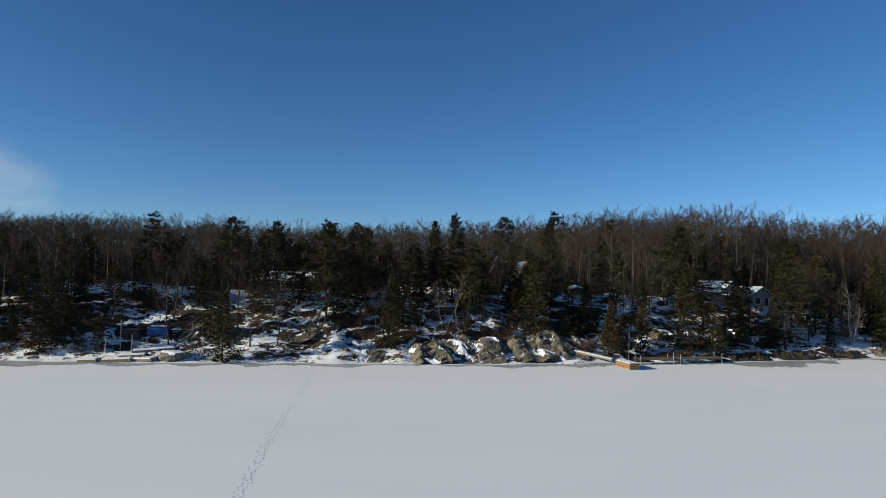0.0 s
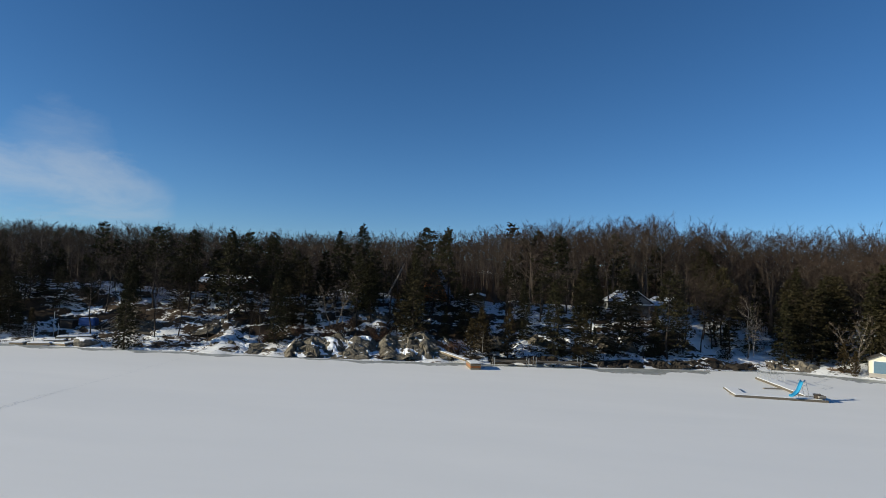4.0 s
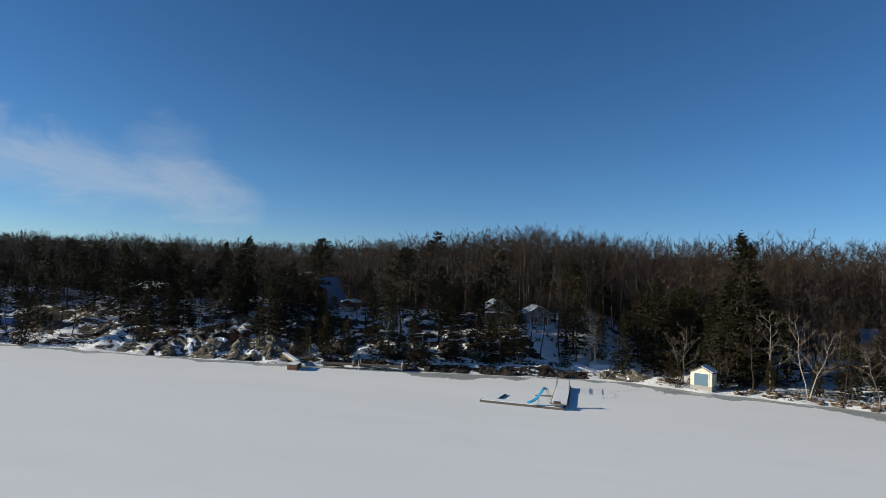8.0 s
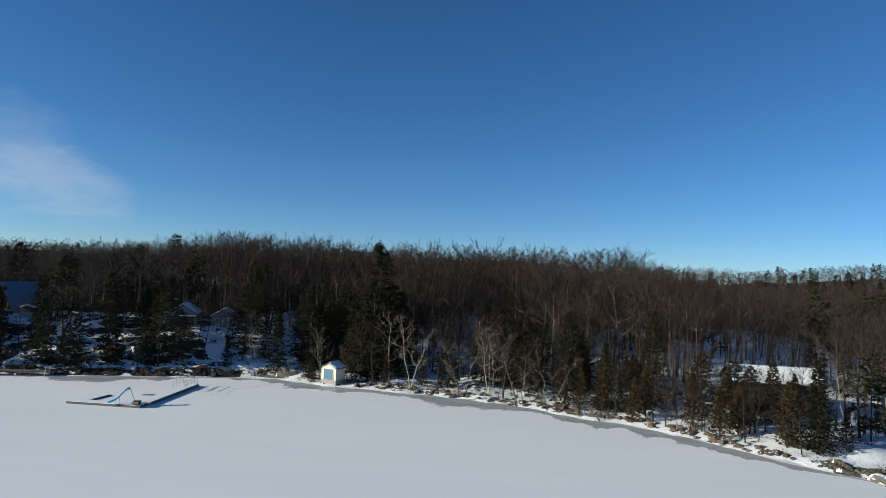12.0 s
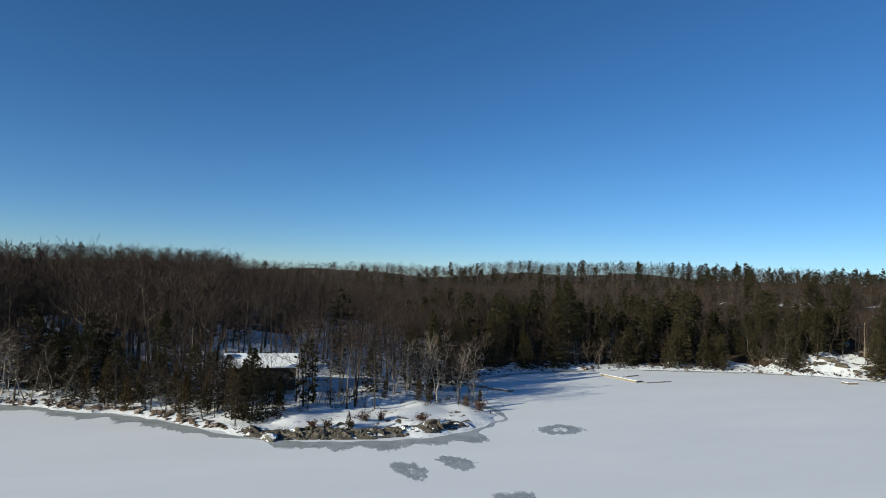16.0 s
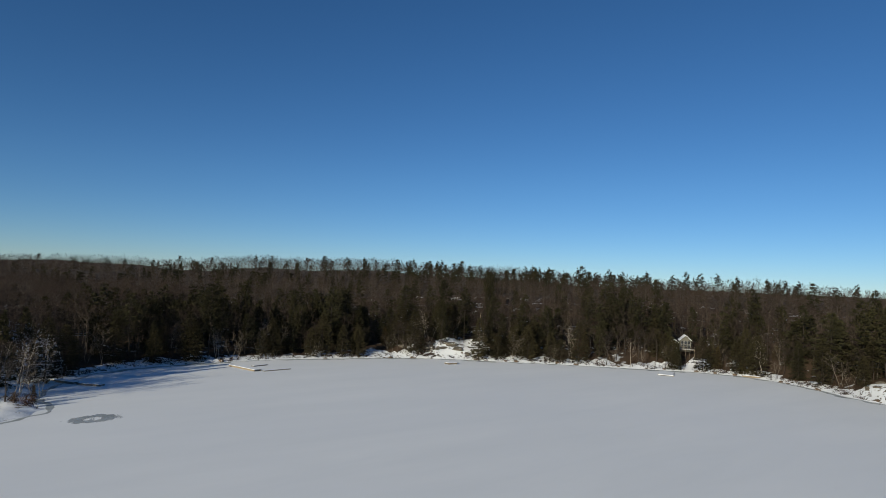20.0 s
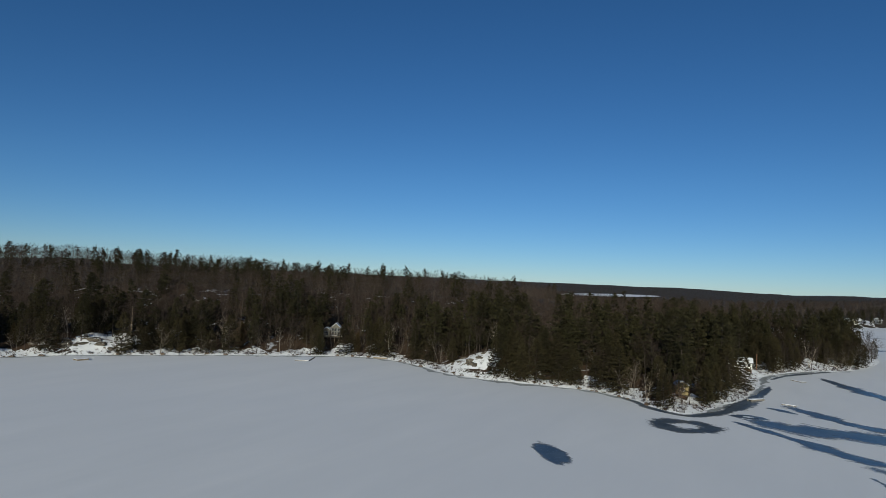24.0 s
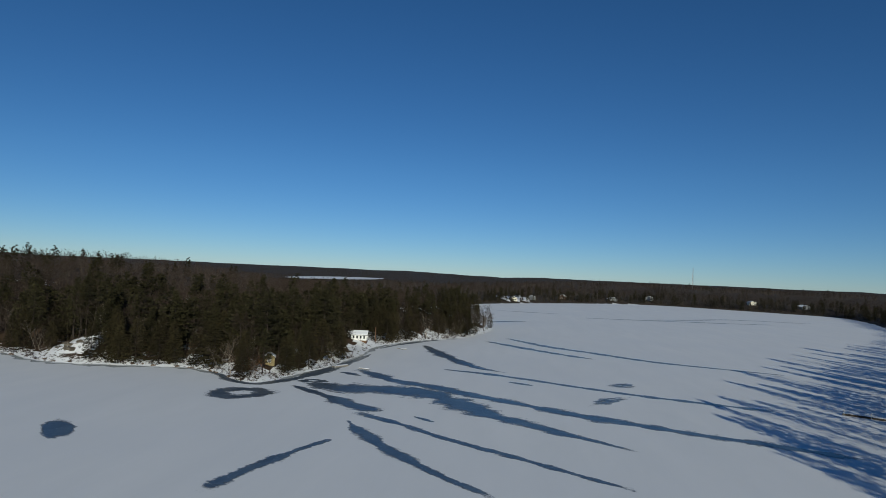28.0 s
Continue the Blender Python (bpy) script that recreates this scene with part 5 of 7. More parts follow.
def stone(x, y, size, mat, which, label, name="rock", group="rocks at the shore", sink=0.1, z=None, stretch=(1, 1, 1)):
    me = STONES[which % 6]
    key = (which % 6, mat.name)
    if key not in STONE_BY:
        STONE_BY[key] = me.copy()
        STONE_BY[key].materials.append(mat)
    ob = new(name, STONE_BY[key])
    ob.matrix_basis = pose(x, y, (max(ground_at(x, y), 0) if z is None else z) - sink * size, 0, 0, (which * 67) % 360) @ Matrix.Diagonal((size * stretch[0], size * stretch[1], size * stretch[2], 1))
    return tagged(ob, label, "rock", group)


STONE_BY = {}
r_ = random.Random(3)


def outcrop(cx, cy, lx, ly, turn, rise, seed, mat, label, block=1.7, gap=0.22, long=1.0, snow=0.3):
    """A fractured rock face: slabs with faces of their own tilt, parted by cracks, steep to the water, sunk into the slope behind,
    with sheets of snow lying across it."""
    r = np.random.default_rng(seed)
    nx, ny = int(lx / gap), int(ly / gap)
    u, v = np.meshgrid(np.linspace(-1, 1, nx), np.linspace(-1, 1, ny))
    u, v = u.ravel(), v.ravel()
    px, py = u * lx / 2, v * ly / 2
    n = max(6, int(lx * ly / block ** 2))
    seeds = np.c_[r.uniform(-lx / 2, lx / 2, n), r.uniform(-ly / 2, ly / 2, n)]
    lay = np.array([[0.85 / long, -0.5 / long], [0.55, 1.15]]).T
    bent = np.c_[px + 0.3 * waves(px, py, 2.6, seed), py + 0.2 * waves(px, py, 1.9, seed + 1)] @ lay
    far = np.linalg.norm(bent[:, None] - (seeds @ lay)[None], axis=2)
    order = np.argsort(far, axis=1)
    i0 = order[:, 0]
    f1, f2 = np.take_along_axis(far, order[:, :1], 1)[:, 0], np.take_along_axis(far, order[:, 1:2], 1)[:, 0]
    off, tx, ty = r.uniform(-0.24, 0.24, n) * rise, r.uniform(-0.4, 0.4, n), r.uniform(-0.55, 0.35, n)
    m = n * 5
    bits = np.c_[r.uniform(-lx / 2, lx / 2, m), r.uniform(-ly / 2, ly / 2, m)]
    gaps = np.sort(np.linalg.norm(bent[:, None] - (bits @ lay)[None], axis=2), axis=1)[:, :2] if m < 700 else np.c_[f1, f2]
    chip = np.argmin(np.linalg.norm(bent[:, None] - (bits @ lay)[None], axis=2), axis=1) if m < 700 else i0
    lift = r.uniform(-0.07, 0.07, m) * min(1.5, rise)
    face = off[i0] + tx[i0] * (px - seeds[i0, 0]) / long + ty[i0] * (py - seeds[i0, 1]) - 0.22 * (1 - step(f2 - f1, 0.0, 0.17)) + lift[chip] - 0.07 * (1 - step(gaps[:, 1] - gaps[:, 0], 0.0, 0.12)) + 0.05 * waves(px, py, 1.1, seed + 2)
    ragged = 0.2 * waves(px, py * 0, 3.6, seed + 3)
    front = np.clip((v + 1 + ragged) / 1.5, 0, 1) ** 0.85 * (0.85 + 0.3 * waves(px, py * 0, 5.3, seed + 4))
    edge = step((1 - np.abs(u)) * lx / 2 + 2 * ragged, 0, 2.4) * (1 - step(v, 0.3, 1.0))
    dip, strike = px * 0.6 + py * 0.8, px * 0.8 - py * 0.6
    drift = waves(dip, strike * 0.22, 1.9, seed + 5) + 0.45 * waves(px, py, 1.3, seed + 6) - 1.6 * face / max(rise, 0.6) + 0.3 * v
    white = step(drift, 0.95 - snow, 1.15 - snow)
    c, s_ = math.cos(radians(turn)), math.sin(radians(turn))
    # the slope under the rock, evened out from its foot to its back
    ends = [np.maximum(height(cx + c * px[k] - s_ * py[k], cy + s_ * px[k] + c * py[k]), 0) for k in (np.arange(nx), np.arange(nx) + (ny - 1) * nx)]
    soft_ = [np.convolve(np.pad(h, 12, "edge"), np.ones(25) / 25, "valid") for h in ends]
    base = np.tile(soft_[0], ny) + np.tile(soft_[1] - soft_[0], ny) * (v + 1) / 2
    out = (face * (1 - 0.45 * white) + 0.06 * white) * edge * np.minimum(1, 0.35 + front * 2)
    lean_ = py - 0.72 * out
    wx, wy = cx + c * px - s_ * lean_, cy + s_ * px + c * lean_
    z = base + edge * rise * front + 0.7 * out - 0.6 * (1 - edge)
    q = np.arange((ny - 1) * nx).reshape(ny - 1, nx)[:, :-1].ravel()
    quads = np.stack([q, q + 1, q + nx + 1, q + nx], 1)
    z0 = float(z.min())
    me = mesh_from("rock_ledge", np.stack([wx - cx, wy - cy, z - z0], 1), quads, [mat, SNOW], (white[quads].mean(1) > 0.5).astype(int))
    ob = new("rock_ledge", me)
    ob.location = (cx, cy, z0)
    return tagged(ob, label, "rock ledge", "rock ledges along the shore")


# the granite ledges below the slope
for cx, cy, lx, ly, turn, rise, seed, snow in ((-6.8, 80.0, 9, 4.0, 8, 0.5, 2, 0.5), (5.6, 81.7, 15, 6.6, 9, 1.6, 7, 0.48), (17.6, 84.4, 13.5, 6.8, 14, 1.8, 4, 0.58)):
    outcrop(cx, cy, lx, ly, turn, rise, seed, CRAG, "fractured tan-grey granite ledge with snow in its hollows", 1.9, 0.13, 1.7, snow)
# low snowless ledges, coloured near black in place of the shadow under the bank
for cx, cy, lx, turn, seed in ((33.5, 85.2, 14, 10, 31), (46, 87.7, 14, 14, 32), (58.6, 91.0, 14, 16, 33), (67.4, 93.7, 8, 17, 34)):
    outcrop(cx, cy, lx, 3.0, turn, 0.3, seed, SHADE_LEDGE, "low rock at the foot of the bank, darkened to stand for shade", 1.5, 0.22, 2.2, -1.0)
for cx, cy, lx, ly, turn, rise, seed in ((-15, 84.5, 10, 4, 6, 0.9, 5), (-26, 83, 9, 4, 2, 0.9, 6), (-2, 89.5, 9, 4, 12, 0.9, 7), (9, 91.5, 9, 4, 5, 0.9, 8), (28.5, 89.5, 8, 4, 14, 0.9, 9), (38.5, 91.5, 9, 3.6, 10, 0.9, 10), (48, 94.5, 9, 4, 14, 0.9, 11)):
    outcrop(cx, cy, lx, ly, turn, rise, seed, LEDGE, "low dark rock ledge on the snowy slope", 1.6, 0.28, 1.8, 0.45)
for k in range(14):
    x = r_.uniform(-4, 21)
    stone(x, 78.9 + 0.12 * x + r_.uniform(0, 1.2), r_.uniform(0.4, 0.9), LEDGE, k, "broken granite block at the foot of the ledge", sink=0.25)
# the flat rocks of the point and the ledge by the boathouse
for cx, cy, lx, ly, turn, rise, seed in ((150.4, 60.0, 11, 3.4, -26, 0.7, 21), (158.4, 58.0, 14, 3.6, -8, 0.9, 22), (167.6, 57.6, 14, 3.2, 3, 0.8, 23), (175.4, 59.2, 10, 2.8, 18, 0.5, 24)):
    outcrop(cx, cy, lx, ly, turn, rise, seed, LEDGE, "flat tan-grey granite ledge at the water's edge", 1.4, 0.16, 2.6, 0.0)
outcrop(75.2, 95.1, 11.5, 3.6, -7, 0.6, 25, SLAB, "low ledge of grey slabs at the shore", 1.9, 0.18, 2.2, 0.05)
for k, (x, y) in enumerate([(167, 62.5), (168.3, 61.8), (169.6, 62.6), (172, 59.6), (174, 59.2), (176, 60.4), (157, 60.8), (160, 61)]):
    stone(x, y, 0.9, LEDGE, k, "dark rock breaking through the snow of the point", sink=0.3, stretch=(1.4, 0.9, 0.6))
stone(150.2, 57.8, 1.2, ROCK, 1, "lone boulder standing off the point", sink=0.1)
stone(-29.2, 76.4, 1.6, ROCK, 3, "big grey boulder under a snow cap", sink=0.1)
# the tumbled brown stones between the boathouse and the point
for k in range(250):
    x = r_.uniform(80, 145)
    y = float(np.interp(x, [80, 92, 103, 111, 118, 124, 130, 136, 142, 146], [93.6, 90, 87.5, 85, 82.5, 78.8, 76.2, 71.8, 65.4, 62])) + r_.uniform(-0.1, 2.4)
    if abs(x - 85.5) < 2.2 and y > 89.5:
        continue
    stone(x, y, r_.uniform(0.2, 0.62), BROWN_ROCK, k, "tumbled brown stone on the lake bank", "stone", "stones on the bank", sink=0.1)
# crags on the far shore and the bluff
for k in range(60):
    u = r_.uniform(0, 1)
    x, y = (285 + 24 * u + r_.uniform(-1, 2), 103.5 - 17 * u + r_.uniform(0, 5))
    stone(x, y, r_.uniform(0.6, 1.9), LEDGE, k, "grey outcrop among snow on the far shore", sink=0.35, stretch=(1.3, 1, 0.7))
for k in range(14):
    stone(r_.uniform(347, 354), r_.uniform(-15, 0), r_.uniform(0.4, 1.3), LEDGE, k, "rock on the snowy bluff", sink=0.35)
for k in range(40):
    u = r_.uniform(0, 1)
    i = int(u * (len(COVE) - 2))
    (x0, y0), (x1, y1) = COVE[i], COVE[i + 1]
    w = r_.random()
    stone(x0 + (x1 - x0) * w + r_.uniform(0.4, 1.4), y0 + (y1 - y0) * w + r_.uniform(0.2, 1.2), r_.uniform(0.3, 0.8), BROWN_ROCK, k, "brown stone at the edge of the cove", "stone", "stones on the bank")


def brush():
    """Leafless undergrowth and dry grass along the bank."""
    r = np.random.default_rng(41)
    x, y = r.uniform(-70, 470, 42000), r.uniform(-125, 165, 42000)
    d = inland(x, y)
    keep = (d > 0.7) & (d < 24) & (r.random(len(x)) < np.clip(1.1 - d / 26, 0.15, 1) * 0.62)
    keep &= ~((((x - 165) / 19) ** 2 + ((y - 62) / 8) ** 2 < 1) & (r.random(len(x)) < 0.9))
    keep &= ~((((x - 350) / 4) ** 2 + ((y - 44) / 4) ** 2) < 1)
    x, y, d = x[keep], y[keep], d[keep]
    z = height(x, y, d)
    m = 13
    n = len(x)
    size = r.uniform(0.3, 1.5, n)
    a = np.stack([x, y, z], 1)[:, None] + r.normal(0, 0.16, (n, m, 3)) * (1, 1, 0)
    tip = a + np.stack([r.normal(0, 0.42, (n, m)), r.normal(0, 0.42, (n, m)), r.uniform(0.35, 1, (n, m))], 2) * size[:, None, None]
    v, f = slivers(a.reshape(-1, 3) - (0, 0, 0.05), tip.reshape(-1, 3), r.uniform(0.03, 0.1, n * m), r)
    tagged(new("brush", mesh_from("brush", v, f, [BRUSH])), "brown leafless brush and dry grass along the bank", "brush", kind="stuff")


brush()


def dark_brush():
    """Dark, dense shrubs right above the ice."""
    r = np.random.default_rng(47)
    x, y = r.uniform(-75, 470, 150000), r.uniform(-125, 125, 150000)
    d = inland(x, y)
    keep = (d > 0.5) & (d < 5.5) & (r.random(len(x)) < np.where(x < 84, 0.85 + 0.15 * step(x, 24, 30), 0.62) * np.clip(1.3 - d / 5, 0.2, 1)) & ~((x > -4) & (x < 23)) & ~((x > 138) & (x < 190))
    x, y, d = x[keep], y[keep], d[keep]
    keep = np.array([clear_of(a, b) for a, b in zip(x, y)])
    x, y, d = x[keep], y[keep], d[keep]
    n, m = len(x), 12
    size = r.uniform(0.3, 1.1, n)
    a = np.stack([x, y, height(x, y, d) - 0.05], 1)[:, None] + r.normal(0, 0.2, (n, m, 3)) * (1, 1, 0)
    tip = a + np.stack([r.normal(0, 0.5, (n, m)), r.normal(0, 0.5, (n, m)), r.uniform(0.3, 1, (n, m))], 2) * size[:, None, None]
    v, f = slivers(a.reshape(-1, 3), tip.reshape(-1, 3), r.uniform(0.05, 0.14, n * m), r)
    tagged(new("brush", mesh_from("brush", v, f, [TWIGS])), "dark leafless shrubs at the foot of the bank", "brush", kind="stuff")


dark_brush()


def undergrowth():
    """Saplings and dead lower twigs that darken the foot of the woods."""
    r = np.random.default_rng(43)
    x, y = r.uniform(-80, 190, 60000), r.uniform(60, 175, 60000)
    d = inland(x, y)
    keep = (d > 14) & (d < 75) & (r.random(len(x)) < np.where(d > 26, 0.62, 0.22) * np.where((x > 138) & (y > 76), 0.25, 1))
    x, y, d = x[keep], y[keep], d[keep]
    keep = np.array([clear_of(a, b) for a, b in zip(x, y)])
    x, y, d = x[keep], y[keep], d[keep]
    n, m = len(x), 8
    foot = np.stack([x, y, height(x, y, d) - 0.1], 1)
    size = r.uniform(1.4, 4.5, n)
    stem_a, stem_b = foot, foot + np.stack([r.normal(0, 0.12, n), r.normal(0, 0.12, n), np.ones(n)], 1) * size[:, None]
    q = r.uniform(0.15, 0.95, (n, m, 1))
    a = stem_a[:, None] + (stem_b - stem_a)[:, None] * q
    b = a + np.stack([r.normal(0, 0.3, (n, m)), r.normal(0, 0.3, (n, m)), r.uniform(0.0, 0.4, (n, m))], 2) * size[:, None, None] * 0.75
    v, f = join([slivers(stem_a, stem_b, np.full(n, 0.07), r), slivers(a.reshape(-1, 3), b.reshape(-1, 3), r.uniform(0.03, 0.07, n * m), r)])
    tagged(new("undergrowth", mesh_from("undergrowth", v, f, [TWIGS])), "leafless grey-brown saplings and twigs under the trees", "undergrowth", kind="stuff")


undergrowth()


def bush(x, y, size, mat, label, seed, leafy_=True):
    r = np.random.default_rng(seed)
    ob = tagged(new("bush"), label, "bush")
    ob.location = (x, y, ground_at(x, y) - 0.05)
    stems, a, b = [], [], []
    for k in range(9):
        w = turned(r, (r.normal(0, 0.5), r.normal(0, 0.5), 1), 0.15) * size * r.uniform(0.7, 1.1)
        stems.append(tube([(0, 0, 0), w * 0.5 + r.normal(0, 0.05, 3), w], [0.03, 0.02, 0.006], 3))
        for j in range(70):
            p = w * r.uniform(0.2, 1.0) + r.normal(0, 0.13 * size, 3)
            a.append(p), b.append(p + r.normal(0, 0.11, 3) * (1, 1, 1))
    (sv, sf), (lv_, lf) = join(stems), slivers(a, b, r.uniform(0.06, 0.14, len(a)), r)
    for name, v, f, m in (("woody_base", sv, sf, BARK), ("foliage", lv_, lf, mat)):
        c = new(name, mesh_from(name, v, f, [m]))
        c.parent = ob


bush(-46.2, 76.4, 3.0, OAK_LEAF, "young oak with rust-red dry leaves on the shore", 1)
bush(338.2, -64.0, 5.0, OAK_LEAF, "oak with orange dry leaves on the headland", 2)
for k, (x, y, s) in enumerate([(163.5, 62, 1.6), (166, 63, 1.3), (158, 60.5, 1.2), (171.5, 61, 1.3), (161, 59.5, 1.0), (183.5, 68.5, 2.0), (182, 70, 1.8), (156, 61.5, 1.1), (12.5, 87, 1.6), (15, 85.6, 1.5), (9, 84, 1.1), (2, 83, 1.5), (5, 86.5, 1.7), (-1, 85, 1.6), (17.5, 87.5, 1.8), (19, 85.5, 1.4), (7, 88, 1.6), (11.5, 84.6, 1.3), (21.5, 85, 1.9), (-5, 82, 1.6), (4, 84.4, 1.9), (24, 84.6, 2.1), (6, 84.8, 1.7), (10.5, 85.8, 2.0), (12.5, 85.4, 1.8), (22.6, 84.2, 2.0), (-3.6, 82.6, 1.8)]):
    bush(x, y, s, RUSSET if k % 2 or k > 19 else BRUSH, "low bush with brown dry leaves in the snow", 10 + k)


# ---- buildings ----
WHITE_WALL = plain("cream_clapboard", (0.72, 0.68, 0.56), (0.6, 0.56, 0.45), 1.5, 0.7, stretch=(1, 1, 6), grain=0.25)
GREY_WALL = plain("grey_siding", (0.27, 0.275, 0.28), (0.17, 0.175, 0.18), 1.5, 0.75, stretch=(1, 1, 6))
OLIVE_WALL = plain("olive_boards", (0.15, 0.14, 0.11), (0.1, 0.09, 0.07), 2, 0.8, stretch=(1, 1, 5))
DARK_WALL = plain("dark_stained_boards", (0.06, 0.045, 0.035), (0.03, 0.023, 0.018), 2, 0.8, stretch=(1, 1, 5))
BROWN_WALL = plain("brown_boards", (0.16, 0.085, 0.05), (0.09, 0.05, 0.03), 2, 0.8, stretch=(1, 1, 5))
BLUE_DOOR = plain("blue_grey_paint", (0.13, 0.22, 0.29), (0.09, 0.16, 0.22), 2, 0.6)
ORANGE_WOOD = plain("orange_stained_wood", (0.4, 0.15, 0.05), (0.25, 0.09, 0.03), 3, 0.6)
WOOD = plain("weathered_planks", (0.27, 0.215, 0.15), (0.15, 0.12, 0.085), 3, 0.8, vary=0.2)
GREY_WOOD = plain("grey_weathered_wood", (0.27, 0.25, 0.22), (0.15, 0.135, 0.12), 3, 0.85, vary=0.2)
RAFT_WOOD = plain("dark_grey_planks", (0.17, 0.15, 0.125), (0.085, 0.072, 0.06), 2.2, 0.85, vary=0.25)
METAL_ROOF = plain("blue_metal_roof", (0.27, 0.33, 0.42), (0.2, 0.26, 0.35), 0.8, 0.4, 0.3)
SHINGLE = plain("dark_shingles", (0.07, 0.065, 0.06), (0.04, 0.036, 0.034), 4, 0.9)
YELLOW_WALL = plain("yellow_boards", (0.32, 0.25, 0.12), (0.2, 0.16, 0.08), 2, 0.75)
WHITE_PAINT = plain("white_paint", (0.78, 0.78, 0.76), (0.66, 0.66, 0.64), 2, 0.6)
SLIDE_BLUE = plain("sky_blue_plastic", (0.03, 0.32, 0.55), (0.025, 0.25, 0.46), 2, 0.35, spec=0.5)
STEEL = plain("galvanised_steel", (0.5, 0.52, 0.54), (0.35, 0.37, 0.39), 5, 0.4, 0.7)
TARP = plain("blue_tarp", (0.02, 0.09, 0.3), (0.015, 0.06, 0.2), 2, 0.5)
CONCRETE = plain("concrete", (0.4, 0.38, 0.35), (0.28, 0.26, 0.24), 2, 0.9)


def glass():
    m, t, b = material("window_glass", 0.08, 0.0, 0.5)
    b.inputs["Base Color"].default_value = (0.02, 0.025, 0.03, 1)
    return m


GLASS = glass()


def window(parent, x, y, z, w, h, face, frame_mat=None, bars=1):
    """A window on a wall; face: s, n, e or w, the side that it looks to."""
    turn = {"s": 0, "e": 90, "n": 180, "w": 270}[face]
    m = pose(x, y, z, 0, 0, turn)
    f = 0.09
    fr = boxes((-w / 2, -0.05, 0, w / 2, 0.03, f, m), (-w / 2, -0.05, h - f, w / 2, 0.03, h, m), (-w / 2, -0.05, f, -w / 2 + f, 0.03, h - f, m), (w / 2 - f, -0.05, f, w / 2, 0.03, h - f, m),
               *[(-w / 2 + w * (k + 1) / (bars + 1) - 0.03, -0.045, f, -w / 2 + w * (k + 1) / (bars + 1) + 0.03, 0.025, h - f, m) for k in range(bars)])
    ob = part("window", fr, frame_mat or WHITE_PAINT, parent)
    part("pane", boxes((-w / 2 + f, -0.02, f, w / 2 - f, 0.0, h - f, m)), GLASS, ob, "dark window glass")
    return ob


def gable_wall(w, h, peak, thick):
    """A wall with a gable in the plane y = 0 (bmesh)."""
    bm = bmesh.new()
    pts = [(-w / 2, 0), (w / 2, 0), (w / 2, h), (0, h + peak), (-w / 2, h)]
    f = bm.faces.new([bm.verts.new((x, 0, z)) for x, z in pts])
    ext = bmesh.ops.extrude_face_region(bm, geom=[f])
    bmesh.ops.translate(bm, verts=[v for v in ext["geom"] if isinstance(v, bmesh.types.BMVert)], vec=(0, thick, 0))
    bmesh.ops.recalc_face_normals(bm, faces=bm.faces)
    return bm


def slope(w, depth, h, peak, over, thick, side, lift=0.0):
    """One roof slope of a house whose ridge runs along y; side: -1 or 1."""
    run, rise = w / 2 + over, peak * (w / 2 + over) / (w / 2)
    bm = bmesh.new()
    top, low = h + peak + lift, h + peak - rise + lift
    ring = [(0, top), (side * run, low), (side * run, low + thick), (0, top + thick)]
    a = [bm.verts.new((x, -over, z)) for x, z in ring]
    b = [bm.verts.new((x, depth + over, z)) for x, z in ring]
    bm.faces.new(a), bm.faces.new(b[::-1])
    for k in range(4):
        l = (k + 1) % 4
        bm.faces.new((a[k], b[k], b[l], a[l]))
    bmesh.ops.recalc_face_normals(bm, faces=bm.faces)
    return bm


def house(name, m, w, depth, h, peak, wall, roof, label, category="house", over=0.4, snow=0.14, stilts=0.0, sides=(-1, 1), roof_snow=(-1, 1)):
    """A gabled house, the ridge along its y, the front gable at y = 0, walls of their own thickness."""
    ob = bare(name, m, label, category)
    t = 0.16
    part("wall", gable_wall(w, h, peak, t), wall, ob)
    bm = gable_wall(w, h, peak, t)
    bmesh.ops.translate(bm, verts=bm.verts, vec=(0, depth - t, 0))
    part("wall", bm, wall, ob)
    for s in (-1, 1):
        part("wall", boxes((min(s * w / 2, s * (w / 2 - t)), t, 0, max(s * w / 2, s * (w / 2 - t)), depth - t, h)), wall, ob)
    part("floor_slab", boxes((-w / 2 + t, t, 0.02, w / 2 - t, depth - t, 0.14)), GREY_WOOD, ob)
    for s in (-1, 1):
        rf = part("roof", slope(w, depth, h, peak, over, 0.1, s, 0.02), roof, ob)
        if s in roof_snow and snow:
            part("snow_cover", slope(w, depth - 0.1, h, peak, over - 0.07, snow, s, 0.125), SNOW, rf, "snow lying on the roof")
    if stilts:
        for x in np.linspace(-w / 2 + 0.2, w / 2 - 0.2, 4):
            for y in (0.2, depth - 0.2):
                part("post", boxes((x - 0.09, y - 0.09, -stilts, x + 0.09, y + 0.09, 0)), GREY_WOOD, ob)
    return ob


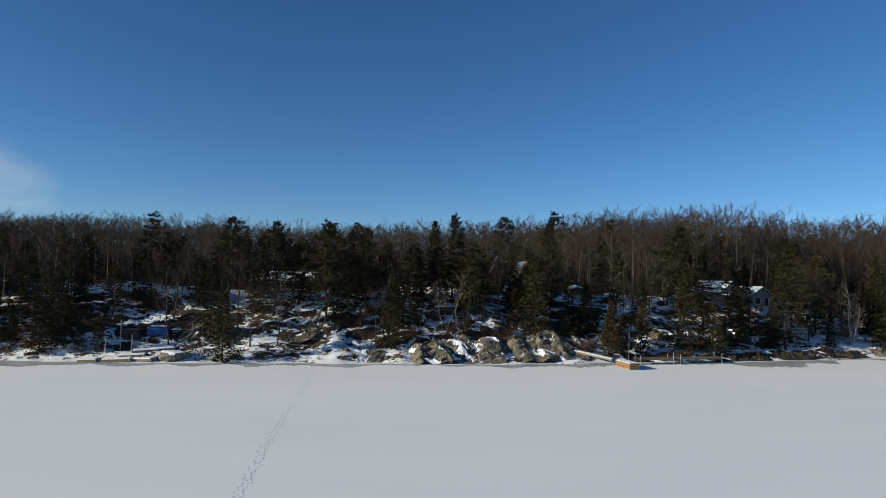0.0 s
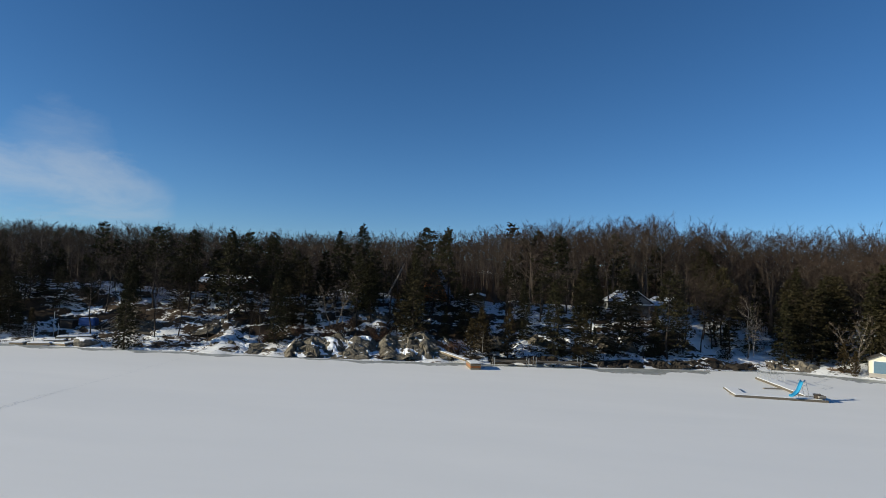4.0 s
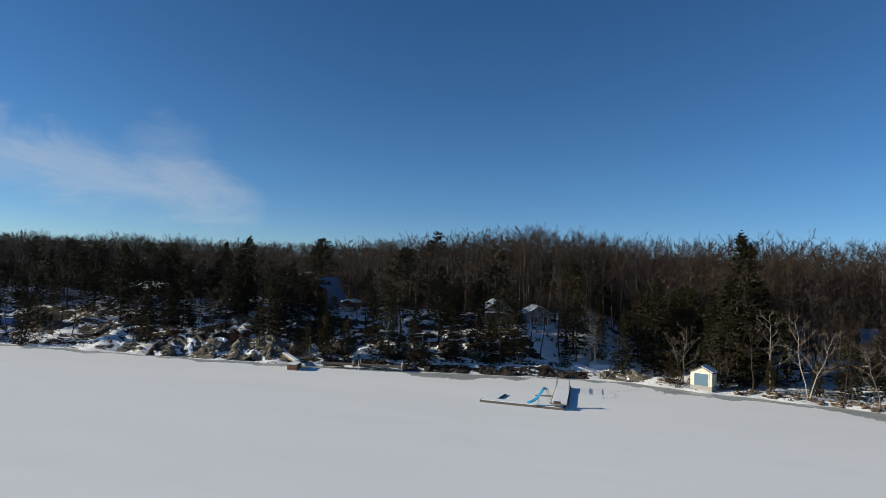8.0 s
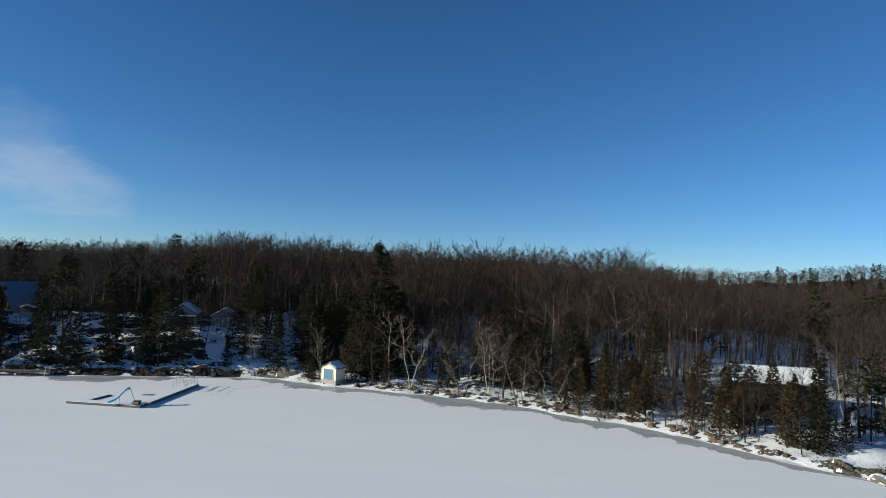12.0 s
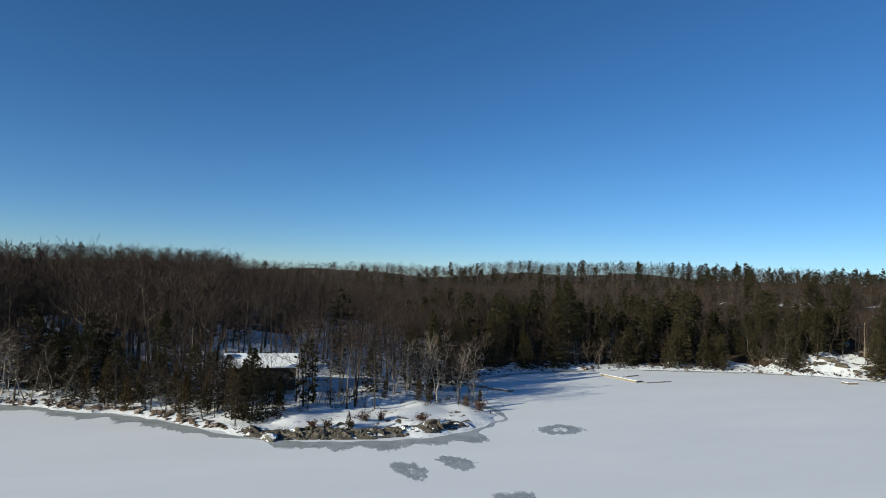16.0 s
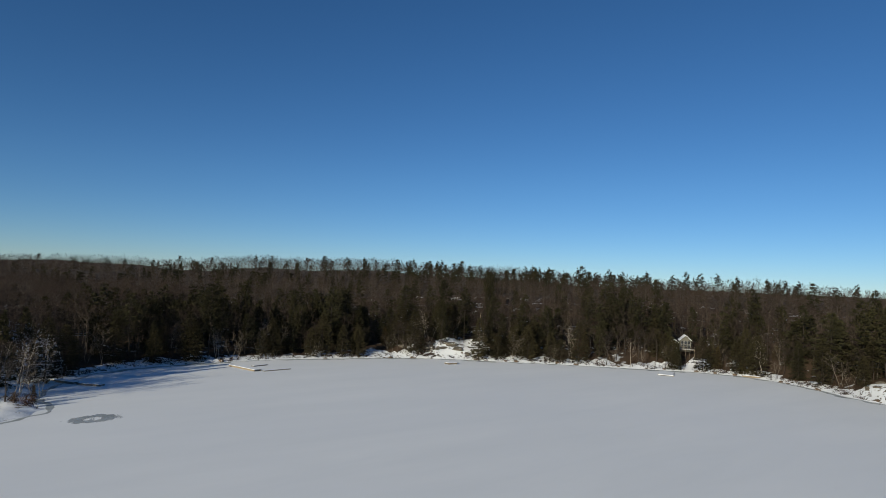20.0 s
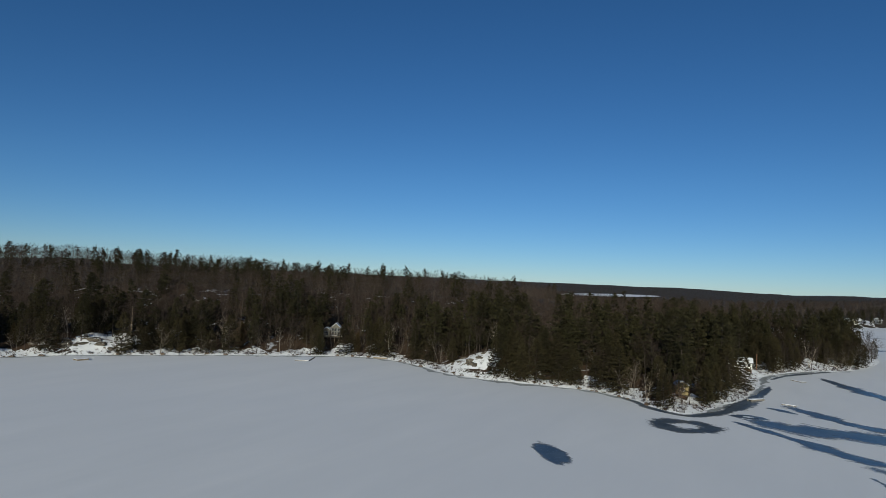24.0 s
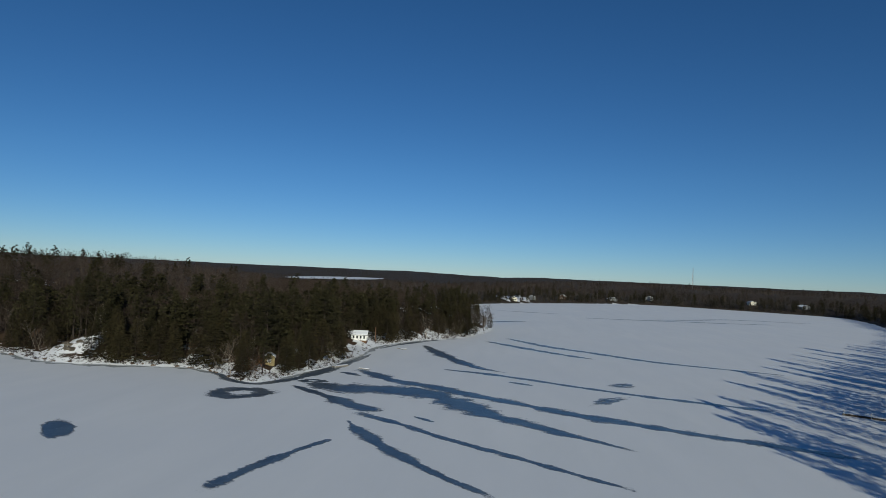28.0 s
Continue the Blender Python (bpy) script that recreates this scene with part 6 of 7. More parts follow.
def deck(parent, x0, y0, x1, y1, z, drop, mat=None, rail=True, front="s", snow=True, high=0.95):
    """A plank deck on posts with a railing, under a house."""
    mat = mat or WOOD
    n = max(3, int((x1 - x0) / 0.5))
    dk = part("deck", boxes((x0, y0, z - 0.22, x1, y1, z - 0.05)), mat, parent)
    for k in range(n):
        part("plank", boxes((x0 + (x1 - x0) * k / n + 0.01, y0 - 0.03, z - 0.046, x0 + (x1 - x0) * (k + 1) / n - 0.01, y1, z)), mat, dk)
    if snow:
        part("snow_cover", boxes((x0 + 0.05, y0 + 0.05, z + 0.004, x1 - 0.05, y1 - 0.05, z + 0.1), bevel=0.03), SNOW, dk, "snow lying on the deck")
    for x in np.linspace(x0 + 0.1, x1 - 0.1, 4):
        part("post", boxes((x - 0.07, y0 + 0.02, z - drop, x + 0.07, y0 + 0.16, z - 0.22)), mat, dk)
    if rail:
        part("railing", boxes((x0, y0, z + high - 0.06, x1, y0 + 0.08, z + high), (x0, y0, z + 0.12, x1, y0 + 0.06, z + 0.18), *[(x, y0 + 0.01, z + 0.004, x + 0.05, y0 + 0.06, z + high - 0.06) for x in np.arange(x0, x1, 0.45)],
                              (x0, y0 + 0.08, z + high - 0.06, x0 + 0.08, y1, z + high), (x1 - 0.08, y0 + 0.08, z + high - 0.06, x1, y1, z + high)), mat, dk)
    return dk


# the cream boathouse with its blue door
bh = house("boathouse", pose(85.4, 90.5, 0.85, 0, 0, -24), 3.0, 2.4, 1.95, 0.75, WHITE_WALL, SHINGLE, "small cream boathouse with a blue-grey door", "boathouse", 0.22, 0.1, roof_snow=(1,))
door = part("door", boxes((-0.95, -0.05, 0.03, 0.95, 0.02, 1.75)), BLUE_DOOR, bh, "blue-grey lift door")
for k in range(4):
    part("panel", boxes((-0.9, -0.075, 0.07 + k * 0.42, 0.9, -0.05, 0.45 + k * 0.42)), BLUE_DOOR, door)
part("trim", boxes((-1.07, -0.07, 0.0, -0.955, 0.0, 1.86), (0.955, -0.07, 0.0, 1.07, 0.0, 1.86), (-0.95, -0.07, 1.755, 0.95, 0.0, 1.86)), WHITE_PAINT, bh, "white door trim")
part("foundation", boxes((-1.5, 0.0, -0.9, 1.5, 2.4, -0.004)), CONCRETE, bh, "concrete footing")
part("siding_line", boxes(*[(-1.51, -0.012, z, -1.1, 0.0, z + 0.02) for z in np.arange(0.15, 2.0, 0.2)], *[(1.1, -0.012, z, 1.51, 0.0, z + 0.02) for z in np.arange(0.15, 2.0, 0.2)]), WHITE_WALL, bh)

# the tall A-frame with a blue metal roof, and its shed
za = 6.2
af = house("a_frame_house", pose(17.6, 102.0, za, 0, 0, 0), 7.4, 9.0, 0.15, 7.2, DARK_WALL, METAL_ROOF, "tall dark A-frame house with a blue metal roof and orange trim", "house", 0.35, 0.0)
window(af, -0.9, 0, 2.6, 1.5, 1.7, "s", ORANGE_WOOD)
window(af, 0.9, 0, 2.6, 1.5, 1.7, "s", ORANGE_WOOD)
part("trim", merged(boxes((-2.4, -0.12, 2.25, 2.4, 0.0, 2.42), (-1.5, -0.12, 4.45, 1.5, 0.0, 4.6)), rod((3.6, -0.3, 0.4), (0.05, -0.3, 7.3), 0.1), rod((-3.6, -0.3, 0.4), (-0.05, -0.3, 7.3), 0.1)), ORANGE_WOOD, af, "orange gable trim")
deck(af, -3.2, -3.0, 3.0, -0.05, 2.1, 2.3, ORANGE_WOOD, True)
part("seam", boxes(*[(0, 0, 0, 0.03, 0.04, 7.9, Matrix.Translation((0.12, y, 7.42)) @ pose(0, 0, 0, 0, 180 - 27.2, 0)) for y in np.arange(0.2, 9.0, 0.6)]), METAL_ROOF, af, "standing roof seams")
sh = house("garden_shed", pose(25.4, 97.6, 6.35, 0, 0, 90), 2.4, 3.1, 1.7, 0.35, DARK_WALL, SHINGLE, "small dark shed with a pale base and snow on its roof", "shed", 0.25, 0.22)
sh.matrix_basis = pose(25.6, 99.2, ground_at(25.5, 98) - 0.05, 0, 0, 0)
part("skirt", boxes((-1.24, -0.03, 0.0, 1.24, -0.004, 0.95)), GREY_WALL, sh, "pale grey lower boards")

# the grey house on the slope with the sun porch
hd = house("grey_house", pose(53.2, 103.4, 6.4, 0, 0, 20), 5.2, 7.0, 2.9, 1.6, GREY_WALL, SHINGLE, "pale grey gabled house with a screened porch above the slope", "house", 0.4, 0.14, stilts=1.6)
window(hd, 0, 0, 0.7, 4.4, 1.5, "s", DARK_WALL, 4)
part("porch_roof", boxes((-2.7, -1.4, 2.3, 2.7, 0.0, 2.42)), SHINGLE, hd)
part("snow_cover", boxes((-2.65, -1.35, 2.425, 2.65, -0.02, 2.58), bevel=0.04), SNOW, hd, "snow lying on the porch roof")
deck(hd, -2.7, -1.5, 2.7, -0.05, 0.0, 2.2, GREY_WOOD, True)
hw = house("house_wing", pose(60.1, 106.4, 6.4, 0, 0, 20), 4.6, 6.0, 2.4, 1.3, GREY_WALL, SHINGLE, "pale grey wing of the house with a square window", "house", 0.35, 0.14, stilts=1.6)
window(hw, -0.9, 0, 0.8, 1.4, 1.3, "s", WHITE_PAINT)
window(hw, 1.2, 0, 0.4, 0.9, 1.7, "s", WHITE_PAINT, 0)

# the low brown house on the first slope
wh = house("brown_house", pose(-18.3, 105, 7.3, 0, 0, 90), 6.0, 8.6, 2.2, 1.2, BROWN_WALL, SHINGLE, "low brown house with a snow-covered roof and a long deck", "house", 0.6, 0.16)
for x in (0.6, 2.6, 4.6):
    window(wh, -3.0, x + 1, 0.7, 1.8, 1.2, "w", WHITE_PAINT)
dk = bare("deck", pose(-21.2, 99.0, 7.5), "long snow-covered wooden deck with steps", "deck")
part("boards", boxes((-5.4, 0, -0.2, 5.0, 2.6, 0.0)), GREY_WOOD, dk)
part("snow_cover", boxes((-5.35, 0.05, 0.004, 4.95, 2.55, 0.12), bevel=0.03), SNOW, dk, "snow lying on the deck")
for x in np.linspace(-5.2, 4.8, 6):
    part("post", boxes((x - 0.08, 0.05, -2.2, x + 0.08, 0.21, -0.2)), GREY_WOOD, dk)
for k in range(6):
    part("step", boxes((-5.2, -0.32 * (k + 1), -0.2 * (k + 1) - 0.06, -3.9, -0.32 * k, -0.2 * (k + 1))), GREY_WOOD, dk)
house("small_cottage", pose(-64.6, 98.0, 5.6, 0, 0, 90), 4.2, 5.5, 2.0, 0.8, BROWN_WALL, SHINGLE, "small brown cottage with a snowy roof among trees", "cottage", 0.4, 0.14)
lean = house("lean_to", pose(5.4, 94.2, 4.75, 0, 0, 90), 2.6, 5.0, 1.5, 0.35, DARK_WALL, SHINGLE, "low dark lean-to shelter on the slope", "shed", 0.3, 0.1)

# the black A-frame with a pale roof, its deck and the tall stump
n2 = house("black_a_frame", pose(116.5, 103.0, 3.4, 0, 0, 90), 6.6, 4.6, 0.2, 6.3, DARK_WALL, METAL_ROOF, "black A-frame cottage with a pale blue metal roof", "cottage", 0.3, 0.0)
n2.matrix_basis = pose(110.0, 103.0, 3.3, 0, 0, -90)
window(n2, 0.3, 0, 2.9, 1.1, 1.6, "s", WHITE_PAINT)
window(n2, -1.5, 0, 0.5, 1.2, 1.5, "s", WHITE_PAINT)
part("chimney", boxes((-0.25, 3.0, 5.6, 0.25, 3.5, 7.6)), STEEL, n2, "metal chimney pipe")
nd = bare("deck", pose(107.4, 98.5, 4.5), "brown wooden deck under snow beside the cottage", "deck")
part("boards", boxes((-2.0, 0, -0.2, 2.4, 5.0, 0)), BROWN_WALL, nd)
part("snow_cover", boxes((-1.95, 0.05, 0.004, 2.35, 4.95, 0.1), bevel=0.03), SNOW, nd, "snow lying on the deck")
part("railing", boxes((-2.0, 0, 0.85, 2.4, 0.08, 0.93), *[(x, 0.01, 0.004, x + 0.07, 0.07, 0.85) for x in np.linspace(-2.0, 2.3, 6)]), BROWN_WALL, nd)
for x in np.linspace(-1.9, 2.2, 4):
    part("post", boxes((x - 0.08, 0.05, -2.6, x + 0.08, 0.21, -0.2)), BROWN_WALL, nd)
st = bare("tree_stump", pose(105.8, 97.5, ground_at(105.8, 97.5)), "tall dark sawn trunk with a cap of snow", "stump")
part("trunk", rod((0, 0, -0.3), (0.1, 0, 3.0), 0.34, 9, 0.28), BARK, st)
part("snow_cover", rod((0.1, 0, 3.004), (0.1, 0, 3.2), 0.29, 9, 0.18), SNOW, st, "cap of snow")

# the cabin on the point
cb = house("cabin", pose(149.6, 75.8, 2.2, 0, 0, 0), 4.2, 11.0, 3.9, 1.5, DARK_WALL, SHINGLE, "dark log cabin with thick snow on its roof", "cabin", 0.5, 0.22)
cb.matrix_basis = pose(155.0, 80.4, ground_at(149.5, 80) + 0.1, 0, 0, 90)
for x in (2.0, 5.0, 8.2):
    window(cb, -2.1, x, 1.6, 1.3, 1.2, "w", DARK_WALL)
part("foundation", boxes((-2.0, 0.1, -1.5, 2.0, 10.9, -0.004)), CONCRETE, cb, "stone footing")

# the glazed house above the cove, with its path
he = house("glazed_house", pose(356.4, 53.4, 4.6, 0, 0, -90), 3.2, 5.0, 3.6, 1.4, OLIVE_WALL, SHINGLE, "tall gabled lake house with big windows and a deck", "house", 0.4, 0.14)
he.matrix_basis = pose(356.2, 51.3, 4.7, 0, 0, -55)
for x in (-1.0, 0, 1.0):
    window(he, x, 0, 1.0, 0.8, 1.2, "s", GREY_WALL, 0)
    window(he, x, 0, 2.4, 0.8, 1.1, "s", GREY_WALL, 0)
deck(he, -1.6, -1.6, 2.6, -0.05, 0.85, 3.0, WOOD, True)
hf = house("house_wing", pose(355.2, 54.6, 4.7, 0, 0, -55), 2.2, 4.0, 2.6, 0.8, OLIVE_WALL, SHINGLE, "side wing of the lake house with a snowy roof", "house", 0.35, 0.2)
window(hf, 0, 0, 0.8, 1.4, 1.4, "s", GREY_WALL, 2)

# the white cottage on the cape, the yellow hut on the headland
wc = house("white_cottage", pose(411.5, -77.4, max(1.5, ground_at(411, -75)), 0, 0, 6), 4.6, 7.0, 2.1, 1.1, WHITE_PAINT, SHINGLE, "white cottage with a snowy roof by the ice", "cottage", 0.4, 0.2)
for y in (0.9, 2.2, 3.5, 4.8, 6.1):
    window(wc, -2.3, y, 0.6, 0.8, 1.2, "w", WHITE_PAINT, 0)
window(wc, 0, 0, 0.6, 1.6, 1.2, "s", WHITE_PAINT, 1)
part("foundation", boxes((-2.2, 0.1, -2.5, 2.2, 6.9, -0.004)), BROWN_WALL, wc, "brown boarded footing")
yh = house("yellow_hut", pose(347.2, -65.2, 0, 0, 0, 0), 2.8, 3.2, 2.3, 0.9, YELLOW_WALL, SHINGLE, "small yellow hut with a snowy roof among pines", "hut", 0.3, 0.16)
yh.matrix_basis = pose(346.6, -65.6, ground_at(347.5, -65.5) - 0.1, 0, 0, -70)
window(yh, 0, 0, 0.9, 1.0, 0.9, "s", WHITE_PAINT)

# poles
for x, y, h, r, mat, label in ((309.4, 97.5, 9.5, 0.12, WOOD, "pale wooden utility pole above the far shore"), (421, -78.4, 5.5, 0.22, BROWN_WALL, "brown wooden pole on the cape"), (27.9, 80.6, 4.7, 0.035, GREY_WOOD, "slim weathered flagpole by the dock")):
    g0 = max(ground_at(x, y), 0) if r > 0.1 else 0.0
    p_ = bare("pole", pose(x, y, g0), label, "pole")
    part("shaft", rod((0, 0, -0.4), (0, 0, h), r, 8, r * 0.8), mat, p_)
    part("cap", rod((0, 0, h + 0.002), (0, 0, h + 0.08), r * 0.95, 8, r * 0.3), mat, p_)
sn = bare("dead_trunk", pose(372, -74.5, ground_at(372, -74.5)), "leaning pale dead trunk on the headland", "dead tree")
part("trunk", rod((0, 0, -0.3), (-1.2, 0.6, 7.0), 0.22, 7, 0.1), PALE_BARK, sn)
fb = bare("fallen_birch", pose(9.5, 99, ground_at(9.5, 99)), "white birch trunk leaning against the pines", "dead tree")
part("trunk", rod((0, 0, -0.2), (3.0, 1.0, 6.5), 0.2, 7, 0.12), BIRCH, fb)

# houses far across the lake
rr = random.Random(9)
for x, y, w, d_, col, lab in ((866, -139, 7, 8, WHITE_WALL, "pale house on the far rocky shore"), (897, -160, 8, 8, GREY_WALL, "grey house on the far rocky shore"), (944, -199, 8, 9, BROWN_WALL, "brown house among far pines"),
                              (1000, -271, 10, 9, GREY_WALL, "dark blue-grey house across the lake"), (1026, -322, 9, 9, GREY_WALL, "pale house across the lake"), (987, -440, 9, 7, WHITE_WALL, "long white house across the lake"), (945, -484, 10, 9, GREY_WALL, "grey house across the lake")):
    z = ground_at(x, y)
    h_ = house("far_house", pose(x, y, z - 0.2, 0, 0, -90 + rr.uniform(-20, 20)), w, d_, 3.4, 2.0, col, SHINGLE, lab, "house", 0.5, 0.25)
    for k in (-0.28, 0.0, 0.28):
        window(h_, k * w, 0, 1.0, 1.4, 1.5, "s", WHITE_PAINT)
tw = bare("radio_tower", pose(1500, -520, ground_at(1500, -520)), "thin steel radio tower far beyond the lake", "tower")
for k in range(3):
    a = k * 2.094
    part("leg", rod((1.6 * math.cos(a), 1.6 * math.sin(a), -1), (0.4 * math.cos(a), 0.4 * math.sin(a), 46), 0.22, 5), STEEL, tw)
for z in range(4, 46, 6):
    part("brace", merged(*[rod(((1.6 - z * 0.026) * math.cos(k * 2.094), (1.6 - z * 0.026) * math.sin(k * 2.094), z), ((1.6 - z * 0.026) * math.cos((k + 1) * 2.094), (1.6 - z * 0.026) * math.sin((k + 1) * 2.094), z + 3), 0.1, 4) for k in range(3)]), STEEL, tw)


# ---- docks, raft and shore things ----
def plank_run(ob, length, width, z, mat, name="plank", gap=0.012, along="x", snow=None, thick=0.045, pitch=0.2):
    """Cross planks along a dock frame, each a part, sharing one mesh."""
    n = int(length / pitch)
    me = None
    for k in range(n):
        u = (k + 0.5) * length / n
        if me is None:
            first = part(name, boxes((-length / n / 2 + gap / 2, -width / 2, 0, length / n / 2 - gap / 2, width / 2, thick)), mat, ob)
            me, p_ = first.data, first
        else:
            p_ = new(name, me)
            p_.parent = ob
        p_.location = (u, 0, z)


def dock(name, a, b, width, z, label, posts=True, mat=None, snow=0.08, post_h=0.9, depth=0.35, pitch=0.22):
    """A straight plank dock from a to b (plan places)."""
    mat = mat or WOOD
    a, b = Vector(a), Vector(b)
    length = (b - a).length
    ob = bare(name, pose(a.x, a.y, z, 0, 0, math.degrees(math.atan2(b.y - a.y, b.x - a.x))), label, "dock")
    part("stringer", boxes((0, -width / 2, -depth, length, -width / 2 + 0.1, -0.004)), mat, ob)
    part("stringer", boxes((0, width / 2 - 0.1, -depth, length, width / 2, -0.004)), mat, ob)
    plank_run(ob, length, width, 0, mat, pitch=pitch)
    if snow:
        part("snow_cover", boxes((0.06, -width / 2 + 0.08, 0.05, length - 0.08, width / 2 - 0.06, 0.05 + snow), bevel=0.03), SNOW, ob, "snow lying on the planks")
    if posts:
        for u in np.linspace(0.3, length - 0.3, max(2, int(length / 3.2))):
            for s in (-1, 1):
                part("post", rod((u, s * (width / 2 + 0.06), -z - 0.15), (u, s * (width / 2 + 0.06), post_h), 0.045, 6), STEEL, ob)
    return ob


# the dock below the granite ledge
walkway = dock("dock", (18.6, 86.6), (25.9, 80.6), 1.0, 1.35, "sloping plank gangway from the rocks, under snow", False, pitch=0.25, depth=0.16)
walkway.matrix_basis = pose(18.6, 86.6, 1.7, 0, 6.2, math.degrees(math.atan2(-6.0, 7.3)))
crib = bare("dock_crib", pose(26.6, 79.0, 0, 0, 0, -75), "timber crib at the dock's end with a snowy deck", "dock")
for k in range(3):
    part("timber", boxes((-0.6, -0.72, 0.02 + k * 0.24, 2.6, 0.72, 0.22 + k * 0.24), bevel=0.02), ORANGE_WOOD if k == 1 else WOOD, crib)
for k in range(11):
    part("plank", boxes((-0.6 + k * 0.292, -0.77, 0.745, -0.32 + k * 0.292, 0.77, 0.79)), WOOD, crib)
part("snow_cover", boxes((-0.5, -0.7, 0.795, 2.5, 0.7, 0.87), bevel=0.03), SNOW, crib, "snow lying on the dock")
dock("dock", (29.2, 81.6), (34.6, 82.8), 1.2, 0.72, "low grey dock along the shore with snow on it", True, RAFT_WOOD, 0.0, 0.5, depth=0.13)
dock("dock", (35.0, 82.9), (42.0, 84.6), 1.4, 0.72, "low grey dock with white posts at its end", True, RAFT_WOOD, 0.0, 0.7, depth=0.13)
dock("dock", (66.6, 96.6), (69.4, 97.4), 1.0, 0.8, "short brown landing beside the birches", False, BROWN_WALL, 0.05)

# the old dock sections heaped at the west landing
for k, (x, y, turn, l, w) in enumerate(((-35.6, 75.4, 8, 3.4, 2.4), (-32.9, 75.8, -6, 3.2, 2.2), (-34.4, 76.6, 14, 3.0, 2.2), (-33.4, 77.8, 20, 3.2, 2.0), (-38.6, 74.6, 2, 2.2, 1.6), (-31.8, 78.6, 26, 2.8, 1.9))):
    ob = bare("dock_section", pose(x, y, (0.12, 0.14, 0.46, 0.9, 0.06, 1.0)[k], 2, -2, turn), "loose snow-covered dock section heaped on the shore", "dock section", "heaped dock sections")
    part("frame", boxes((-l / 2, -w / 2, 0, l / 2, -w / 2 + 0.08, 0.18), (-l / 2, w / 2 - 0.08, 0, l / 2, w / 2, 0.18), (-l / 2, -w / 2 + 0.08, 0, -l / 2 + 0.08, w / 2 - 0.08, 0.18), (l / 2 - 0.08, -w / 2 + 0.08, 0, l / 2, w / 2 - 0.08, 0.18)), WOOD, ob)
    for j in range(12):
        part("plank", boxes((-l / 2 + l * j / 12 + 0.01, -w / 2, 0.184, -l / 2 + l * (j + 1) / 12 - 0.01, w / 2, 0.225)), WOOD, ob)
    part("snow_cover", boxes((-l / 2 + 0.1, -w / 2 + 0.05, 0.23, l / 2 - 0.15, w / 2 - 0.1, 0.38), bevel=0.05), SNOW, ob, "snow lying on the planks")
bx = bare("storage_box", pose(-34.0, 82.4, ground_at(-34.0, 82.4), 0, 0, 6), "boat under a bright blue tarp on the bank", "tarpaulin")
part("tarp", boxes((-1.3, -0.7, 0, 1.3, 0.7, 1.2), bevel=0.18), TARP, bx)
part("snow_cover", boxes((-1.0, -0.5, 1.205, 1.0, 0.5, 1.26), bevel=0.02), SNOW, bx, "thin snow")
bx = bare("wooden_box", pose(-37.4, 82.4, ground_at(-37.4, 82.4), 0, 0, 4), "dark wooden storage box on the bank", "box")
part("body", boxes((-1.0, -0.6, 0, 1.0, 0.6, 1.3), bevel=0.03), DARK_WALL, bx)
part("lid", boxes((-1.06, -0.66, 1.304, 1.06, 0.66, 1.38)), GREY_WOOD, bx)
for x, y, h in ((-37.6, 79.6, 4.4), (-37.4, 75.6, 2.4), (-35.2, 77.6, 2.0)):
    p_ = bare("pole", pose(x, y, max(0, ground_at(x, y))), "slim pale pole standing at the landing", "pole")
    part("shaft", rod((0, 0, -0.2), (0, 0, h), 0.05, 6), STEEL, p_)
sx0, sy0, sx1, sy1 = -31.3, 81.5, -28.2, 85.6
sz0 = ground_at(sx0, sy0)
climb, run = max(1.5, ground_at(sx1, sy1) - sz0 + 0.25), math.hypot(sx1 - sx0, sy1 - sy0)
steps = bare("stairway", pose(sx0, sy0, sz0, 0, 0, -math.degrees(math.atan2(sx1 - sx0, sy1 - sy0))), "weathered wooden stairway climbing the snowy slope", "stairs")
for k in range(16):
    part("tread", boxes((-0.6, run * k / 16, climb * k / 16 + 0.1, 0.6, run * k / 16 + 0.3, climb * k / 16 + 0.16)), GREY_WOOD, steps)
for s_x in (-0.65, 0.65):
    part("stringer", rod((s_x, 0, 0), (s_x, run, climb), 0.07, 5), GREY_WOOD, steps)
    part("handrail", merged(rod((s_x, 0, 0.95), (s_x, run, climb + 0.95), 0.04, 5), *[rod((s_x, run * k / 4, climb * k / 4), (s_x, run * k / 4, climb * k / 4 + 1.0), 0.04, 5) for k in range(5)]), GREY_WOOD, steps)


# the L-shaped swimming raft with its slide and ladder, frozen in
def raft_arm(a, b, width, label):
    a, b = Vector(a), Vector(b)
    length = (b - a).length
    ob = bare("swim_raft", pose(a.x, a.y, -0.02, 0, 0, math.degrees(math.atan2(b.y - a.y, b.x - a.x))), label, "raft", "swimming raft sections")
    part("float", boxes((0.05, -width / 2 + 0.1, 0.005, length - 0.05, width / 2 - 0.1, 0.2)), GREY_WOOD, ob)
    part("side_board", boxes((0, -width / 2, 0.02, length, -width / 2 + 0.05, 0.25)), RAFT_WOOD, ob)
    part("side_board", boxes((0, width / 2 - 0.05, 0.02, length, width / 2, 0.25)), RAFT_WOOD, ob)
    plank_run(ob, length, width - 0.12, 0.2, RAFT_WOOD, pitch=0.24)
    part("snow_cover", boxes((0.12, -width / 2 + 0.14, 0.248, length - 0.14, width / 2 - 0.1, 0.33), bevel=0.03), SNOW, ob, "snow lying on the raft")
    return ob


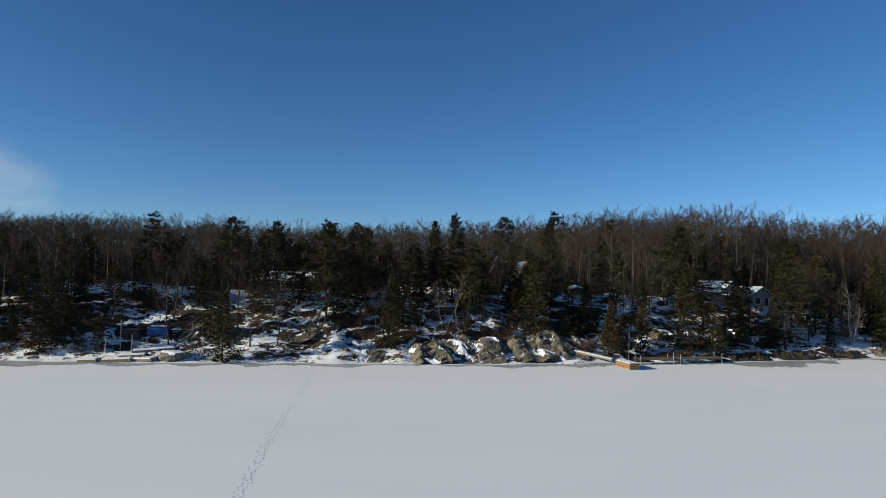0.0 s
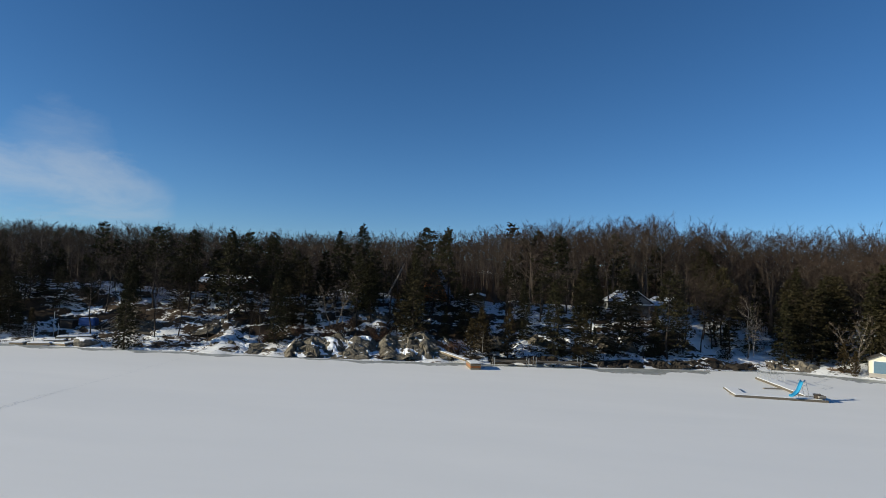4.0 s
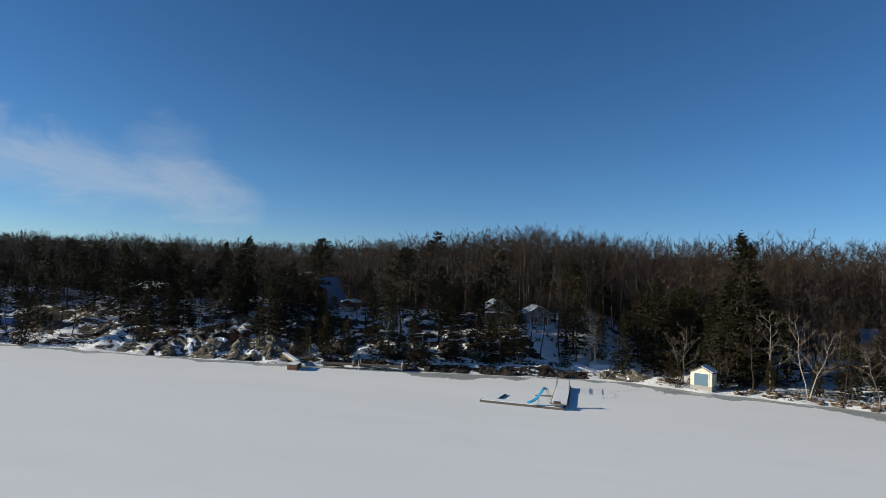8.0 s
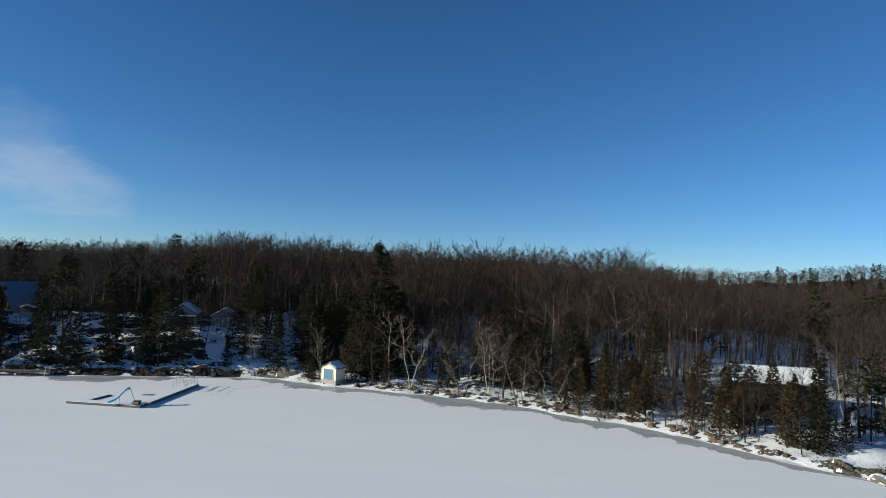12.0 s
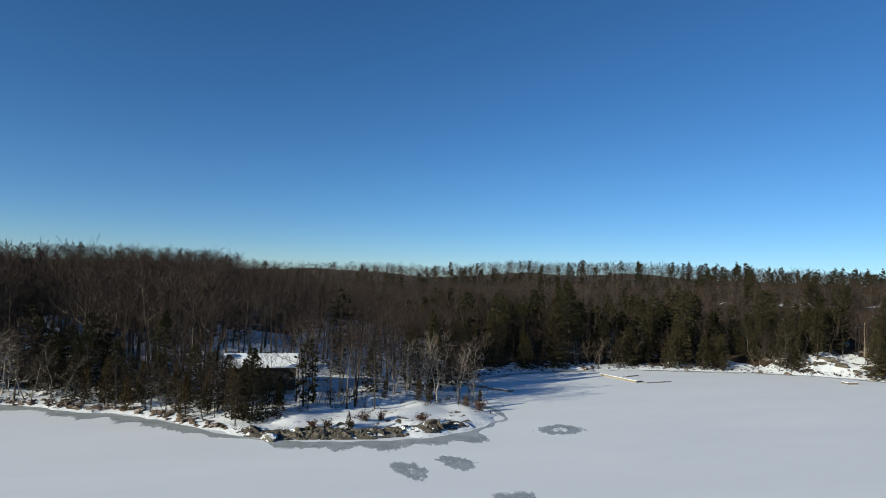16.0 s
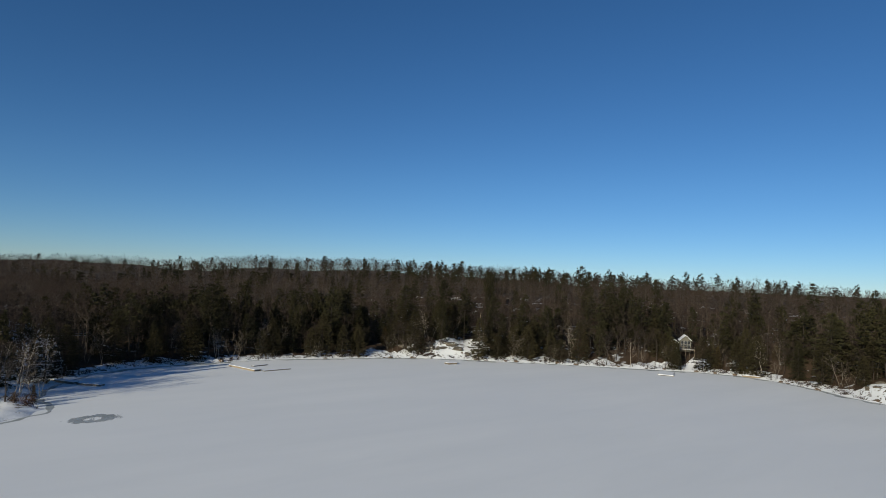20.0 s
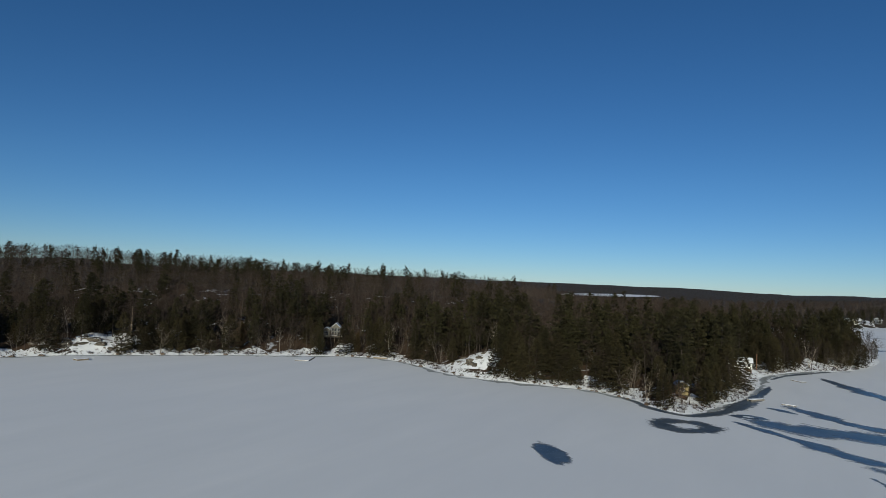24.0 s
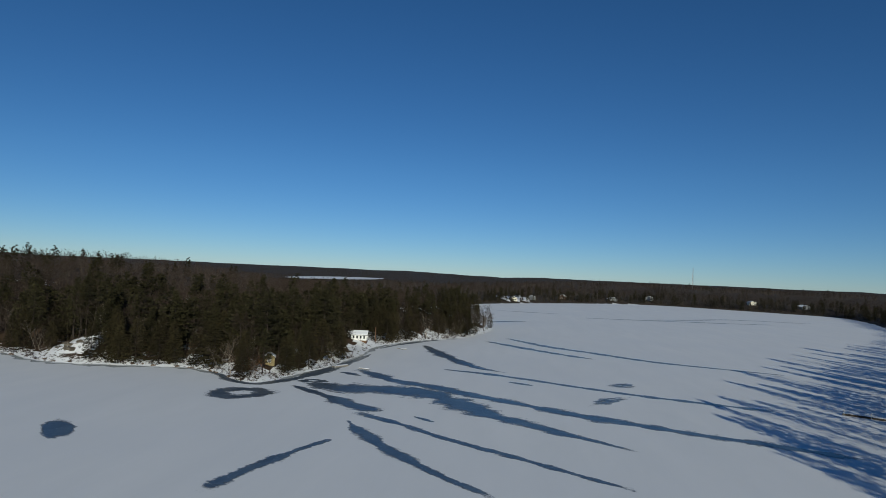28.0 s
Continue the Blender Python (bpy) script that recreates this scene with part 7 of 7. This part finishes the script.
raft_a = raft_arm((57.4, 68.65), (67.4, 68.6), 1.7, "long plank raft arm frozen into the lake")
raft_b = raft_arm((66.7, 69.55), (66.35, 83.2), 2.1, "long raft arm with a railed end, frozen in")
raft_c = raft_arm((58.45, 69.55), (58.9, 73.7), 1.7, "short raft arm under thick snow, frozen in")
raft_a.location.z, raft_c.location.z = -0.02, -0.12
raft_b.location.z = 0.06
sl = bare("water_slide", pose(65.2, 69.0, 0.32, 0, 0, 213), "sky-blue plastic water slide with a steel ladder", "water slide")


def chute():
    """A curved trough from the top down to the water."""
    bm = bmesh.new()
    path = [(0.0, 1.74), (0.2, 1.78), (0.45, 1.7), (0.85, 1.28), (1.25, 0.82), (1.65, 0.5), (2.1, 0.3), (2.5, 0.22)]
    prof = [(-0.22, 0.14), (-0.18, 0.02), (-0.08, -0.03), (0.08, -0.03), (0.18, 0.02), (0.22, 0.14), (0.25, 0.14), (0.21, -0.01), (0.09, -0.07), (-0.09, -0.07), (-0.21, -0.01), (-0.25, 0.14)]
    rings = [[bm.verts.new((x, y + 0.3 * math.sin(x * 0.9), z + dz)) for y, dz in prof] for x, z in path]
    for a, b in zip(rings, rings[1:]):
        for k in range(len(prof)):
            l = (k + 1) % len(prof)
            bm.faces.new((a[k], b[k], b[l], a[l]))
    bm.faces.new(rings[0]), bm.faces.new(rings[-1][::-1])
    bmesh.ops.recalc_face_normals(bm, faces=bm.faces)
    for f in bm.faces:
        f.smooth = True
    return bm


part("chute", chute(), SLIDE_BLUE, sl, "sky-blue slide trough")
for y in (-0.3, 0.3):
    part("ladder_rail", merged(rod((-0.65, y, 0), (-0.05, y, 1.78), 0.03), rod((-0.05, y, 1.78), (0.18, y, 1.98), 0.03), rod((0.18, y, 1.98), (0.5, y, 1.75), 0.03)), STEEL, sl)
    part("leg", rod((1.2, y, 0), (1.15, y, 0.85), 0.03), STEEL, sl)
for k in range(6):
    part("rung", rod((-0.6 + 0.095 * k, -0.3, 0.2 + 0.29 * k), (-0.6 + 0.095 * k, 0.3, 0.2 + 0.29 * k), 0.022), STEEL, sl)
jk = bare("raft_hinge", pose(66.6, 68.3, 0.33, 0, 0, 10), "rusty iron hinge and chain heap at the raft's corner", "hinge")
part("plate", boxes((-0.45, -0.4, 0.0, 0.4, 0.3, 0.42), bevel=0.08), DARK_WALL, jk)
part("roller", merged(rod((-0.4, -0.5, 0.25), (0.4, -0.5, 0.25), 0.15, 9), rod((-0.4, 0.38, 0.38), (0.4, 0.38, 0.38), 0.12, 9)), GREY_WOOD, jk)
rl = bare("railing", pose(66.45, 78.8, 0.4, 0, 0, 91.4), "white steel guard railing on the raft's far end", "railing")
for s in (-0.85, 0.85):
    for k in range(5):
        part("upright", rod((k * 1.05, s, 0), (k * 1.05, s, 1.0), 0.026), STEEL, rl)
    part("rail", rod((0, s, 1.0), (4.2, s, 1.0), 0.03), STEEL, rl)
    part("rail", rod((0, s, 0.55), (4.2, s, 0.55), 0.025), STEEL, rl)
ld = bare("plank_stack", pose(64.4, 75.4, 0.02, 0, 0, 12), "snowy boards lying on the ice beside the raft", "boards")
part("board", boxes((-1.2, -0.2, 0, 1.0, 0.1, 0.08)), GREY_WOOD, ld)
part("board", boxes((-0.9, 0.14, 0, 1.3, 0.4, 0.08)), GREY_WOOD, ld)

# rafts and docks of the cove
dock("frozen_dock", (229.0, 102.0), (231.6, 91.4), 1.9, 0.3, "long snow-covered dock frozen into the cove", False, WOOD, 0.1, depth=0.28)
dock("frozen_dock", (232.6, 90.7), (240.0, 91.6), 1.0, 0.18, "narrow dark dock arm frozen in the ice", False, GREY_WOOD, 0.04, depth=0.17)
dock("frozen_dock", (233.2, 99.0), (237.4, 100.2), 1.0, 0.18, "short dark dock arm frozen in the ice", False, GREY_WOOD, 0.04, depth=0.17)
dock("frozen_dock", (284.6, 84.0), (287.9, 83.9), 1.8, 0.35, "small square raft under snow in the cove", False, WOOD, 0.14, depth=0.33)
dock("frozen_dock", (330.0, 42.2), (337.4, 46.4), 4.2, 0.16, "snow-covered square raft off the path", False, WOOD, 0.14, depth=0.15)
dock("frozen_dock", (188.6, 96.5), (193.2, 89.0), 1.3, 0.35, "old dock in the shade of the inlet under snow", False, GREY_WOOD, 0.1, depth=0.33)
dock("frozen_dock", (193.6, 88.4), (197.2, 84.6), 1.2, 0.28, "broken end of the old inlet dock under snow", False, GREY_WOOD, 0.08, depth=0.26)
dock("frozen_dock", (413, -89), (409.5, -92), 1.8, 0.12, "snow-covered raft off the cape", False, GREY_WOOD, 0.14, depth=0.11)
dock("frozen_dock", (362.0, -86.6), (361.2, -89.6), 1.2, 0.1, "snow-covered plank raft off the headland", False, GREY_WOOD, 0.14, depth=0.09)
dock("dock", (360.0, -79.4), (364.5, -82.3), 1.2, 0.4, "short wooden dock at the headland", True, GREY_WOOD, 0.1, 0.6)
dock("dock", (339.4, -206.0), (334.0, -215.5), 1.3, 0.4, "dark dock in the trees' shadow on the west bank", True, DARK_WALL, 0.05, 0.8)
dock("frozen_dock", (352.5, 31.5), (354.5, 27.5), 1.2, 0.4, "short snowy landing by the cove", False, WOOD, 0.12, depth=0.38)


# ---- a wisp of cloud low over the hills ----
def cloud():
    m = bpy.data.materials.new("thin_cloud")
    m.use_nodes = True
    t = m.node_tree
    t.nodes.clear()
    out, em, tr, mx = t.nodes.new("ShaderNodeOutputMaterial"), node(t, "ShaderNodeEmission", Color=(0.62, 0.7, 0.78, 1), Strength=0.62), t.nodes.new("ShaderNodeBsdfTransparent"), t.nodes.new("ShaderNodeMixShader")
    uv = t.nodes.new("ShaderNodeTexCoord").outputs["UV"]
    sep = t.nodes.new("ShaderNodeSeparateXYZ")
    t.links.new(uv, sep.inputs[0])

    def calc(op, a, b=0.0):
        n = t.nodes.new("ShaderNodeMath")
        n.operation = op
        n.use_clamp = False
        for socket, value in ((n.inputs[0], a), (n.inputs[1], b)):
            if hasattr(value, "links"):
                t.links.new(value, socket)
            else:
                socket.default_value = value
        return n.outputs[0]

    mp = t.nodes.new("ShaderNodeMapping")
    mp.inputs["Scale"].default_value = (2.2, 3.0, 1)
    mp.inputs["Rotation"].default_value = (0, 0, 0.5)
    t.links.new(uv, mp.inputs[0])
    n1, n2_ = noise_tex(t, mp.outputs[0], 1.6, 6, 0.62, 0.8), noise_tex(t, mp.outputs[0], 5.0, 6, 0.65)
    x, y = sep.outputs[0], sep.outputs[1]
    # a band that falls from the upper left to the lower right, thin at its edges
    middle = calc("SUBTRACT", 0.46, calc("MULTIPLY", calc("SUBTRACT", x, 0.3), 0.26))
    off = calc("ABSOLUTE", calc("SUBTRACT", y, calc("ADD", middle, calc("MULTIPLY", calc("SUBTRACT", n1, 0.5), 0.5))))
    band = calc("MAXIMUM", calc("SUBTRACT", 1.0, calc("MULTIPLY", off, 4.6)), 0.0)
    band = calc("MULTIPLY", band, calc("MULTIPLY", band, 1.5))
    ends = calc("MULTIPLY", calc("MINIMUM", calc("MULTIPLY", calc("SUBTRACT", 1.0, x), 5.0), 1.0), calc("MINIMUM", calc("MULTIPLY", x, 6.0), 1.0))
    fade = calc("MULTIPLY", calc("MAXIMUM", band, 0.0), calc("MULTIPLY", ends, calc("ADD", 0.35, calc("MULTIPLY", n2_, 0.9))))
    # a fainter wisp that rises from its end
    dx, dy = calc("MULTIPLY", calc("SUBTRACT", x, 0.69), 7.0), calc("MULTIPLY", calc("SUBTRACT", y, calc("ADD", 0.36, calc("MULTIPLY", n1, 0.36))), 4.6)
    wisp = calc("MAXIMUM", calc("SUBTRACT", 1.0, calc("ADD", calc("MULTIPLY", dx, dx), calc("MULTIPLY", dy, dy))), 0.0)
    fade = calc("ADD", fade, calc("MULTIPLY", wisp, calc("MULTIPLY", n2_, 0.4)))
    fade = calc("MULTIPLY", fade, calc("MINIMUM", calc("MULTIPLY", y, 8.0), 1.0))
    fac = calc("MULTIPLY", 0.62, calc("DIVIDE", fade, calc("ADD", fade, 0.75)))
    t.links.new(fac, mx.inputs[0])
    t.links.new(tr.outputs[0], mx.inputs[1])
    t.links.new(em.outputs[0], mx.inputs[2])
    t.links.new(mx.outputs[0], out.inputs[0])
    far = 4600.0
    az0, az1, el0, el1 = CLOUD
    n = 24
    v, f, uvs = [], [], []
    for i in range(n + 1):
        a = radians(az0 + (az1 - az0) * i / n)
        for el in (el0, el1):
            v.append((70 + far * math.cos(a) * math.cos(radians(el)), -5 + far * math.sin(a) * math.cos(radians(el)), 15 + far * math.sin(radians(el))))
    for i in range(n):
        f.append((2 * i, 2 * i + 2, 2 * i + 3, 2 * i + 1))
        uvs += [(i / n, 0), ((i + 1) / n, 0), ((i + 1) / n, 1), (i / n, 1)]
    me = mesh_from("cloud", v, f, [m])
    layer = me.uv_layers.new(name="UVMap")
    layer.data.foreach_set("uv", np.array(uvs, np.float32).ravel())
    ob = tagged(new("cloud", me), "thin white wisp of cloud low in a blue sky", "cloud", kind="structure")
    return ob


# azimuths from +x towards +y of the cloud's left and right ends, and the heights of its foot and top
CLOUD = (150.0, 121.5, 0.5, 17.0)
cloud()
